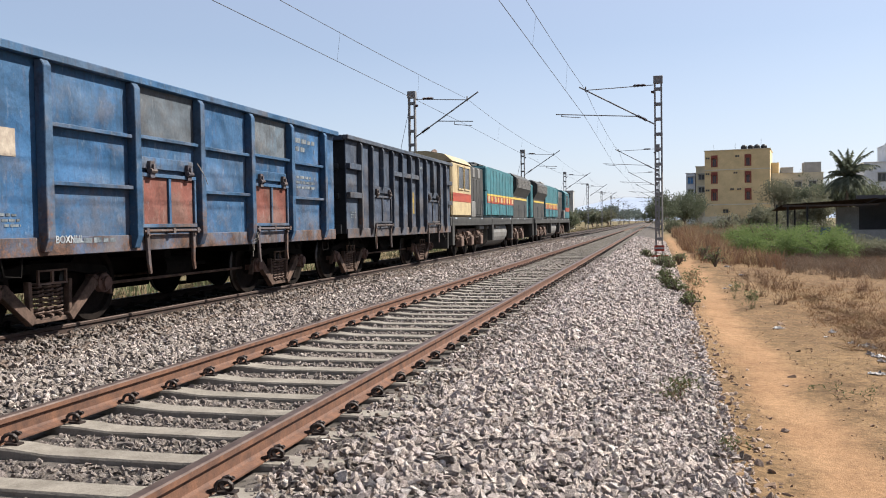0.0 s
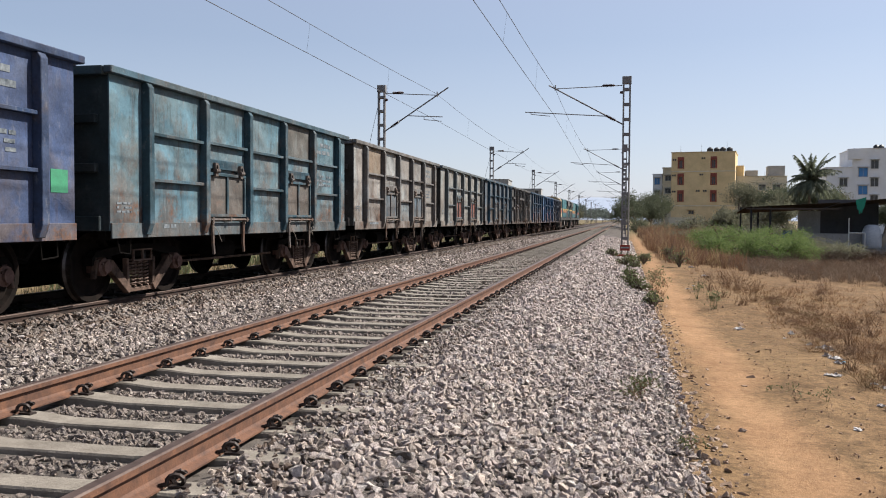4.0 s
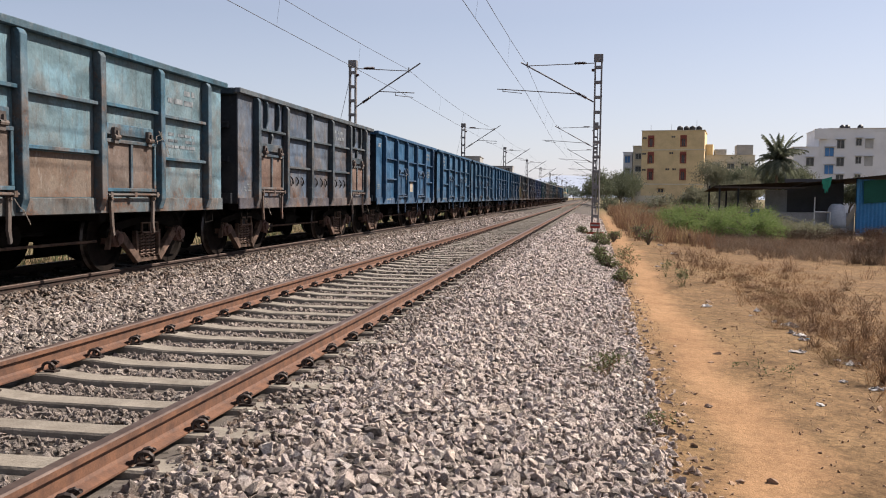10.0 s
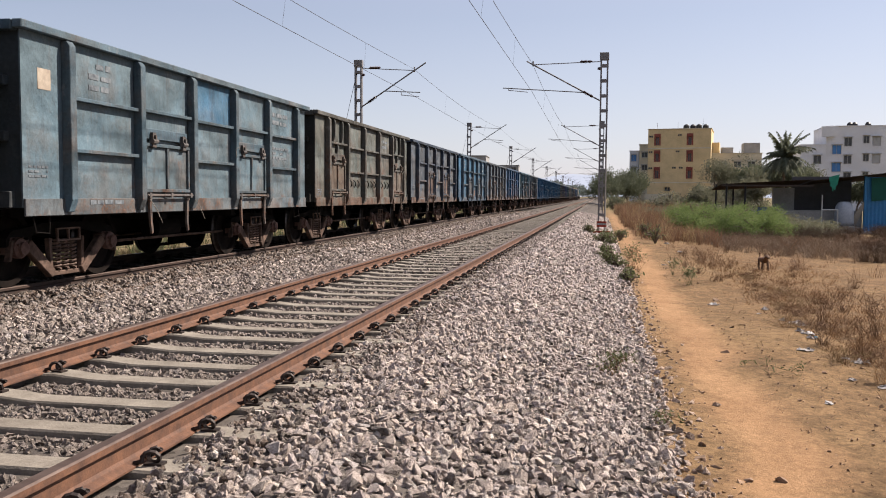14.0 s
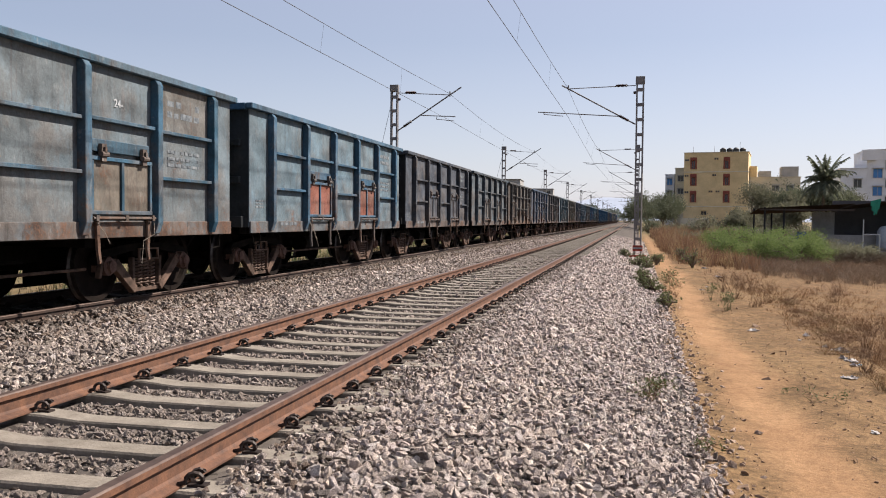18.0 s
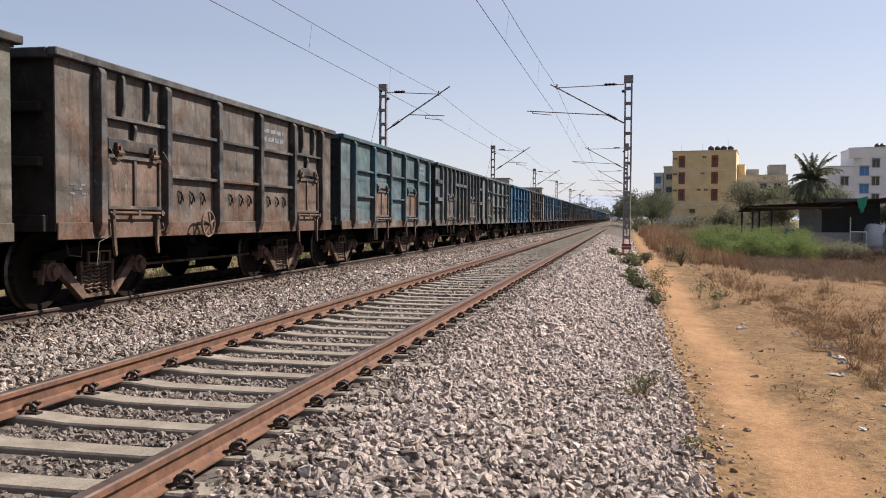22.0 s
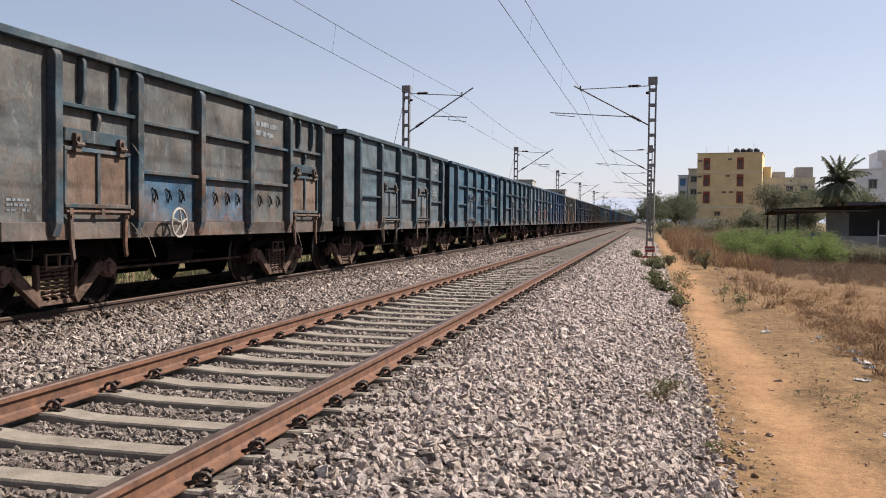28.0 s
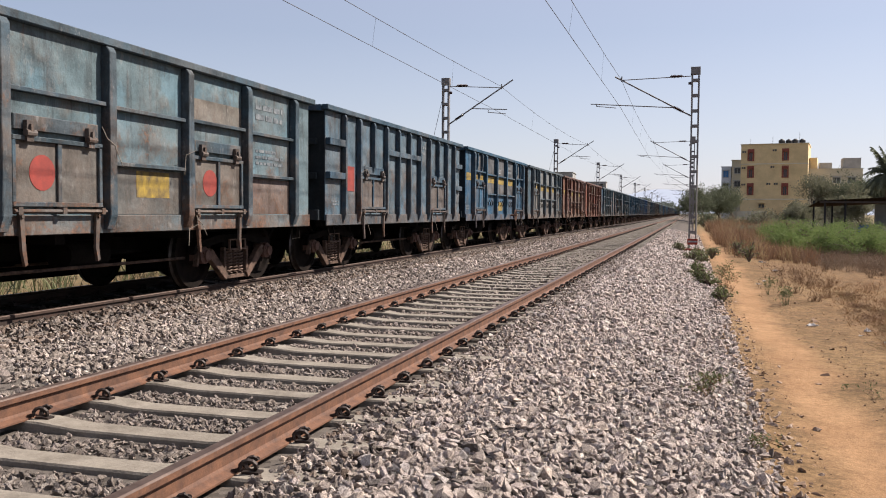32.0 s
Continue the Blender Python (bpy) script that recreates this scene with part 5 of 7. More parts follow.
PLATES += [(18, *BAY_A[2], 1.14, 1.70, TAN_P), (3, *BAY_A[0], 1.14, 1.70, (0.21, 0.115, 0.100)), (3, *BAY_A[2], 1.14, 1.70, (0.20, 0.185, 0.170)), (24, *BAY_A[2], 2.44, 3.09, (0.055, 0.165, 0.270)), (21, 4.70, 5.40, 1.20, 1.48, (0.29, 0.135, 0.075)),
           (54, *BAY_A[2], 1.14, 1.70, (0.17, 0.165, 0.155)), (54, *BAY_A[4], 1.14, 1.70, (0.19, 0.13, 0.115)), (54, *BAY_A[3], 2.46, 2.75, (0.20, 0.17, 0.14)), (48, 0.03, 0.72, 1.14, 3.09, (0.06, 0.14, 0.21)), (51, 0.03, 0.72, 1.14, 3.09, (0.07, 0.13, 0.175)),
           (51, 9.03, 9.72, 1.14, 3.09, (0.075, 0.140, 0.190)), (7, *BAY_A[2], 1.14, 1.70, (0.22, 0.25, 0.26)), (7, *BAY_A[0], 2.44, 3.09, (0.34, 0.255, 0.185)), (31, *BAY_A[4], 2.44, 3.09, (0.17, 0.165, 0.155)), (26, *BAY_A[2], 1.14, 1.70, (0.14, 0.10, 0.095)), (8, *BAY_A[3], 2.46, 3.09, (0.17, 0.16, 0.145)), (2, *BAY_A[1], 2.46, 3.09, (0.135, 0.150, 0.170)), (2, *BAY_A[3], 2.46, 3.09, (0.125, 0.155, 0.185)), (20, 2.70, 3.98, 2.02, 2.16, (0.34, 0.14, 0.07))]
for k, y0, y1, z0, z1, c in PLATES:
    o = part("side_plate", boxes((WX + 0.002, WX + 0.0042, y0 - HALF, y1 - HALF, z0, z1)), PAINT, WAGONS[k - 1])
    o.color = (*(0.575 * a for a in c), TRAIN[k - 1][4])
for y0 in (3.05, 6.35):
    bm = bmesh.new()
    tube(bm, (WX + 0.036, y0 - HALF + 0.05, 1.58), (WX + 0.040, y0 - HALF + 0.05, 1.58), 0.19, n=20)
    part("paint_patch", bm, REDP, WAGONS[53], "red painted disc")
for k, y, z, mt in [(47, 3.2, 1.12, WHEEL_P), (4, 5.6, 1.05, BOGIE), (37, 3.4, 1.1, SPRING), (50, 6.9, 1.15, RAIL_SIDE), (52, 6.8, 1.08, RAIL_SIDE), (35, 3.55, 1.1, SPRING)]:
    hand_wheel(k, y, z, mt)


# ---- locomotives ----
LOCO_L = 20.2
CREAM_P = simple("loco_cream", (0.47, 0.37, 0.21), (0.28, 0.21, 0.12), 2, 0.55)
TEAL_P = simple("loco_teal", (0.045, 0.165, 0.190), (0.025, 0.075, 0.085), 2, 0.55)
BAND_R = simple("loco_red", (0.34, 0.06, 0.03), (0.26, 0.05, 0.03), 2, 0.5)
BAND_Y = simple("loco_yellow", (0.52, 0.36, 0.06), (0.42, 0.29, 0.06), 2, 0.5)
SOOT = simple("loco_soot", (0.022, 0.021, 0.020), (0.05, 0.046, 0.042), 3, 0.7)
TANK_G = simple("loco_tank_grey", (0.20, 0.19, 0.18), (0.12, 0.11, 0.10), 3, 0.6)


def loco_bogie(root, y):
    b = holder("bogie", pose(0, y, 0), root)
    bm = bmesh.new()
    prism(bm, [(-2.5, 0.75), (-2.3, 1.0), (2.3, 1.0), (2.5, 0.75), (2.3, 0.62), (-2.3, 0.62)], "x", 0.98, 1.16)
    part("side_frame", bm, BOGIE, b)
    for yy in (-1.8, 0, 1.8):
        bm = bmesh.new()
        lathe(bm, [(0.10, 0.70), (0.52, 0.74), (0.56, 0.78), (0.56, 0.80), (0.52, 0.92), (0.40, 0.93), (0.16, 0.90), (0.14, 1.0)], 24)
        w = part("wheelset", bm, [WHEEL], b)
        w.matrix_parent_inverse = pose(0, yy, 0.52)
        part("axle_box", boxes((1.0, 1.26, yy - 0.2, yy + 0.2, 0.34, 0.72), bevel=0.03), SPRING, b)
        for s in (-0.42, 0.42):
            bm = bmesh.new()
            lathe(bm, [(0.06, 0.55)] + [(0.11 if i % 2 else 0.075, 0.58 + 0.05 * i) for i in range(7)] + [(0.06, 0.95)], 10, axis="z")
            part("spring", bm, BOGIE, b, at=pose(1.12, yy + s, 0))
    bm = bmesh.new()
    for yy in (-0.9, 0.9):
        tube(bm, (1.22, yy - 0.25, 0.8), (1.22, yy + 0.25, 0.8), 0.1, n=10)
        sweep(bm, [(1.2, yy - 0.6, 0.9), (1.24, yy - 0.3, 0.6), (1.22, yy, 0.45)], 0.03, 5)
    part("brake_cylinder", bm, SPRING, b)


def locomotive(y0, flip, cab_paint, label):
    """Hood diesel with its cab at -y before it is turned."""
    root = holder("diesel_locomotive")
    tagged(root, label, "locomotive", "locomotives of the goods train")
    L = LOCO_L / 2
    part("frame", boxes((-1.45, 1.45, -L, L, 1.12, 1.42), bevel=0.02), SOOT, root)
    for i in range(16):
        y = -L + 0.6 + i * 1.15
        if i % 2 == 0:
            part("step_mark", boxes((1.452, 1.462, y, y + 0.32, 1.36, 1.42)), LETTER, root)
    # cab
    cab = boxes((-1.46, 1.46, -L + 0.25, -L + 3.3, 1.45, 3.35))
    bmesh.ops.bevel(cab, geom=cab.edges[:], offset=0.06, segments=1, affect="EDGES")
    c = part("cab", cab, cab_paint, root)
    bm = bmesh.new()
    prism(bm, [(-1.48, 3.36), (1.48, 3.36), (1.2, 3.60), (0.6, 3.72), (-0.6, 3.72), (-1.2, 3.60)], "y", -L + 0.2, -L + 3.4)
    part("cab_roof", bm, cab_paint, root)
    for a, b in ((-L + 1.15, -L + 1.95), (-L + 2.15, -L + 2.95)):
        w = part("cab_window", boxes((1.462, 1.468, a, b, 2.45, 3.22)), GLASS_L, c)
        part("window_frame", boxes((1.462, 1.49, a - 0.05, a, 2.4, 3.27), (1.462, 1.49, b, b + 0.05, 2.4, 3.27), (1.462, 1.49, a, b, 3.22, 3.27), (1.462, 1.49, a, b, 2.4, 2.45)), cab_paint, w)
    for x in (-0.75, 0.75):
        part("cab_window", boxes((x - 0.5, x + 0.5, -L + 0.235, -L + 0.245, 2.5, 3.2)), GLASS_L, c)
    part("cab_band", boxes((1.463, 1.470, -L + 0.3, -L + 3.25, 1.98, 2.28)), BAND_R, c)
    part("cab_band", boxes((-1.4, 1.4, -L + 0.238, -L + 0.246, 1.98, 2.28)), BAND_R, c)
    # recess with black doors, then the long hood
    part("equipment_case", boxes((-1.20, 1.20, -L + 3.45, -L + 6.9, 1.45, 3.45), bevel=0.03), SOOT, root)
    for i in range(5):
        part("case_door", boxes((1.203, 1.225, -L + 3.56 + 0.66 * i, -L + 4.16 + 0.66 * i, 1.55, 2.95), bevel=0.006), SOOT, root)
    part("sand_box", boxes((0.9, 1.44, -L + 3.5, -L + 4.2, 1.44, 2.05), bevel=0.02), TANK_G, root)
    for y in (-L + 3.8, -L + 4.8, -L + 5.8):
        part("vent_hood", boxes((0.3, 1.23, y, y + 0.35, 3.0, 3.40), bevel=0.03), TANK_G, root)
    hood = boxes((-1.28, 1.28, -L + 6.95, L - 5.9, 1.45, 3.62))
    bmesh.ops.bevel(hood, geom=hood.edges[:], offset=0.09, segments=2, affect="EDGES")
    h = part("long_hood", hood, TEAL_P, root)
    n = 9
    y1, y2 = -L + 7.3, L - 6.05
    for i in range(n):
        a, b = y1 + (y2 - y1) * i / n + 0.03, y1 + (y2 - y1) * (i + 1) / n - 0.03
        d = part("hood_door", boxes((1.282, 1.300, a, b, 1.55, 3.48), bevel=0.006), TEAL_P, h)
        part("door_band", boxes((1.302, 1.306, a, b, 2.05, 2.36)), BAND_R, d)
        part("band_mark", boxes((1.307, 1.310, a + 0.15, b - 0.12 - 0.2 * (i % 2), 2.12, 2.34)), BAND_Y if i % 2 else CREAM_P, d)
        part("door_stripe", boxes((1.302, 1.306, a, b, 2.37, 2.45)), BAND_Y, d)
    # flared radiator section
    bm = bmesh.new()
    prism(bm, [(-1.22, 1.45), (1.22, 1.45), (1.22, 2.55), (1.45, 2.95), (1.45, 3.45), (1.15, 3.68), (-1.15, 3.68), (-1.45, 3.45), (-1.45, 2.95), (-1.22, 2.55)], "y", L - 5.88, L - 1.0)
    r = part("radiator_section", bm, SOOT, root)
    for i in range(9):
        z = 2.98 + 0.05 * i
        part("louvre", boxes((1.452, 1.475, L - 5.7, L - 1.2, z, z + 0.028)), TANK_G, r)
    part("radiator_band", boxes((1.223, 1.229, L - 5.8, L - 1.1, 2.38, 2.48)), BAND_Y, r)
    part("nose", boxes((-1.2, 1.2, L - 0.98, L - 0.25, 1.45, 3.4), bevel=0.06), TEAL_P, root)
    part("blower_housing", boxes((0.2, 1.34, -L + 6.97, -L + 7.25, 2.55, 3.58), bevel=0.05), TEAL_P, root)
    for y in (-L + 6.5, -L + 8.5, L - 6.0):
        part("roof_fan", boxes((-0.5, 0.5, y - 0.4, y + 0.4, 3.62, 3.80), bevel=0.05), SOOT, root)
    for y in (-L + 7.4, -L + 9.3, -L + 11.3):
        part("roof_rail", boxes((0.85, 0.93, y, y + 1.7, 3.64, 3.72)), SOOT, root)
    part("exhaust_stack", boxes((-0.35, 0.35, -L + 9.4, -L + 10.2, 3.6, 3.95), bevel=0.04), SOOT, root)
    for y in (-L + 5.6, -L + 7.4, -L + 9.2):
        part("air_pipe", boxes((1.15, 1.30, y, y + 0.9, 0.95, 1.10), bevel=0.03), TANK_G, root)
    bm = bmesh.new()
    tube(bm, (-1.0, -L + 2.2, 3.72), (-1.0, -L + 2.6, 3.80), 0.06, 0.1, 8)
    tube(bm, (0.5, -L + 1.2, 3.72), (0.5, -L + 1.6, 3.80), 0.06, 0.1, 8)
    part("horn", bm, SPRING, root)
    bm = bmesh.new()
    lathe(bm, [(0.5, -2.2), (0.62, -2.15), (0.62, 2.15), (0.5, 2.2)], 20)
    t = part("fuel_tank", bm, TANK_G, root)
    t.matrix_basis = Matrix.Translation((0.65, 0, 0.78)) @ pose(0, 0, 0, 0, 0, 90)
    part("tank_body", boxes((-1.2, 0.65, -2.2, 2.2, 0.2, 1.1)), SOOT, root)
    for y in (-L + 0.2, -2.6, 2.4, L - 0.5):
        part("step_panel", boxes((1.25, 1.47, y, y + 0.30, 0.45, 1.44), bevel=0.02), SOOT, root)
    for i in range(9):
        bm = bmesh.new()
        tube(bm, (1.43, -L + 3.7 + i * 1.9, 1.42), (1.43, -L + 3.7 + i * 1.9, 2.1), 0.016, n=5)
        part("handrail", bm, LETTER, root)
    for s in (-1, 1):
        part("end_plate", boxes((-1.35, 1.35, s * L - 0.06, s * L + 0.06, 0.35, 1.45), bevel=0.02), SOOT, root)
        part("coupler", boxes((-0.2, 0.2, min(s * L, s * (L + 0.4)), max(s * L, s * (L + 0.4)), 0.92, 1.22), bevel=0.03), BOGIE, root)
    loco_bogie(root, -5.6)
    loco_bogie(root, 5.6)
    m = pose(FAR_X, y0 + L, FAR_Z)
    root.matrix_basis = m
    if flip:
        root.scale = (1, -1, 1)
    return root


GLASS_L = simple("loco_window", (0.05, 0.055, 0.06), (0.10, 0.10, 0.11), 3, 0.25, spec=0.5)
LOCO_OFF = [BODY + 0.75, BODY + 0.75 + LOCO_L + 0.7]
LOCOS = [locomotive(run(0) - PITCH + LOCO_OFF[0], False, CREAM_P, "teal diesel locomotive with a cream cab and red-yellow bands"),
         locomotive(run(0) - PITCH + LOCO_OFF[1], True, TEAL_P, "leading teal diesel locomotive with a red and yellow waist band")]


# ---- distance, buildings ----
def plain(name, c, rough=0.85, spread_=0.75, scale=1.5, bump=0.15):
    return simple(name, c, tuple(a * spread_ for a in c), scale, rough, bump=bump, fine=14)


def hill_backdrop():
    k = Mat("glowing_hill_haze", 1.0, 0.0, 0.0)
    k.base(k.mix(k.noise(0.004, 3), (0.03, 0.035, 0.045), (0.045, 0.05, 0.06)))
    # haze before the hills is painted as a blue-grey glow of their surface
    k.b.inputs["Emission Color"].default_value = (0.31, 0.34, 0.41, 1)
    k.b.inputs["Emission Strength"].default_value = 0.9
    verts, faces = [], []
    n = 120
    for i in range(n + 1):
        u = i / n
        x = -2600 + 4200 * u
        h = 50 + 110 * max(0, noise.noise((u * 5.0, 0.3, 2.0))) + 10 * noise.noise((u * 30, 1, 1)) + 85 * math.exp(-((x + 200) / 280) ** 2)
        verts += [(x, 5200 - abs(x) * 0.1, -3), (x, 5200 - abs(x) * 0.1, h), (x, 3900, -3)]
    for i in range(n):
        a, b = 3 * i, 3 * i + 3
        faces += [(a, b, b + 1, a + 1), (a + 1, b + 1, b + 2, a + 2)]
    tagged(raw("backdrop", verts, faces, k.m), "low blue hills on the horizon with haze painted as a glow", "hills", kind="structure")


hill_backdrop()

GLASS_DARK = simple("dark_window_glass", (0.03, 0.03, 0.035), (0.06, 0.06, 0.065), 2, 0.25, spec=0.5)
GLASS_BLUE = simple("blue_window_film", (0.03, 0.16, 0.42), (0.04, 0.20, 0.48), 2, 0.35, spec=0.5)
FRAME_G = plain("window_frame_grey", (0.45, 0.45, 0.45))
RED_TRIM = plain("red_surround", (0.30, 0.085, 0.06))
YELLOW_W = plain("ochre_wall", (0.74, 0.56, 0.31), scale=0.5)
CREAM_W = plain("cream_wall", (0.70, 0.62, 0.46), scale=0.5)
WHITE_W = plain("white_wall", (0.74, 0.74, 0.76), scale=0.4, spread_=0.86)
GREY_W = plain("grey_plaster", (0.34, 0.33, 0.32), scale=0.8)
TANK_B = plain("black_tank_plastic", (0.02, 0.02, 0.022), 0.5)
ROD = plain("rusted_rod", (0.10, 0.07, 0.06))


def window(root, x0, x1, z0, z1, pane, trim, y=0.0, sill=True):
    w = part("window", boxes((x0, x1, y - 0.012, y - 0.004, z0, z1)), pane, root)
    t = 0.07
    f = boxes((x0 - t, x0, y - 0.09, y - 0.004, z0 - t, z1 + t), (x1, x1 + t, y - 0.09, y - 0.004, z0 - t, z1 + t), (x0, x1, y - 0.09, y - 0.004, z1, z1 + t), (x0, x1, y - 0.09, y - 0.004, z0 - t, z0),
              ((x0 + x1) / 2 - 0.03, (x0 + x1) / 2 + 0.03, y - 0.04, y - 0.014, z0, z1))
    part("window_frame", f, trim, w)
    if sill:
        part("sunshade", boxes((x0 - 0.2, x1 + 0.2, y - 0.45, y - 0.004, z1 + 0.12, z1 + 0.2)), trim, w)
    return w


def building(x, y, rz, label, w, d, z0, z1, wall, windows, parapet=0.7, bands=(), trim=None):
    """A flat-roofed block; x runs along its front from its left corner."""
    root = holder("building", pose(x, y, 0, 0, 0, rz))
    tagged(root, label, "building", "buildings beyond the field")
    part("wall", boxes((0, w, 0, d, z0, z1 - parapet)), wall, root)
    t = 0.15
    part("roof", boxes((0.16, w - 0.16, 0.16, d - 0.16, z1 - parapet + 0.004, z1 - parapet + 0.05)), GREY_W, root)
    part("parapet", boxes((0, w, 0, t, z1 - parapet + 0.002, z1), (0, w, d - t, d, z1 - parapet + 0.002, z1), (0, t, t + 0.002, d - t - 0.002, z1 - parapet + 0.002, z1), (w - t, w, t + 0.002, d - t - 0.002, z1 - parapet + 0.002, z1)), wall, root)
    part("coping", boxes((-0.12, w + 0.12, -0.12, d + 0.12, z1 + 0.002, z1 + 0.1)), trim or wall, root)
    for z in bands:
        part("floor_band", boxes((-0.06, w + 0.06, -0.06, d + 0.06, z, z + 0.18)), trim or wall, root)
    for b in windows:
        window(root, *b)
    return root


def roof_tank(root, x, y, z, r, h, mat):
    bm = bmesh.new()
    lathe(bm, [(r, z), (r * 1.04, z + h * 0.3), (r, z + h * 0.35), (r * 1.04, z + h * 0.65), (r, z + h * 0.82), (r * 0.5, z + h), (r * 0.3, z + h * 1.04)], 14, axis="z")
    o = part("water_tank", bm, mat, root)
    o.matrix_basis = pose(x, y, 0)


yb = building(8.45, 160, -9, "four-storey ochre yellow apartment block with red window surrounds", 10.9, 11, -1.2, 13.25, YELLOW_W,
              [(a + 0.24, a + 0.76, z, z + 1.35, GLASS_DARK, RED_TRIM) for a in (1.15, 6.8) for z in (10.45, 7.5, 4.5)] +
              [(a, a + 0.65, z, z + 0.32, GLASS_DARK, YELLOW_W, 0.0, False) for a, z in ((0.2, 11.8), (5.2, 12.0), (4.9, 9.1), (4.3, 6.2), (5.5, 6.2), (0.15, 9.0), (0.15, 6.1))] + [(3.1, 4.0, 2.2, 2.85, GLASS_DARK, YELLOW_W)],
              0.8, (3.6, 9.75), CREAM_W)
for a in (1.15, 6.8):
    for z in (10.35, 7.4, 4.4):
        for xx in (a - 0.06, a + 0.86):
            part("window_surround", boxes((xx, xx + 0.20, -0.06, -0.004, z, z + 2.1)), RED_TRIM, yb)
for i, xx in enumerate((6.5, 7.6, 8.7, 9.8)):
    roof_tank(yb, xx, 2.2 + 0.6 * (i % 2), 13.0, 0.52, 1.2, TANK_B)
for a in (1.15, 6.8):
    for z in (10.35, 7.4, 4.4):
        part("window_head", boxes((a + 0.145, a + 0.855, -0.05, -0.004, z + 1.55, z + 2.1)), RED_TRIM, yb)
part("stair_block", boxes((10.96, 12.2, 4, 9, -1.2, 11.0)), YELLOW_W, yb)
part("ground_annexe", boxes((-0.3, 4.5, -2.0, -0.01, -1.2, 1.6)), CREAM_W, yb, "low cream annexe wall")
for xx, h in ((1.2, 1.5), (4.9, 1.6), (9.3, 2.2)):
    bm = bmesh.new()
    tube(bm, (xx, 4, 13.2), (xx, 4, 13.2 + h), 0.03, n=4)
    part("roof_rod", bm, ROD, yb)

building(5.6, 171, -4, "pale three-storey house with blue-tinted windows beyond the trees", 1.7, 8, -1.2, 9.95, WHITE_W, [(0.35, 1.25, 8.0, 9.2, GLASS_BLUE, FRAME_G), (0.35, 1.25, 5.6, 6.8, GLASS_DARK, FRAME_G)], 0.5)
building(7.3, 168, -4, "cream house with dark square windows beside the ochre block", 2.6, 8, -1.2, 11.0, CREAM_W, [(0.5, 1.5, 8.6, 9.5, GLASS_DARK, FRAME_G), (0.5, 1.5, 6.2, 7.1, GLASS_DARK, FRAME_G)], 0.6, (8.0,))
cb = building(19.5, 162, -3, "low cream house with rooftop tanks", 8.9, 9, -1.2, 9.0, CREAM_W, [(a, a + 1.15, 6.6, 7.5, GLASS_DARK, FRAME_G) for a in (1.6, 4.2, 6.6)] + [(a, a + 1.15, 3.6, 4.5, GLASS_DARK, FRAME_G) for a in (1.6, 4.2)], 0.7, (8.0,))
part("roof_room", boxes((6.0, 8.8, 2.0, 6.0, 8.36, 11.0)), GREY_W, cb, "grey stair room on the roof")
part("roof_tank_block", boxes((2.2, 4.2, 2.0, 4.5, 8.36, 10.2)), GREY_W, cb)
wb = building(35.0, 162, -3, "white apartment block, lower wing", 4.2, 12, -1.2, 10.5, WHITE_W, [(2.2, 3.4, 7.2, 8.6, GLASS_DARK, FRAME_G), (0.1, 0.9, 4.4, 5.6, GLASS_DARK, FRAME_G), (2.1, 3.3, 4.2, 5.5, GLASS_DARK, FRAME_G)], 0.5)
wb2 = building(39.25, 162, -3, "white four-storey apartment block with blue and dark windows", 11.4, 12, -1.2, 13.75, WHITE_W,
               [(1.05, 2.45, z, z + 1.5, GLASS_BLUE, FRAME_G) for z in (8.9, 5.8)] + [(3.0, 4.15, z, z + 1.4, GLASS_DARK, FRAME_G) for z in (10.3, 7.2, 4.2)] +
               [(6.1, 6.95, z, z + 1.15, GLASS_DARK, FRAME_G) for z in (10.8, 7.65, 4.5)] + [(7.6, 8.8, z, z + 1.45, FRAME_G, FRAME_G) for z in (10.35, 7.3)], 0.6)
part("balcony_box", boxes((-0.9, 1.3, -0.8, -0.01, 11.9, 13.7)), WHITE_W, wb2)
for xx in (4.6, 5.4, 7.6):
    roof_tank(wb2, xx, 4, 13.2, 0.5, 1.5, TANK_B)
building(51.2, 166, -3, "white house with a pale blue upper wall", 9, 10, -1.2, 10.6, plain("pale_blue_wall", (0.42, 0.55, 0.66)), [(1.0, 2.2, 7.0, 8.3, GLASS_DARK, FRAME_G), (1.0, 2.2, 3.9, 5.2, GLASS_DARK, FRAME_G)], 0.6)
building(-23.0, 150, 3, "grey concrete building behind the goods train", 3.2, 8, -1.2, 8.1, GREY_W, [(0.4, 1.2, 5.6, 6.6, GLASS_DARK, FRAME_G), (1.9, 2.7, 5.6, 6.6, GLASS_DARK, FRAME_G)], 0.6)
building(-30, 250, 3, "flat-roofed grey building far behind the goods train", 6.6, 9, -1.2, 10.0, GREY_W, [(1, 2.2, 8.0, 9.4, GLASS_DARK, FRAME_G), (4.6, 5.8, 8.0, 9.4, GLASS_DARK, FRAME_G)], 0.6)

# ---- yard with sheds ----
TIN = simple("weathered_tin", (0.05, 0.042, 0.038), (0.09, 0.07, 0.06), 3, 1.0, spec=0.0)
BLUE_TIN = plain("blue_tin", (0.035, 0.20, 0.42), 0.5, 0.8)
NET = plain("green_shade_net", (0.015, 0.10, 0.075), 0.9)
TARP = plain("black_tarpaulin", (0.018, 0.018, 0.020), 0.6)
PIPE_W = plain("white_pipe", (0.6, 0.6, 0.58))


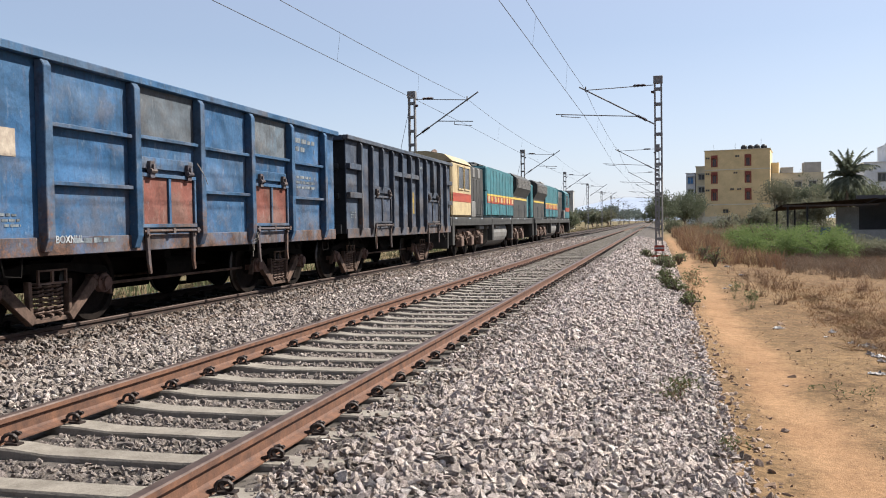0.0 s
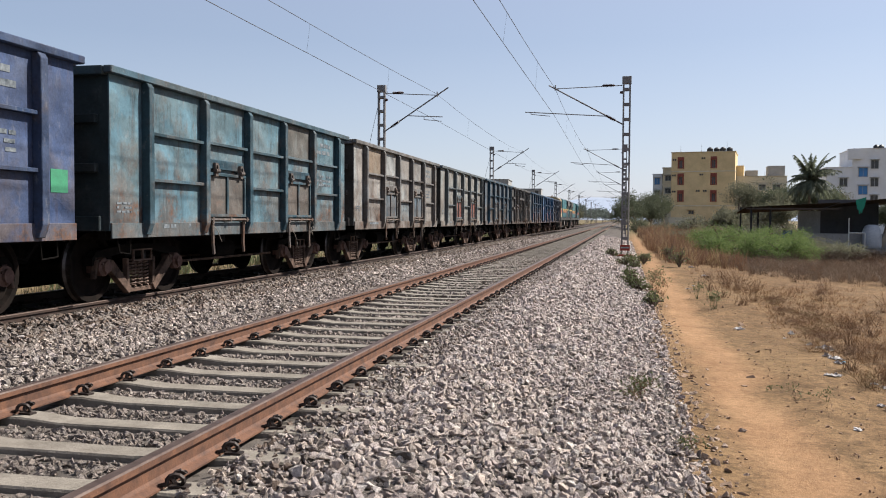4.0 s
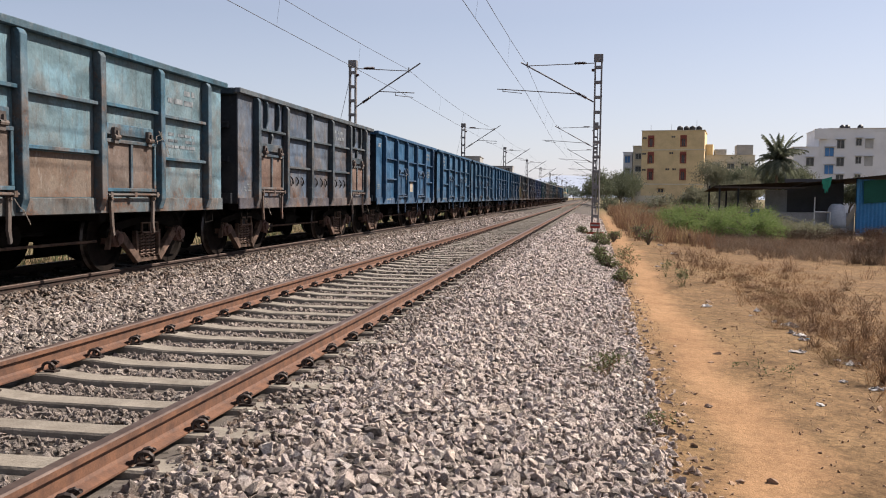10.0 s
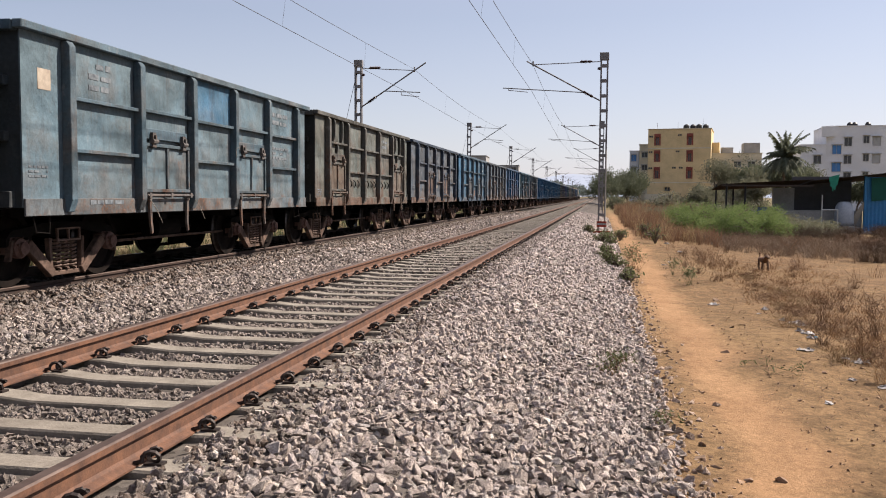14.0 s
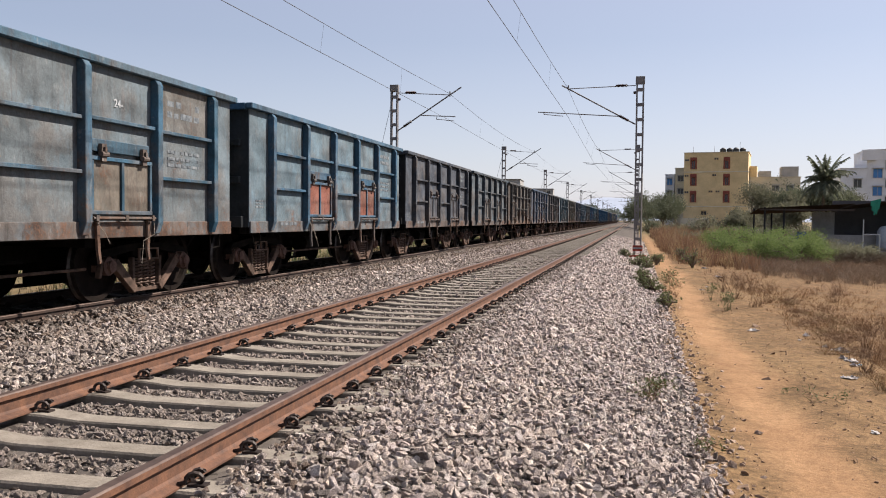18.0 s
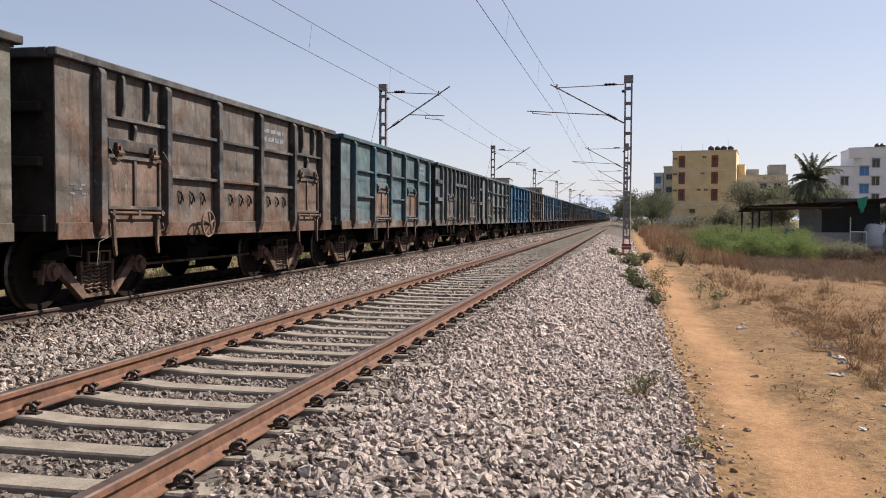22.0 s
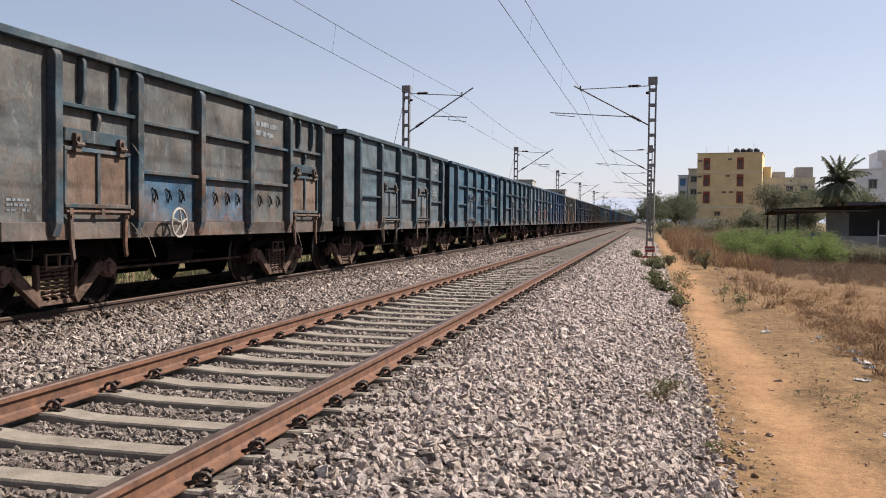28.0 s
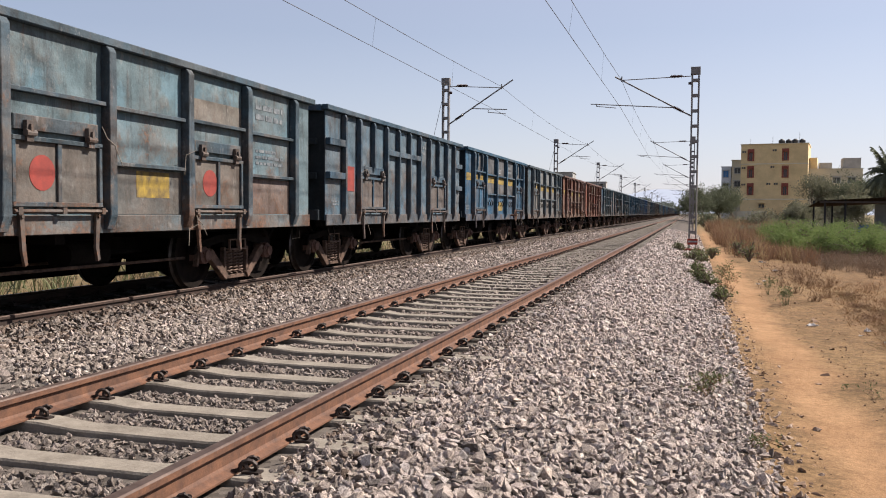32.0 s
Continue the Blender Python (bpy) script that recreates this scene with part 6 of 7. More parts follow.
def corrugated(x0, x1, y, z0, z1, thick=0.03, pitch=0.22, flat=False, slope=0.0, depth=4.0):
    """Ribbed sheet: a wall in the xz plane, or a roof that runs back by depth."""
    bm = bmesh.new()
    n = int((x1 - x0) / pitch * 2)
    prev = None
    for i in range(n + 1):
        x = x0 + (x1 - x0) * i / n
        o = thick if i % 2 else 0.0
        if flat:
            za = z0 + (z1 - z0) * i / n
            row = [bm.verts.new(p) for p in ((x, y, za + o), (x, y + depth, za + o + slope), (x, y + depth, za + o + slope - 0.012), (x, y, za + o - 0.012))]
        else:
            row = [bm.verts.new(p) for p in ((x, y - o, z0), (x, y - o, z1), (x, y - o + 0.012, z1), (x, y - o + 0.012, z0))]
        if prev:
            for j in range(4):
                bm.faces.new((prev[j], row[j], row[(j + 1) % 4], prev[(j + 1) % 4]))
        prev = row
    bmesh.ops.recalc_face_normals(bm, faces=bm.faces[:])
    return bm


def sheds():
    r = holder("open_shed", pose(0, 0, 0))
    tagged(r, "open shed with a dark corrugated tin roof on thin posts", "shed")
    part("roof", corrugated(7.3, 12.6, 54.5, 1.93, 2.22, flat=True, slope=-0.35, depth=5.5), TIN, r)
    part("fascia", boxes((7.3, 12.6, 54.44, 54.49, 1.80, 1.90)), TIN, r)
    for i, x in enumerate((7.65, 8.75)):
        for y in (54.8, 59.6):
            bm = bmesh.new()
            tube(bm, (x, y, -1.1), (x, y, 2.0), 0.06, n=8)
            part("post", bm, TARP, r)
    part("plaster_wall", boxes((11.0, 12.3, 58.2, 58.5, -1.1, 1.75)), GREY_W, r, "bare grey plastered wall")
    s = holder("tin_shed", pose(0, 0, 0))
    tagged(s, "blue corrugated tin shed draped with green shade net", "shed")
    part("roof", corrugated(12.65, 21.5, 55.2, 2.16, 3.15, flat=True, slope=-0.4, depth=6), TIN, s)
    part("front_wall", corrugated(16.0, 21.5, 56.0, -0.98, 2.42), BLUE_TIN, s, "blue ribbed tin front wall")
    part("corner_post", boxes((15.85, 15.99, 55.9, 56.1, -1.0, 2.45)), BLUE_TIN, s)
    bm = bmesh.new()
    pts = [(16.2, 2.34), (21.5, 2.75), (21.5, 0.95), (18.0, 1.12), (16.25, 0.95)]
    prism(bm, pts, "y", 55.86, 55.90)
    part("shade_net", bm, NET, s, "dark green shade net")
    part("back_wall", boxes((12.3, 15.9, 58.9, 59.0, -1.0, 2.5)), plain("dark_sheet", (0.075, 0.07, 0.072), 0.7), s, "dark grey plastic sheet back wall")
    part("plinth", boxes((12.4, 21.5, 56.06, 60.0, -1.3, -0.985)), GREY_W, s)
    bm = bmesh.new()
    for i in range(8):  # folds of a hanging net
        a = 13.62 + 0.07 * i
        lo = 2.28 - 0.75 * math.sin(0.35 + i * 0.33) * (0.8 + 0.2 * (i % 2))
        prism(bm, [(a, 2.40 + i * 0.02), (a + 0.085, 2.41 + i * 0.02), (a + 0.06 - i * 0.012, lo), (a - 0.01 - i * 0.012, lo + 0.05)], "y", 55.08 + 0.02 * (i % 2), 55.11 + 0.02 * (i % 2))
    part("net_scrap", bm, simple("bright_green_net", (0.03, 0.28, 0.19), (0.02, 0.20, 0.14), 5), s)
    w = part("compound_wall", boxes((9.2, 15.84, 56.2, 56.4, -1.25, 0.36), bevel=0.01), GREY_W)
    tagged(w, "low grey block wall of the yard", "wall")
    w = part("compound_wall", boxes((15.5, 24.0, 55.3, 55.45, -1.25, -0.86), bevel=0.01), GREY_W)
    tagged(w, "low grey plinth wall under the tin shed", "wall")
    bm = bmesh.new()
    lathe(bm, [(0.50, -0.55), (0.56, -0.3), (0.54, 0.2), (0.50, 0.6), (0.36, 0.85), (0.20, 0.92)], 20, axis="z")
    t = part("water_tank", bm, plain("pale_plastic", (0.42, 0.45, 0.50), 0.4), smooth=True)
    t.matrix_basis = pose(14.65, 55.6, 0)
    tagged(t, "pale grey plastic water tank standing on blocks by the shed", "water tank")
    b = part("block", boxes((14.1, 15.2, 55.15, 56.05, -1.15, -0.56), bevel=0.02), GREY_W)
    tagged(b, "concrete block base under the water tank", "block")
    bm = bmesh.new()
    for x in (13.2, 14.1):
        tube(bm, (x, 54.9, -1.1), (x, 54.9, 1.30 if x < 13.5 else 0.42), 0.035, n=6)
    tube(bm, (13.2, 54.9, 0.42), (14.1, 54.9, 0.42), 0.035, n=6)
    t = part("pipe_frame", bm, PIPE_W)
    tagged(t, "white pipe frame standing by the yard wall", "pipe frame")
    bm = bmesh.new()
    lathe(bm, [(0.28, -0.1), (0.30, 0.0), (0.28, 0.3), (0.30, 0.33), (0.28, 0.62), (0.1, 0.64)], 16, axis="z")
    t = part("drum", bm, plain("blue_drum", (0.03, 0.07, 0.2), 0.5), smooth=True)
    t.matrix_basis = pose(9.9, 55.7, -0.1)
    tagged(t, "dark blue plastic drum beside the yard wall", "drum")
    t = part("stack", boxes((9.4, 10.6, 55.3, 56.1, -1.2, -0.22), bevel=0.03), GREY_W)
    tagged(t, "grey stack of blocks under the drum", "stack")
    bm = bmesh.new()
    prism(bm, [(15.05, -0.35), (15.45, -0.45), (15.95, 0.75), (15.85, 0.95)], "y", 55.95, 56.02)
    prism(bm, [(14.85, -0.7), (15.3, -0.7), (15.3, -0.62), (14.85, -0.62)], "y", 55.8, 56.1)
    t = part("timber", bm, plain("pale_timber", (0.35, 0.30, 0.24)))
    tagged(t, "pale boards leaning against the tin shed", "timber")


sheds()


# ---- trees, shrubs, grass ----
def leaf_material(name, a, b):
    k = Mat(name, 0.7, 0.0, 0.25)
    g = k.node("ShaderNodeNewGeometry").outputs["Random Per Island"]
    c = k.mix(g, a, b)
    c = k.mix(0.3, c, k.ramp(k.noise(1.2, 3), (0.3, 0.5), (0.7, 1.0)), "MULTIPLY")
    k.base(c)
    tr = k.node("ShaderNodeBsdfTranslucent")  # thin blades let light through
    k.link(c, tr.inputs[0])
    ms = k.node("ShaderNodeMixShader")
    ms.inputs[0].default_value = 0.42
    k.link(k.b.outputs[0], ms.inputs[1])
    k.link(tr.outputs[0], ms.inputs[2])
    k.link(ms.outputs[0], k.t.nodes["Material Output"].inputs[0])
    return k.m


# distance haze is mixed into these three tree greens, most into LEAF_H
LEAF_D = leaf_material("dark_leaves", (0.065, 0.076, 0.045), (0.125, 0.135, 0.085))
LEAF_O = leaf_material("olive_leaves", (0.110, 0.112, 0.072), (0.185, 0.178, 0.120))
LEAF_H = leaf_material("haze_tinted_leaves", (0.10, 0.12, 0.105), (0.16, 0.18, 0.16))
LEAF_G = leaf_material("fresh_feathery_leaves", (0.080, 0.125, 0.034), (0.190, 0.240, 0.085))
LEAF_P = leaf_material("palm_leaves", (0.075, 0.088, 0.060), (0.155, 0.165, 0.112))
WEED = leaf_material("weed_leaves", (0.085, 0.105, 0.045), (0.17, 0.175, 0.09))
DRY = leaf_material("dry_grass", (0.105, 0.056, 0.034), (0.215, 0.128, 0.076))
STRAW = leaf_material("pale_straw", (0.22, 0.15, 0.075), (0.34, 0.25, 0.14))
TWIG = leaf_material("dry_twigs", (0.125, 0.068, 0.036), (0.25, 0.145, 0.075))
SCRUB = leaf_material("dead_stalks", (0.075, 0.050, 0.034), (0.15, 0.10, 0.066))
FAR_GRASS = leaf_material("olive_straw", (0.045, 0.038, 0.020), (0.095, 0.074, 0.038))
BARK = simple("bark", (0.10, 0.075, 0.055), (0.17, 0.13, 0.10), 6, 0.95, bump=0.5)


def leaves_mesh(name, centers, size, mat, parent, rnd, per=1, flat=0.6, loose=0.0):
    """Many small leaf blades round the centres."""
    verts, faces = [], []
    for c in centers:
        for _ in range(per):
            n = Vector((rnd.gauss(0, 1), rnd.gauss(0, 1), rnd.gauss(0, flat))).normalized()
            u = n.orthogonal().normalized()
            u.rotate(Matrix.Rotation(rnd.uniform(0, 6.28), 3, n))
            w = n.cross(u)
            s = size * rnd.uniform(0.6, 1.4)
            o = len(verts)
            c2 = Vector(c) + Vector((rnd.gauss(0, size), rnd.gauss(0, size), rnd.gauss(0, size))) * 0.6 + Vector((rnd.gauss(0, loose), rnd.gauss(0, loose), rnd.gauss(0, loose * 0.8)))
            verts += [c2 - u * s, c2 - w * s * 0.45 + n * s * 0.12, c2 + u * s, c2 + w * s * 0.45 + n * s * 0.12]
            faces.append((o, o + 1, o + 2, o + 3))
    return raw(name, verts, faces, mat, parent)


def limbs(bm, rnd, p, d, length, r, depth, tips):
    q = p + d * length
    tube(bm, p, q, r, r * 0.65, 6, cap=False)
    if depth == 0:
        tips.append(q)
        return
    for _ in range(rnd.choice((2, 3))):
        nd = (d + Vector((rnd.gauss(0, 0.55), rnd.gauss(0, 0.55), rnd.gauss(0.1, 0.35)))).normalized()
        limbs(bm, rnd, q, nd, length * rnd.uniform(0.6, 0.85), r * 0.62, depth - 1, tips)


def tree(x, y, h, spread_r, leaf, label, seed, size=0.16, per=14, name="tree"):
    rnd = random.Random(seed)
    z = height(x, y) - 0.05
    root = tagged(holder(name, pose(x, y, z)), label, name)
    bm = bmesh.new()
    tips = []
    limbs(bm, rnd, Vector((0, 0, 0)), Vector((rnd.gauss(0, 0.08), rnd.gauss(0, 0.08), 1)).normalized(), h * 0.28, h * 0.03 + 0.03, 4, tips)
    part("trunk", bm, BARK, root)
    sx = max(0.1, max(abs(t.x) for t in tips))
    zt = max(t.z for t in tips)
    cen = []
    for t in tips:
        c = Vector((t.x / sx * spread_r * 0.85, t.y / sx * spread_r * 0.85, h * (0.06 + 0.88 * (t.z / zt) ** 1.3)))
        for _ in range(5):
            cen.append(c + Vector((rnd.gauss(0, 1), rnd.gauss(0, 1), rnd.gauss(0, 0.8))) * spread_r * 0.26)
    leaves_mesh("crown", cen, size, leaf, root, rnd, per, 0.6, spread_r * 0.13)
    return root


def bush(x, y, r, h, leaf, label, seed, count=1400, size=0.07, name="bush"):
    rnd = random.Random(seed)
    z = height(x, y)
    root = tagged(holder(name, pose(x, y, z)), label, "bush")
    bm = bmesh.new()
    cen = []
    for i in range(16):
        a = rnd.uniform(0, 6.28)
        k = rnd.uniform(0.35, 1.0)
        p = Vector((math.cos(a) * r * k, math.sin(a) * r * k, h * (1.05 - 0.65 * k * k) * rnd.uniform(0.65, 1.1)))
        mid = p * 0.5 + Vector((0, 0, h * 0.22))
        sweep(bm, [(0, 0, 0), mid, p], 0.018 + 0.006 * h, 5)
        for j in range(count // 16):
            u = rnd.random() ** 0.6
            q = (mid * (1 - u) + p * u) if u > 0.3 else mid * (u / 0.3)
            cen.append(q + Vector((rnd.gauss(0, 1), rnd.gauss(0, 1), rnd.gauss(0, 0.7))) * r * 0.17)
    tagged(part("stem_mass", bm, BARK, root), kind="stuff")
    leaves_mesh("foliage", [c for c in cen if c.z > 0.02], size, leaf, root, rnd)
    return root


def twig_shrub(x, y, r, h, seed, mat=None, n=26, label="dry leafless brown shrub on the bare earth", leaf=None, thick=0.006):
    rnd = random.Random(seed)
    root = tagged(holder("dry_shrub", pose(x, y, height(x, y) - 0.02)), label, "shrub", "dry shrubs of the field")
    verts, faces = [], []

    def rod(a, b, w):
        d = (b - a).normalized()
        u = d.orthogonal().normalized() * w
        v = d.cross(u.normalized()) * w
        o = len(verts)
        verts.extend([a + u, a - u * 0.5 + v * 0.87, a - u * 0.5 - v * 0.87, b])
        faces.extend([(o, o + 1, o + 3), (o + 1, o + 2, o + 3), (o + 2, o, o + 3)])

    tips = []
    for _ in range(n):
        a = rnd.uniform(0, 6.28)
        lean = rnd.uniform(0.1, 1.0)
        base = Vector((rnd.gauss(0, r * 0.12), rnd.gauss(0, r * 0.12), 0))
        top = Vector((math.cos(a) * r * lean, math.sin(a) * r * lean, h * rnd.uniform(0.55, 1.0)))
        mid = base.lerp(top, 0.5) + Vector((rnd.gauss(0, 0.06), rnd.gauss(0, 0.06), h * 0.08))
        rod(base, mid + (mid - base) * 0.05, thick)
        rod(mid, top, thick * 0.75)
        for _ in range(5):
            u = rnd.uniform(0.1, 1)
            s = mid.lerp(top, u)
            e = s + Vector((rnd.gauss(0, 1), rnd.gauss(0, 1), rnd.gauss(0.5, 0.6))) * h * 0.16
            rod(s, e, thick * 0.55)
            tips.append(e)
    tagged(raw("twig_mass", verts, faces, mat or TWIG, root), kind="stuff")
    if leaf:
        leaves_mesh("foliage", tips, 0.010 + 0.02 * h, leaf, root, rnd, 2)
    return root


def grass(name, spots, mat, label, seed, blades=14, lean=0.35, width=0.012):
    """Tufts at spots of (x, y, height, radius), joined."""
    rnd = random.Random(seed)
    verts, faces = [], []
    for x, y, h, r in spots:
        z = height(x, y) - 0.02
        for _ in range(blades):
            a, k = rnd.uniform(0, 6.28), rnd.random() * r
            px, py = x + math.cos(a) * k, y + math.sin(a) * k
            hh = h * rnd.uniform(0.5, 1.1)
            dx, dy = rnd.gauss(0, lean) * hh, rnd.gauss(0, lean) * hh
            b = rnd.uniform(0, 3.14)
            wx, wy = math.cos(b) * width * (0.6 + h), math.sin(b) * width * (0.6 + h)
            o = len(verts)
            verts += [(px - wx, py - wy, z), (px + wx, py + wy, z), (px + dx * 0.45 + wx * 0.6, py + dy * 0.45 + wy * 0.6, z + hh * 0.6), (px + dx * 0.45 - wx * 0.6, py + dy * 0.45 - wy * 0.6, z + hh * 0.6), (px + dx, py + dy, z + hh)]
            faces += [(o, o + 1, o + 2, o + 3), (o + 3, o + 2, o + 4)]
    return tagged(raw(name, verts, faces, mat), label, "grass", kind="stuff")


def palm(x, y, h, seed=5):
    rnd = random.Random(seed)
    root = tagged(holder("palm_tree", pose(x, y, height(x, y))), "tall palm with a shaggy crown of drooping fronds", "palm tree")
    bm = bmesh.new()
    pts = [(0.05 * math.sin(i), 0.04 * i, h * i / 8) for i in range(9)]
    for i in range(8):
        tube(bm, pts[i], pts[i + 1], 0.24 - 0.012 * i, 0.20 - 0.012 * i, 10, cap=False)
    part("trunk", bm, BARK, root)
    top = Vector(pts[-1])
    for i in range(58):
        a = i * 2.4 + rnd.gauss(0, 0.2)
        up = rnd.uniform(-0.40, 1.50)
        ln = rnd.uniform(2.5, 4.1)
        verts, faces = [], []
        p, d = top.copy(), Vector((math.cos(a) * math.cos(up), math.sin(a) * math.cos(up), math.sin(up)))
        n = 20
        for j in range(n):
            q = p + d * ln / n
            side_v = d.cross(Vector((0, 0, 1))).normalized()
            w = 0.66 * math.sin(math.pi * min(1, (j + 1.5) / (n + 1)) ** 0.8) + 0.05
            for s in (-1, 1):
                o = len(verts)
                tip = p + side_v * s * w * rnd.uniform(0.7, 1.1) + d * 0.34 + Vector((0, 0, -0.45 * w - rnd.uniform(0, 0.30)))
                verts += [p, p + d * 0.26, tip]
                faces.append((o, o + 1, o + 2) if s > 0 else (o, o + 2, o + 1))
            o = len(verts)
            verts += [p + side_v * 0.03, q + side_v * 0.02, q - side_v * 0.02, p - side_v * 0.03]
            faces.append((o, o + 1, o + 2, o + 3))
            p = q
            d = (d + Vector((0, 0, -0.050 - 0.022 * (i % 3)))).normalized()
        raw("frond", verts, faces, LEAF_P, root)


palm(22.0, 110, 7.0)


def plant_place():
    rnd = random.Random(21)
    # trees round the buildings
    for i, (x, y, h, r, lf) in enumerate([
            (2.0, 135, 5.2, 2.4, LEAF_D), (4.4, 140, 6.0, 2.6, LEAF_D), (6.6, 142, 5.0, 2.2, LEAF_D), (0.8, 150, 4.6, 2.2, LEAF_D), (15.0, 122, 6.8, 2.6, LEAF_O), (17.2, 126, 5.6, 2.4, LEAF_O), (19.0, 118, 5.4, 2.2, LEAF_O),
            (21.6, 122, 6.2, 3.0, LEAF_D), (24.2, 120, 6.6, 2.8, LEAF_D), (27.0, 124, 5.8, 2.6, LEAF_D), (29.5, 128, 6.0, 2.4, LEAF_O), (17.5, 100, 3.6, 1.8, LEAF_O), (13.2, 112, 3.0, 1.8, LEAF_O), (33.0, 120, 4.6, 2.2, LEAF_D)]):
        tree(x, y, h, r, lf, "leafy roadside tree in dusty foliage by the houses", 100 + i, 0.11, 46)
    for i in range(26):
        bush(1.5 + 33 * (i + rnd.random()) / 26, rnd.uniform(92, 126), rnd.uniform(1.3, 2.2), rnd.uniform(1.2, 2.6), LEAF_O if i % 3 else LEAF_D, "dusty scrub bush before the houses", 700 + i, 900, 0.10)
    # far tree belt along the line and on both sides
    for i in range(26):
        y = rnd.uniform(260, 620)
        x = rnd.uniform(5, 60) if i % 2 else -rnd.uniform(24, 110)
        tree(x, y, rnd.uniform(5, 9), rnd.uniform(3, 4.5), LEAF_D if i % 3 else LEAF_O, "distant dusty tree along the railway", 200 + i, 0.42, 4)
    for i in range(22):
        tree(rnd.uniform(-60, -9) if i % 4 else rnd.uniform(4, 16), rnd.uniform(420, 700), rnd.uniform(6, 11), rnd.uniform(3.5, 5.5), LEAF_H, "far tree along the line, its grey-green leaves tinted to paint haze", 600 + i, 0.6, 4)
    for i in range(10):
        y = rnd.uniform(60, 230)
        tree(-rnd.uniform(22, 60), y, rnd.uniform(2.5, 4.5), 2.2, LEAF_O, "low tree beyond the far track", 260 + i, 0.25, 5)
    for i in range(16):
        tree(rnd.uniform(-34, -12.5), rnd.uniform(170, 330), rnd.uniform(3.5, 5.5), 2.6, LEAF_D if i % 2 else LEAF_O, "leafy tree in haze-tinted green beyond the far track", 740 + i, 0.22, 12)
    # green feathery thicket
    for i, (x, y, r, h) in enumerate([(5.4, 50, 1.6, 1.45), (6.8, 47.5, 1.8, 1.65), (8.1, 48.5, 1.7, 1.55), (9.3, 51, 1.4, 1.45), (5.8, 42.6, 1.3, 1.15), (7.2, 42, 1.4, 1.15), (4.9, 55, 1.4, 1.35), (8.5, 43.5, 1.2, 1.0), (7.6, 52.0, 1.6, 1.6), (4.5, 45.5, 1.0, 0.95)]):
        bush(x, y, r, h, LEAF_G, "feathery bright green thorn bush spreading over the field", 300 + i, 5200, 0.042)
    for i, (x, y, r, h) in enumerate([(9.8, 45.5, 1.2, 0.85), (10.9, 47.5, 1.3, 0.85), (11.9, 49.5, 1.2, 0.8), (9.0, 66, 1.6, 1.5), (3.2, 62, 1.0, 1.2), (4.6, 48.5, 0.9, 0.8), (10.4, 52.0, 1.3, 1.15), (5.0, 66, 1.5, 1.3), (7.0, 70, 1.6, 1.4), (11.0, 68, 1.6, 1.5)]):
        bush(x, y, r, h, LEAF_O, "grey-green dusty bush among dry stalks", 330 + i, 2600, 0.045)
    for i, (x, y, r, h) in enumerate([(8.6, 39.5, 1.0, 0.9), (9.6, 40, 0.9, 0.85), (7.4, 40.5, 0.8, 0.6), (10.6, 42, 1.0, 0.8), (11.8, 44, 1.0, 0.8), (6.3, 40.5, 0.7, 0.5), (12.8, 46, 1.1, 0.8)]):
        twig_shrub(x, y, r, h, 350 + i, SCRUB, 70, "dense dark-brown dry thorn shrub", thick=0.010)
    # weeds along the ballast foot
    for i, (x, y, r, h) in enumerate([(0.65, 17.6, 0.24, 0.30), (0.45, 21.0, 0.26, 0.34), (0.30, 21.8, 0.26, 0.38), (0.2, 23.2, 0.25, 0.40), (0.10, 30.3, 0.34, 0.42), (0.42, 30.0, 0.26, 0.34), (0.3, 32.8, 0.30, 0.40), (0.85, 34.6, 0.38, 0.42), (-0.35, 34.8, 0.30, 0.36), (1.05, 37.6, 0.35, 0.4), (2.1, 33, 0.4, 0.75), (1.9, 37, 0.38, 0.7)]):
        bush(x, y, r, h, WEED, "small green weed at the foot of the ballast", 400 + i, 260, 0.035, "weed")
    for i, (x, y, h) in enumerate([(0.20, 8.2, 0.22), (0.27, 8.5, 0.20), (0.14, 7.9, 0.16), (0.86, 21.3, 0.62), (0.95, 20.6, 0.5), (0.78, 21.9, 0.55), (1.0, 24.0, 0.5), (0.55, 6.6, 0.12)]):
        twig_shrub(x, y, 0.16, h, 430 + i, TWIG, 10, "spindly half-dry weed with sparse leaves", WEED, 0.005)
    for i, (x, y, h) in enumerate([(1.59, 9.4, 0.07), (1.74, 8.98, 0.17), (2.0, 8.87, 0.19), (1.70, 20.1, 0.40), (1.83, 18.0, 0.42), (1.92, 18.4, 0.35)]):
        twig_shrub(x, y, 0.05 if h < 0.3 else 0.12, h, 450 + i, WEED, 3 if h < 0.3 else 12, "tiny green seedling on bare earth", WEED, 0.004)
    # dry shrubs of the open field
    for i in range(30):  # low tangled creepers in a band beside the path
        y = 8.6 + 12.5 * (i + rnd.random()) / 30
        x = 3.05 + rnd.gauss(0, 0.22) + 0.015 * (y - 9) + (0.5 if i % 5 == 0 else 0)
        twig_shrub(x, y, rnd.uniform(0.30, 0.55), rnd.uniform(0.08, 0.22), 470 + i, (DRY, TWIG, STRAW)[i % 3], 46, "low tangled brown creeper dried on the earth", thick=0.003)
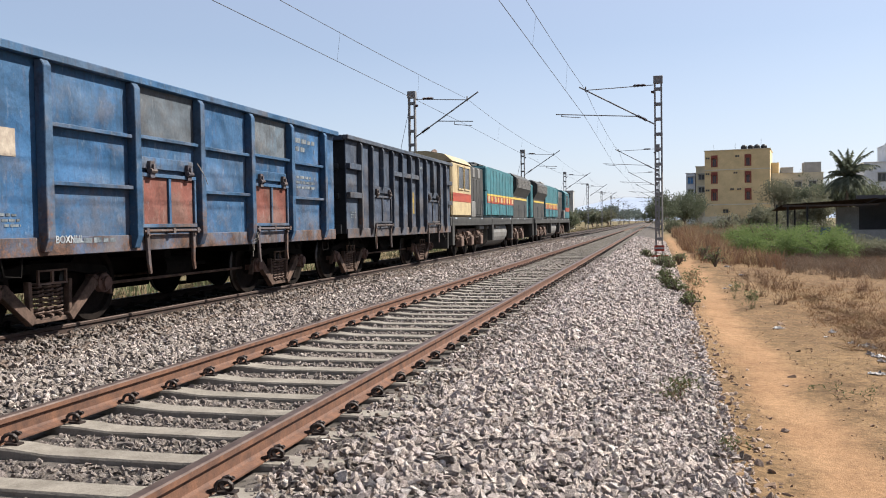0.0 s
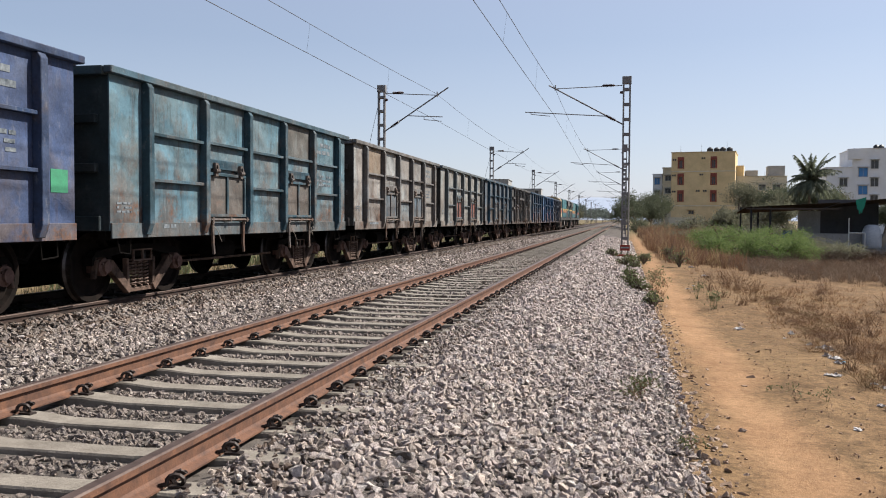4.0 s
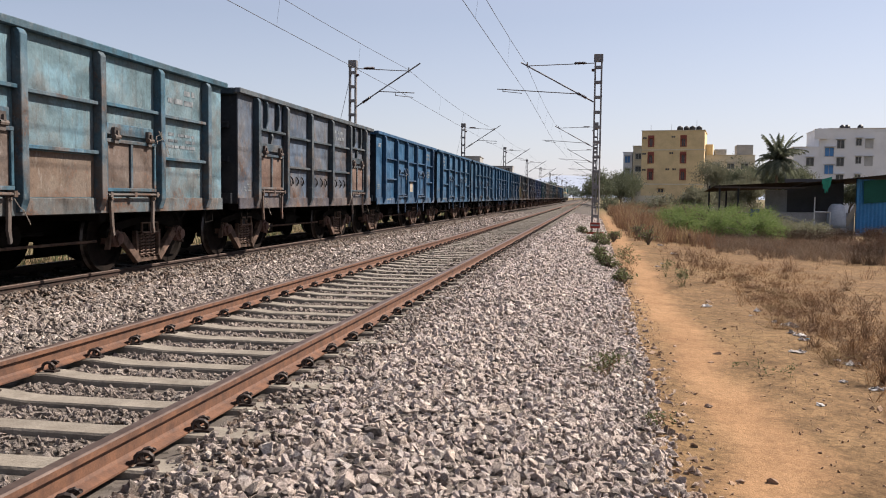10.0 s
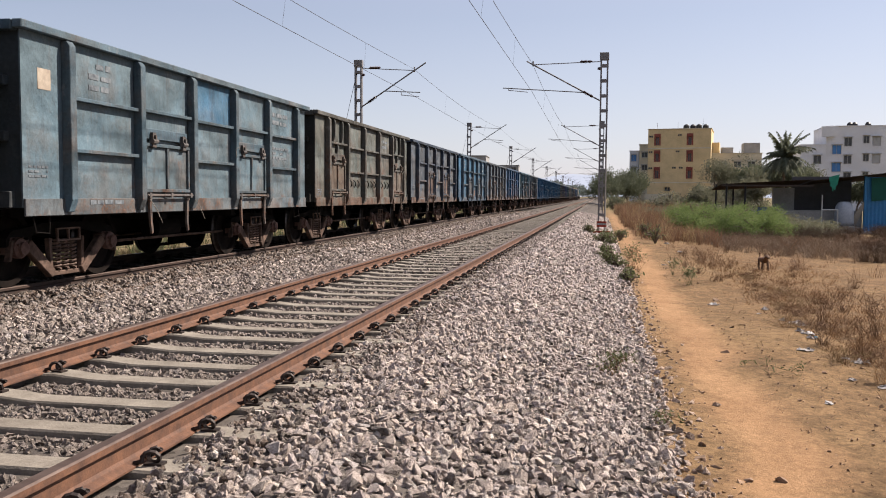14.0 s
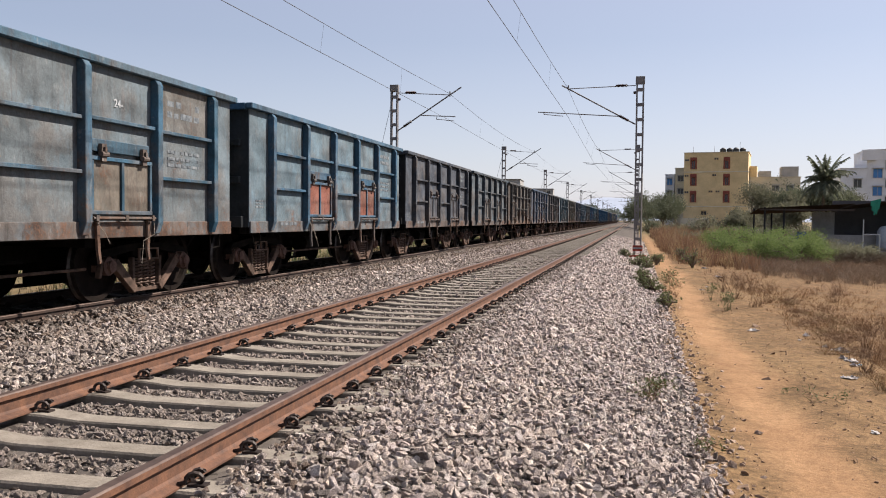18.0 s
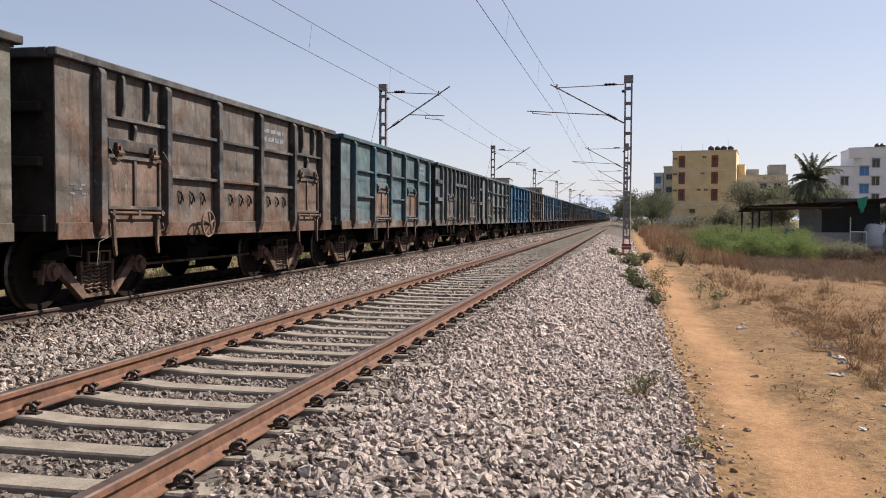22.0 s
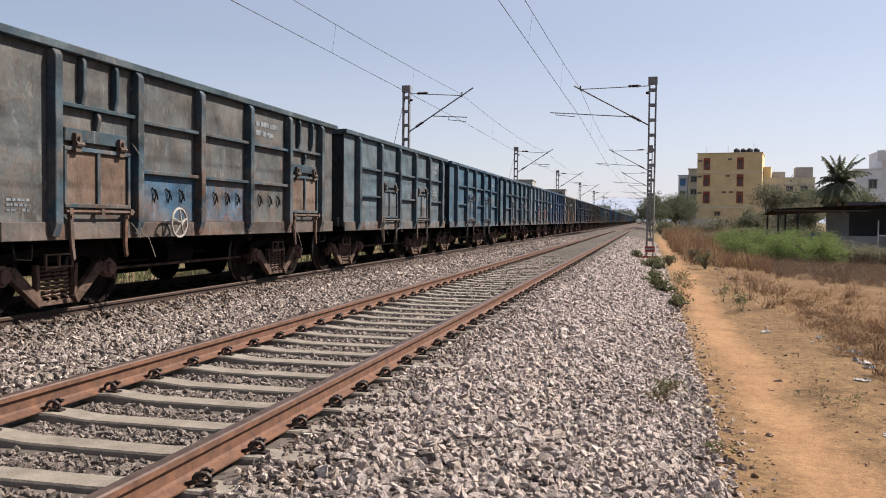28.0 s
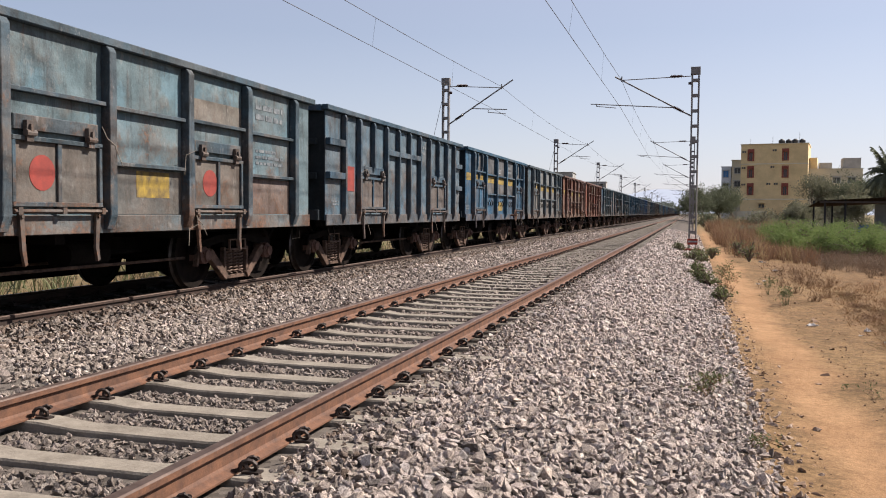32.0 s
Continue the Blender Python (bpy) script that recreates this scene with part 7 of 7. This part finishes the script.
    for i, (x, y, r, h) in enumerate([(2.92, 9.1, 0.16, 0.62), (2.95, 10.3, 0.35, 0.55), (2.70, 10.9, 0.30, 0.40), (3.25, 13.2, 0.35, 0.6), (3.55, 11.8, 0.3, 0.7), (3.3, 10.2, 0.3, 0.55), (3.9, 14.6, 0.35, 0.5), (2.5, 19.0, 0.5, 0.65), (2.3, 20.5, 0.45, 0.6), (2.9, 20.0, 0.5, 0.6), (2.2, 22.5, 0.5, 0.7), (3.0, 24.0, 0.5, 0.6), (4.2, 30, 0.7, 0.8), (3.1, 28, 0.7, 0.9), (5.2, 28, 0.6, 0.6), (6.5, 31, 0.7, 0.7), (4.6, 21.5, 0.3, 0.35), (5.4, 19.5, 0.3, 0.3)]):
        twig_shrub(x, y, r, h, 505 + i, TWIG if i % 2 else DRY, 26, thick=0.0045)
    for i in range(62):
        y = rnd.uniform(28, 52)
        x = rnd.uniform(6.5, 9) + (y - 27) * 0.28 + rnd.uniform(0, 6)
        twig_shrub(x, y, rnd.uniform(0.5, 1.0), rnd.uniform(0.45, 1.0), 520 + i, SCRUB if i % 2 else DRY, 46, thick=0.008)
    # grasses
    sp = []
    for _ in range(7600):
        y = 33 + 130 * rnd.random() ** 1.5
        if y < 52 and rnd.random() > ((y - 33) / 19) ** 1.3:
            continue
        x = 1.55 + abs(rnd.gauss(0, 0.25)) + rnd.random() ** 0.8 * (3.0 + max(0, (y - 45)) * 0.12)
        clump = 0.62 + 0.75 * max(0.0, noise.noise((x * 0.55, y * 0.22, 4.0)) + 0.35)
        sp.append((x, y, (rnd.uniform(0.35, 0.85) + 0.55 * min(1, max(0, (y - 40) / 30))) * clump, 0.28))
    grass("tall_dry_grass", sp[::2], DRY, "tall reddish-brown dry grass beside the line", 1, 18, 0.30, 0.010)
    grass("tall_straw_grass", sp[1::9], STRAW, "tall straw-coloured grass beside the line", 11, 14, 0.32, 0.009)
    sp = [(rnd.uniform(2.0, 14), rnd.uniform(22, 60), rnd.uniform(0.15, 0.5), 0.2) for _ in range(2200)]
    sp = [s for s in sp if not (s[1] < 37 and rnd.random() < 0.88)]
    grass("dry_field_grass", sp, DRY, "scattered dry brown grass over the field", 2, 12, 0.7, 0.006)
    sp = [(rnd.uniform(4.5, 15), rnd.uniform(25, 41), rnd.uniform(0.2, 0.55), 0.25) for _ in range(2400)]
    sp = [s for s in sp if s[1] > 31 - 0.5 * (s[0] - 4.5) and (s[1] > 34 or rnd.random() < 0.55)]
    grass("dead_scrub_stalks", sp, SCRUB, "dense dead brown stalks before the green thicket", 12, 20, 0.95, 0.005)
    sp = []
    for _ in range(900):
        y = rnd.uniform(6, 26)
        x = 2.5 + abs(rnd.gauss(0, 0.6)) + (0.02 * (y - 6)) * rnd.random() * 8
        sp.append((x, y, rnd.uniform(0.05, 0.22), 0.12))
    grass("dry_tussocks", sp, TWIG, "low tangled dry tussocks on the earth", 3, 9, 0.9, 0.006)
    sp = [(rnd.uniform(1.9, 9), rnd.uniform(6, 30), rnd.uniform(0.02, 0.07), 0.1) for _ in range(3800)]
    grass("straw_litter", sp, STRAW, "thin pale straw lying on the earth", 4, 5, 1.2, 0.004)
    sp = [(-12.2 - abs(rnd.gauss(0, 5)), 8 + 420 * rnd.random() ** 2, rnd.uniform(0.15, 0.5), 0.35) for _ in range(3000)]
    grass("far_side_grass", sp, FAR_GRASS, "olive straw-coloured grass beyond the far track", 5, 12, 0.25, 0.012)
    sp = [(-13.0 - abs(rnd.gauss(0, 6)), rnd.uniform(8, 120), rnd.uniform(0.4, 1.0), 0.35) for _ in range(250)]
    grass("far_side_weeds", sp, WEED, "green weeds beyond the far track", 6, 12, 0.35, 0.02)


plant_place()


# ---- litter, pebbles ----
PLASTIC = simple("dusty_plastic_film", (0.55, 0.53, 0.52), (0.30, 0.27, 0.25), 9, 0.9, spec=0.1)


def crumple(x, y, s, mat, label, seed):
    rnd = random.Random(seed)
    bm = bmesh.new()
    bmesh.ops.create_grid(bm, x_segments=6, y_segments=5, size=s)
    for v in bm.verts:
        v.co.z = abs(rnd.gauss(0, 0.34)) * s * (1.2 - v.co.length / (1.5 * s))
        v.co.x = v.co.x * 0.85 + rnd.gauss(0, 0.22) * s
        v.co.y = v.co.y * 0.6 + rnd.gauss(0, 0.22) * s
    geo = bmesh.ops.extrude_face_region(bm, geom=bm.faces[:])["geom"]
    for v in geo:
        if isinstance(v, bmesh.types.BMVert):
            v.co.z += 0.004
    bmesh.ops.recalc_face_normals(bm, faces=bm.faces[:])
    o = part("litter", bm, mat)
    o.matrix_basis = pose(x, y, height(x, y) + 0.004, 0, 0, rnd.uniform(0, 360))
    tagged(o, label, "litter", "litter on the earth")


def litter():
    blue = plain("blue_plastic", (0.05, 0.28, 0.45), 0.5)
    for i, (x, y, s) in enumerate([(1.98, 15.2, 0.085), (2.72, 13.3, 0.06), (2.80, 12.9, 0.085), (2.86, 12.7, 0.06), (2.72, 11.7, 0.085), (2.66, 11.3, 0.05), (2.36, 10.4, 0.065), (2.46, 10.45, 0.06), (2.75, 10.1, 0.04), (2.72, 14.7, 0.07), (2.62, 28.4, 0.10), (2.58, 33.5, 0.12), (2.5, 14.0, 0.03), (3.05, 9.2, 0.06), (3.3, 8.5, 0.06), (2.86, 9.95, 0.08), (2.76, 8.8, 0.075), (2.92, 8.9, 0.06), (2.52, 9.0, 0.05), (2.90, 13.1, 0.06), (2.66, 11.9, 0.06), (2.02, 7.85, 0.04), (1.72, 23.2, 0.07), (1.95, 24.5, 0.06)]):
        crumple(x, y, s, PLASTIC, "crumpled white plastic scrap on the earth", i)
    crumple(2.75, 11.45, 0.035, blue, "crumpled blue plastic bag on the earth", 40)
    rnd = random.Random(8)
    sp = []
    for _ in range(5200):
        x = rnd.choice((rnd.uniform(0.55, 0.98), rnd.uniform(1.55, 2.8), rnd.uniform(1.5, 4.5)))
        y = 3.5 + 22 * rnd.random() ** 1.4
        r = 0.003 + 0.014 * rnd.random() ** 3 + (0.018 if rnd.random() < 0.012 else 0)
        sp.append((x, y, height(x, y) + r * 0.2, r))
    stones("pebbles", sp, "small brown pebbles strewn over the earth", simple("brown_pebble", (0.19, 0.118, 0.075), (0.36, 0.235, 0.150), 8, 0.9), 5)
    sp = []
    for _ in range(900):
        x, y = 0.5 + abs(rnd.gauss(0, 0.17)), 3.5 + 22 * rnd.random() ** 1.3
        r = 0.010 + 0.032 * rnd.random() ** 1.6
        sp.append((x, y, height(x, y) + r * 0.1, r))
    stones("stray_ballast", sp, "stray earth-stained ballast stones at the foot of the slope", stone_material("earth_stained_stone", (0.30, 0.20, 0.13), 0.6), 6)
    for x, y, r in ((1.17, 5.6, 0.055), (0.72, 5.9, 0.05), (0.80, 5.75, 0.035), (0.62, 6.5, 0.045), (0.98, 5.55, 0.04), (1.83, 12.2, 0.05), (1.46, 10.1, 0.05), (1.33, 9.6, 0.035), (0.70, 9.9, 0.075), (0.62, 10.05, 0.06), (0.78, 9.8, 0.045), (1.62, 12.4, 0.035), (1.55, 13.2, 0.03), (2.1, 15.9, 0.10)):
        s = stones("stone", [(0, 0, 0, r * 0.8)], "single brown stone half sunk in the path", simple("brown_stone", (0.18, 0.115, 0.078), (0.26, 0.175, 0.12), 8, 0.9), int(x * 100))
        s.matrix_basis = pose(x, y, height(x, y) + r * 0.1) @ Matrix.Diagonal((1.2, 1.0, 0.6, 1.0))
        s["kind"] = "thing"
        tagged(s, category="stone", group="loose stones")


litter()


# ---- stray dog ----
FUR = simple("dark_brindle_fur", (0.085, 0.046, 0.026), (0.20, 0.105, 0.058), 9, 0.9, bump=0.4)
FUR_T = simple("tan_fur", (0.13, 0.075, 0.045), (0.07, 0.042, 0.028), 9, 0.9)


def blob(sections, n=12):
    """A smooth body through rings of (y, z, half width, half height)."""
    bm = bmesh.new()
    rings = []
    for y, z, w, h in sections:
        rings.append([bm.verts.new((w * math.cos(a), y, z + h * math.sin(a))) for a in (2 * math.pi * i / n for i in range(n))])
    for a, b in zip(rings, rings[1:]):
        for i in range(n):
            bm.faces.new((a[i], a[(i + 1) % n], b[(i + 1) % n], b[i]))
    bm.faces.new(rings[0][::-1])
    bm.faces.new(rings[-1])
    bmesh.ops.recalc_face_normals(bm, faces=bm.faces[:])
    return bm


def make_dog():
    """Faces +y, stands on z = 0."""
    root = tagged(holder("dog"), "dark brindle stray dog with tan legs walking over bare earth", "dog")
    part("torso", blob([(-0.30, 0.42, 0.03, 0.04), (-0.27, 0.42, 0.075, 0.09), (-0.12, 0.41, 0.085, 0.095), (0.06, 0.40, 0.10, 0.13), (0.20, 0.42, 0.085, 0.12), (0.28, 0.46, 0.055, 0.08), (0.31, 0.48, 0.03, 0.04)]), FUR, root, smooth=True)
    part("neck", blob([(0.22, 0.46, 0.06, 0.07), (0.32, 0.52, 0.055, 0.06), (0.38, 0.55, 0.05, 0.055)]), FUR, root, smooth=True)
    hd = part("head", blob([(0.33, 0.56, 0.04, 0.045), (0.38, 0.57, 0.065, 0.065), (0.44, 0.56, 0.055, 0.055), (0.49, 0.53, 0.032, 0.034), (0.56, 0.52, 0.024, 0.026), (0.57, 0.52, 0.01, 0.012)]), FUR_T, root, smooth=True)
    for s in (-1, 1):
        bm = bmesh.new()
        prism(bm, [(s * 0.03, 0.60), (s * 0.07, 0.60), (s * 0.07, 0.69)], "y", 0.37, 0.39)
        part("ear", bm, FUR, hd)
    bm = bmesh.new()
    sweep(bm, [(0, -0.29, 0.46), (0, -0.36, 0.50), (0, -0.40, 0.60), (0, -0.36, 0.67)], 0.018, 6)
    part("tail", bm, FUR, root)
    legs = []
    for x, y in ((-0.06, 0.20), (0.06, 0.20), (-0.06, -0.22), (0.06, -0.22)):
        bm = bmesh.new()
        back = -0.05 if y < 0 else 0.02
        sweep(bm, [(0, 0, 0.02), (0, back * 0.4, -0.12), (0, back, -0.22), (0, back * 0.4, -0.35), (0, 0.03, -0.37)], 0.026, 7)
        lg = part("leg", bm, FUR_T, root)
        lg.matrix_basis = pose(x, y, 0.375)
        legs.append((lg, x, y))
    for o in root.children_recursive:
        o.data.transform(Matrix.Diagonal((1.05, 0.8, 0.68, 1.0)))
    legs = [(lg, x * 1.05, y * 0.8) for lg, x, y in legs]
    return root, legs


DOG, DOG_LEGS = make_dog()
DOG_WAY = [(0, 5.6, 58.0), (10.4, 4.0, 36.5), (11.5, 3.3, 31.6), (12.5, 3.85, 27.4), (13.0, 4.10, 26.2), (13.5, 4.25, 25.0), (14.0, 4.30, 23.7), (14.5, 4.42, 22.7), (15.0, 4.60, 21.6), (15.5, 5.0, 20.6), (16.5, 6.6, 19.2), (18.0, 9.0, 17.6), (20.0, 12.5, 17.0), (32, 14.5, 17.0)]


# ---- loose ballast ----
ballast()


# ---- what moves ----
def motions():
    ts = [float(t) for t in range(33)]
    for k, w in enumerate(WAGONS, 1):
        walk(w, [(t, pose(FAR_X, run(t) - k * PITCH + HALF, FAR_Z)) for t in ts])
    # one rolling turn serves every wheelset of the train
    turn = []
    n = 32 * FPS
    for i in range(n + 1):
        t = 32.0 * i / n
        turn.append((t, pose(0, 0, 0, -math.degrees((run(t) - run(0)) / 0.5))))
    for lc, off in zip(LOCOS, LOCO_OFF):
        walk(lc, [(t, pose(FAR_X, run(t) - PITCH + off + LOCO_L / 2, FAR_Z)) for t in ts])
    rows = []
    for (ta, xa, ya), (tb, xb, yb_) in zip(DOG_WAY, DOG_WAY[1:]):
        n = max(1, int((tb - ta) / 0.5))
        for i in range(n):
            u = i / n
            x, y = xa + (xb - xa) * u, ya + (yb_ - ya) * u
            rows.append((ta + (tb - ta) * u, pose(x, y, height(x, y), 0, 0, -math.degrees(math.atan2(xb - xa, yb_ - ya)))))
    rows.append((32.0, rows[-1][1]))
    walk(DOG, rows)
    for i, (lg, x, y) in enumerate(DOG_LEGS):
        sway = []
        for j in range(32 * 8 + 1):
            t = j / 8
            a = 24 * math.sin(2 * math.pi * 1.6 * t + (0 if i in (0, 3) else math.pi)) if 0.1 < t < 20 else 0.0
            sway.append((t, pose(x, y, 0.255, a)))
        walk(lg, sway)
    rollers = [o for w in WAGONS + LOCOS for o in w.children_recursive if o.name.startswith("wheelset")]
    walk(rollers[0], turn)
    keyed = rollers[0].animation_data
    for o in rollers[1:]:
        o.rotation_mode = "QUATERNION"
        a = o.animation_data_create()
        a.action = keyed.action
        a.action_slot = keyed.action_slot


motions()
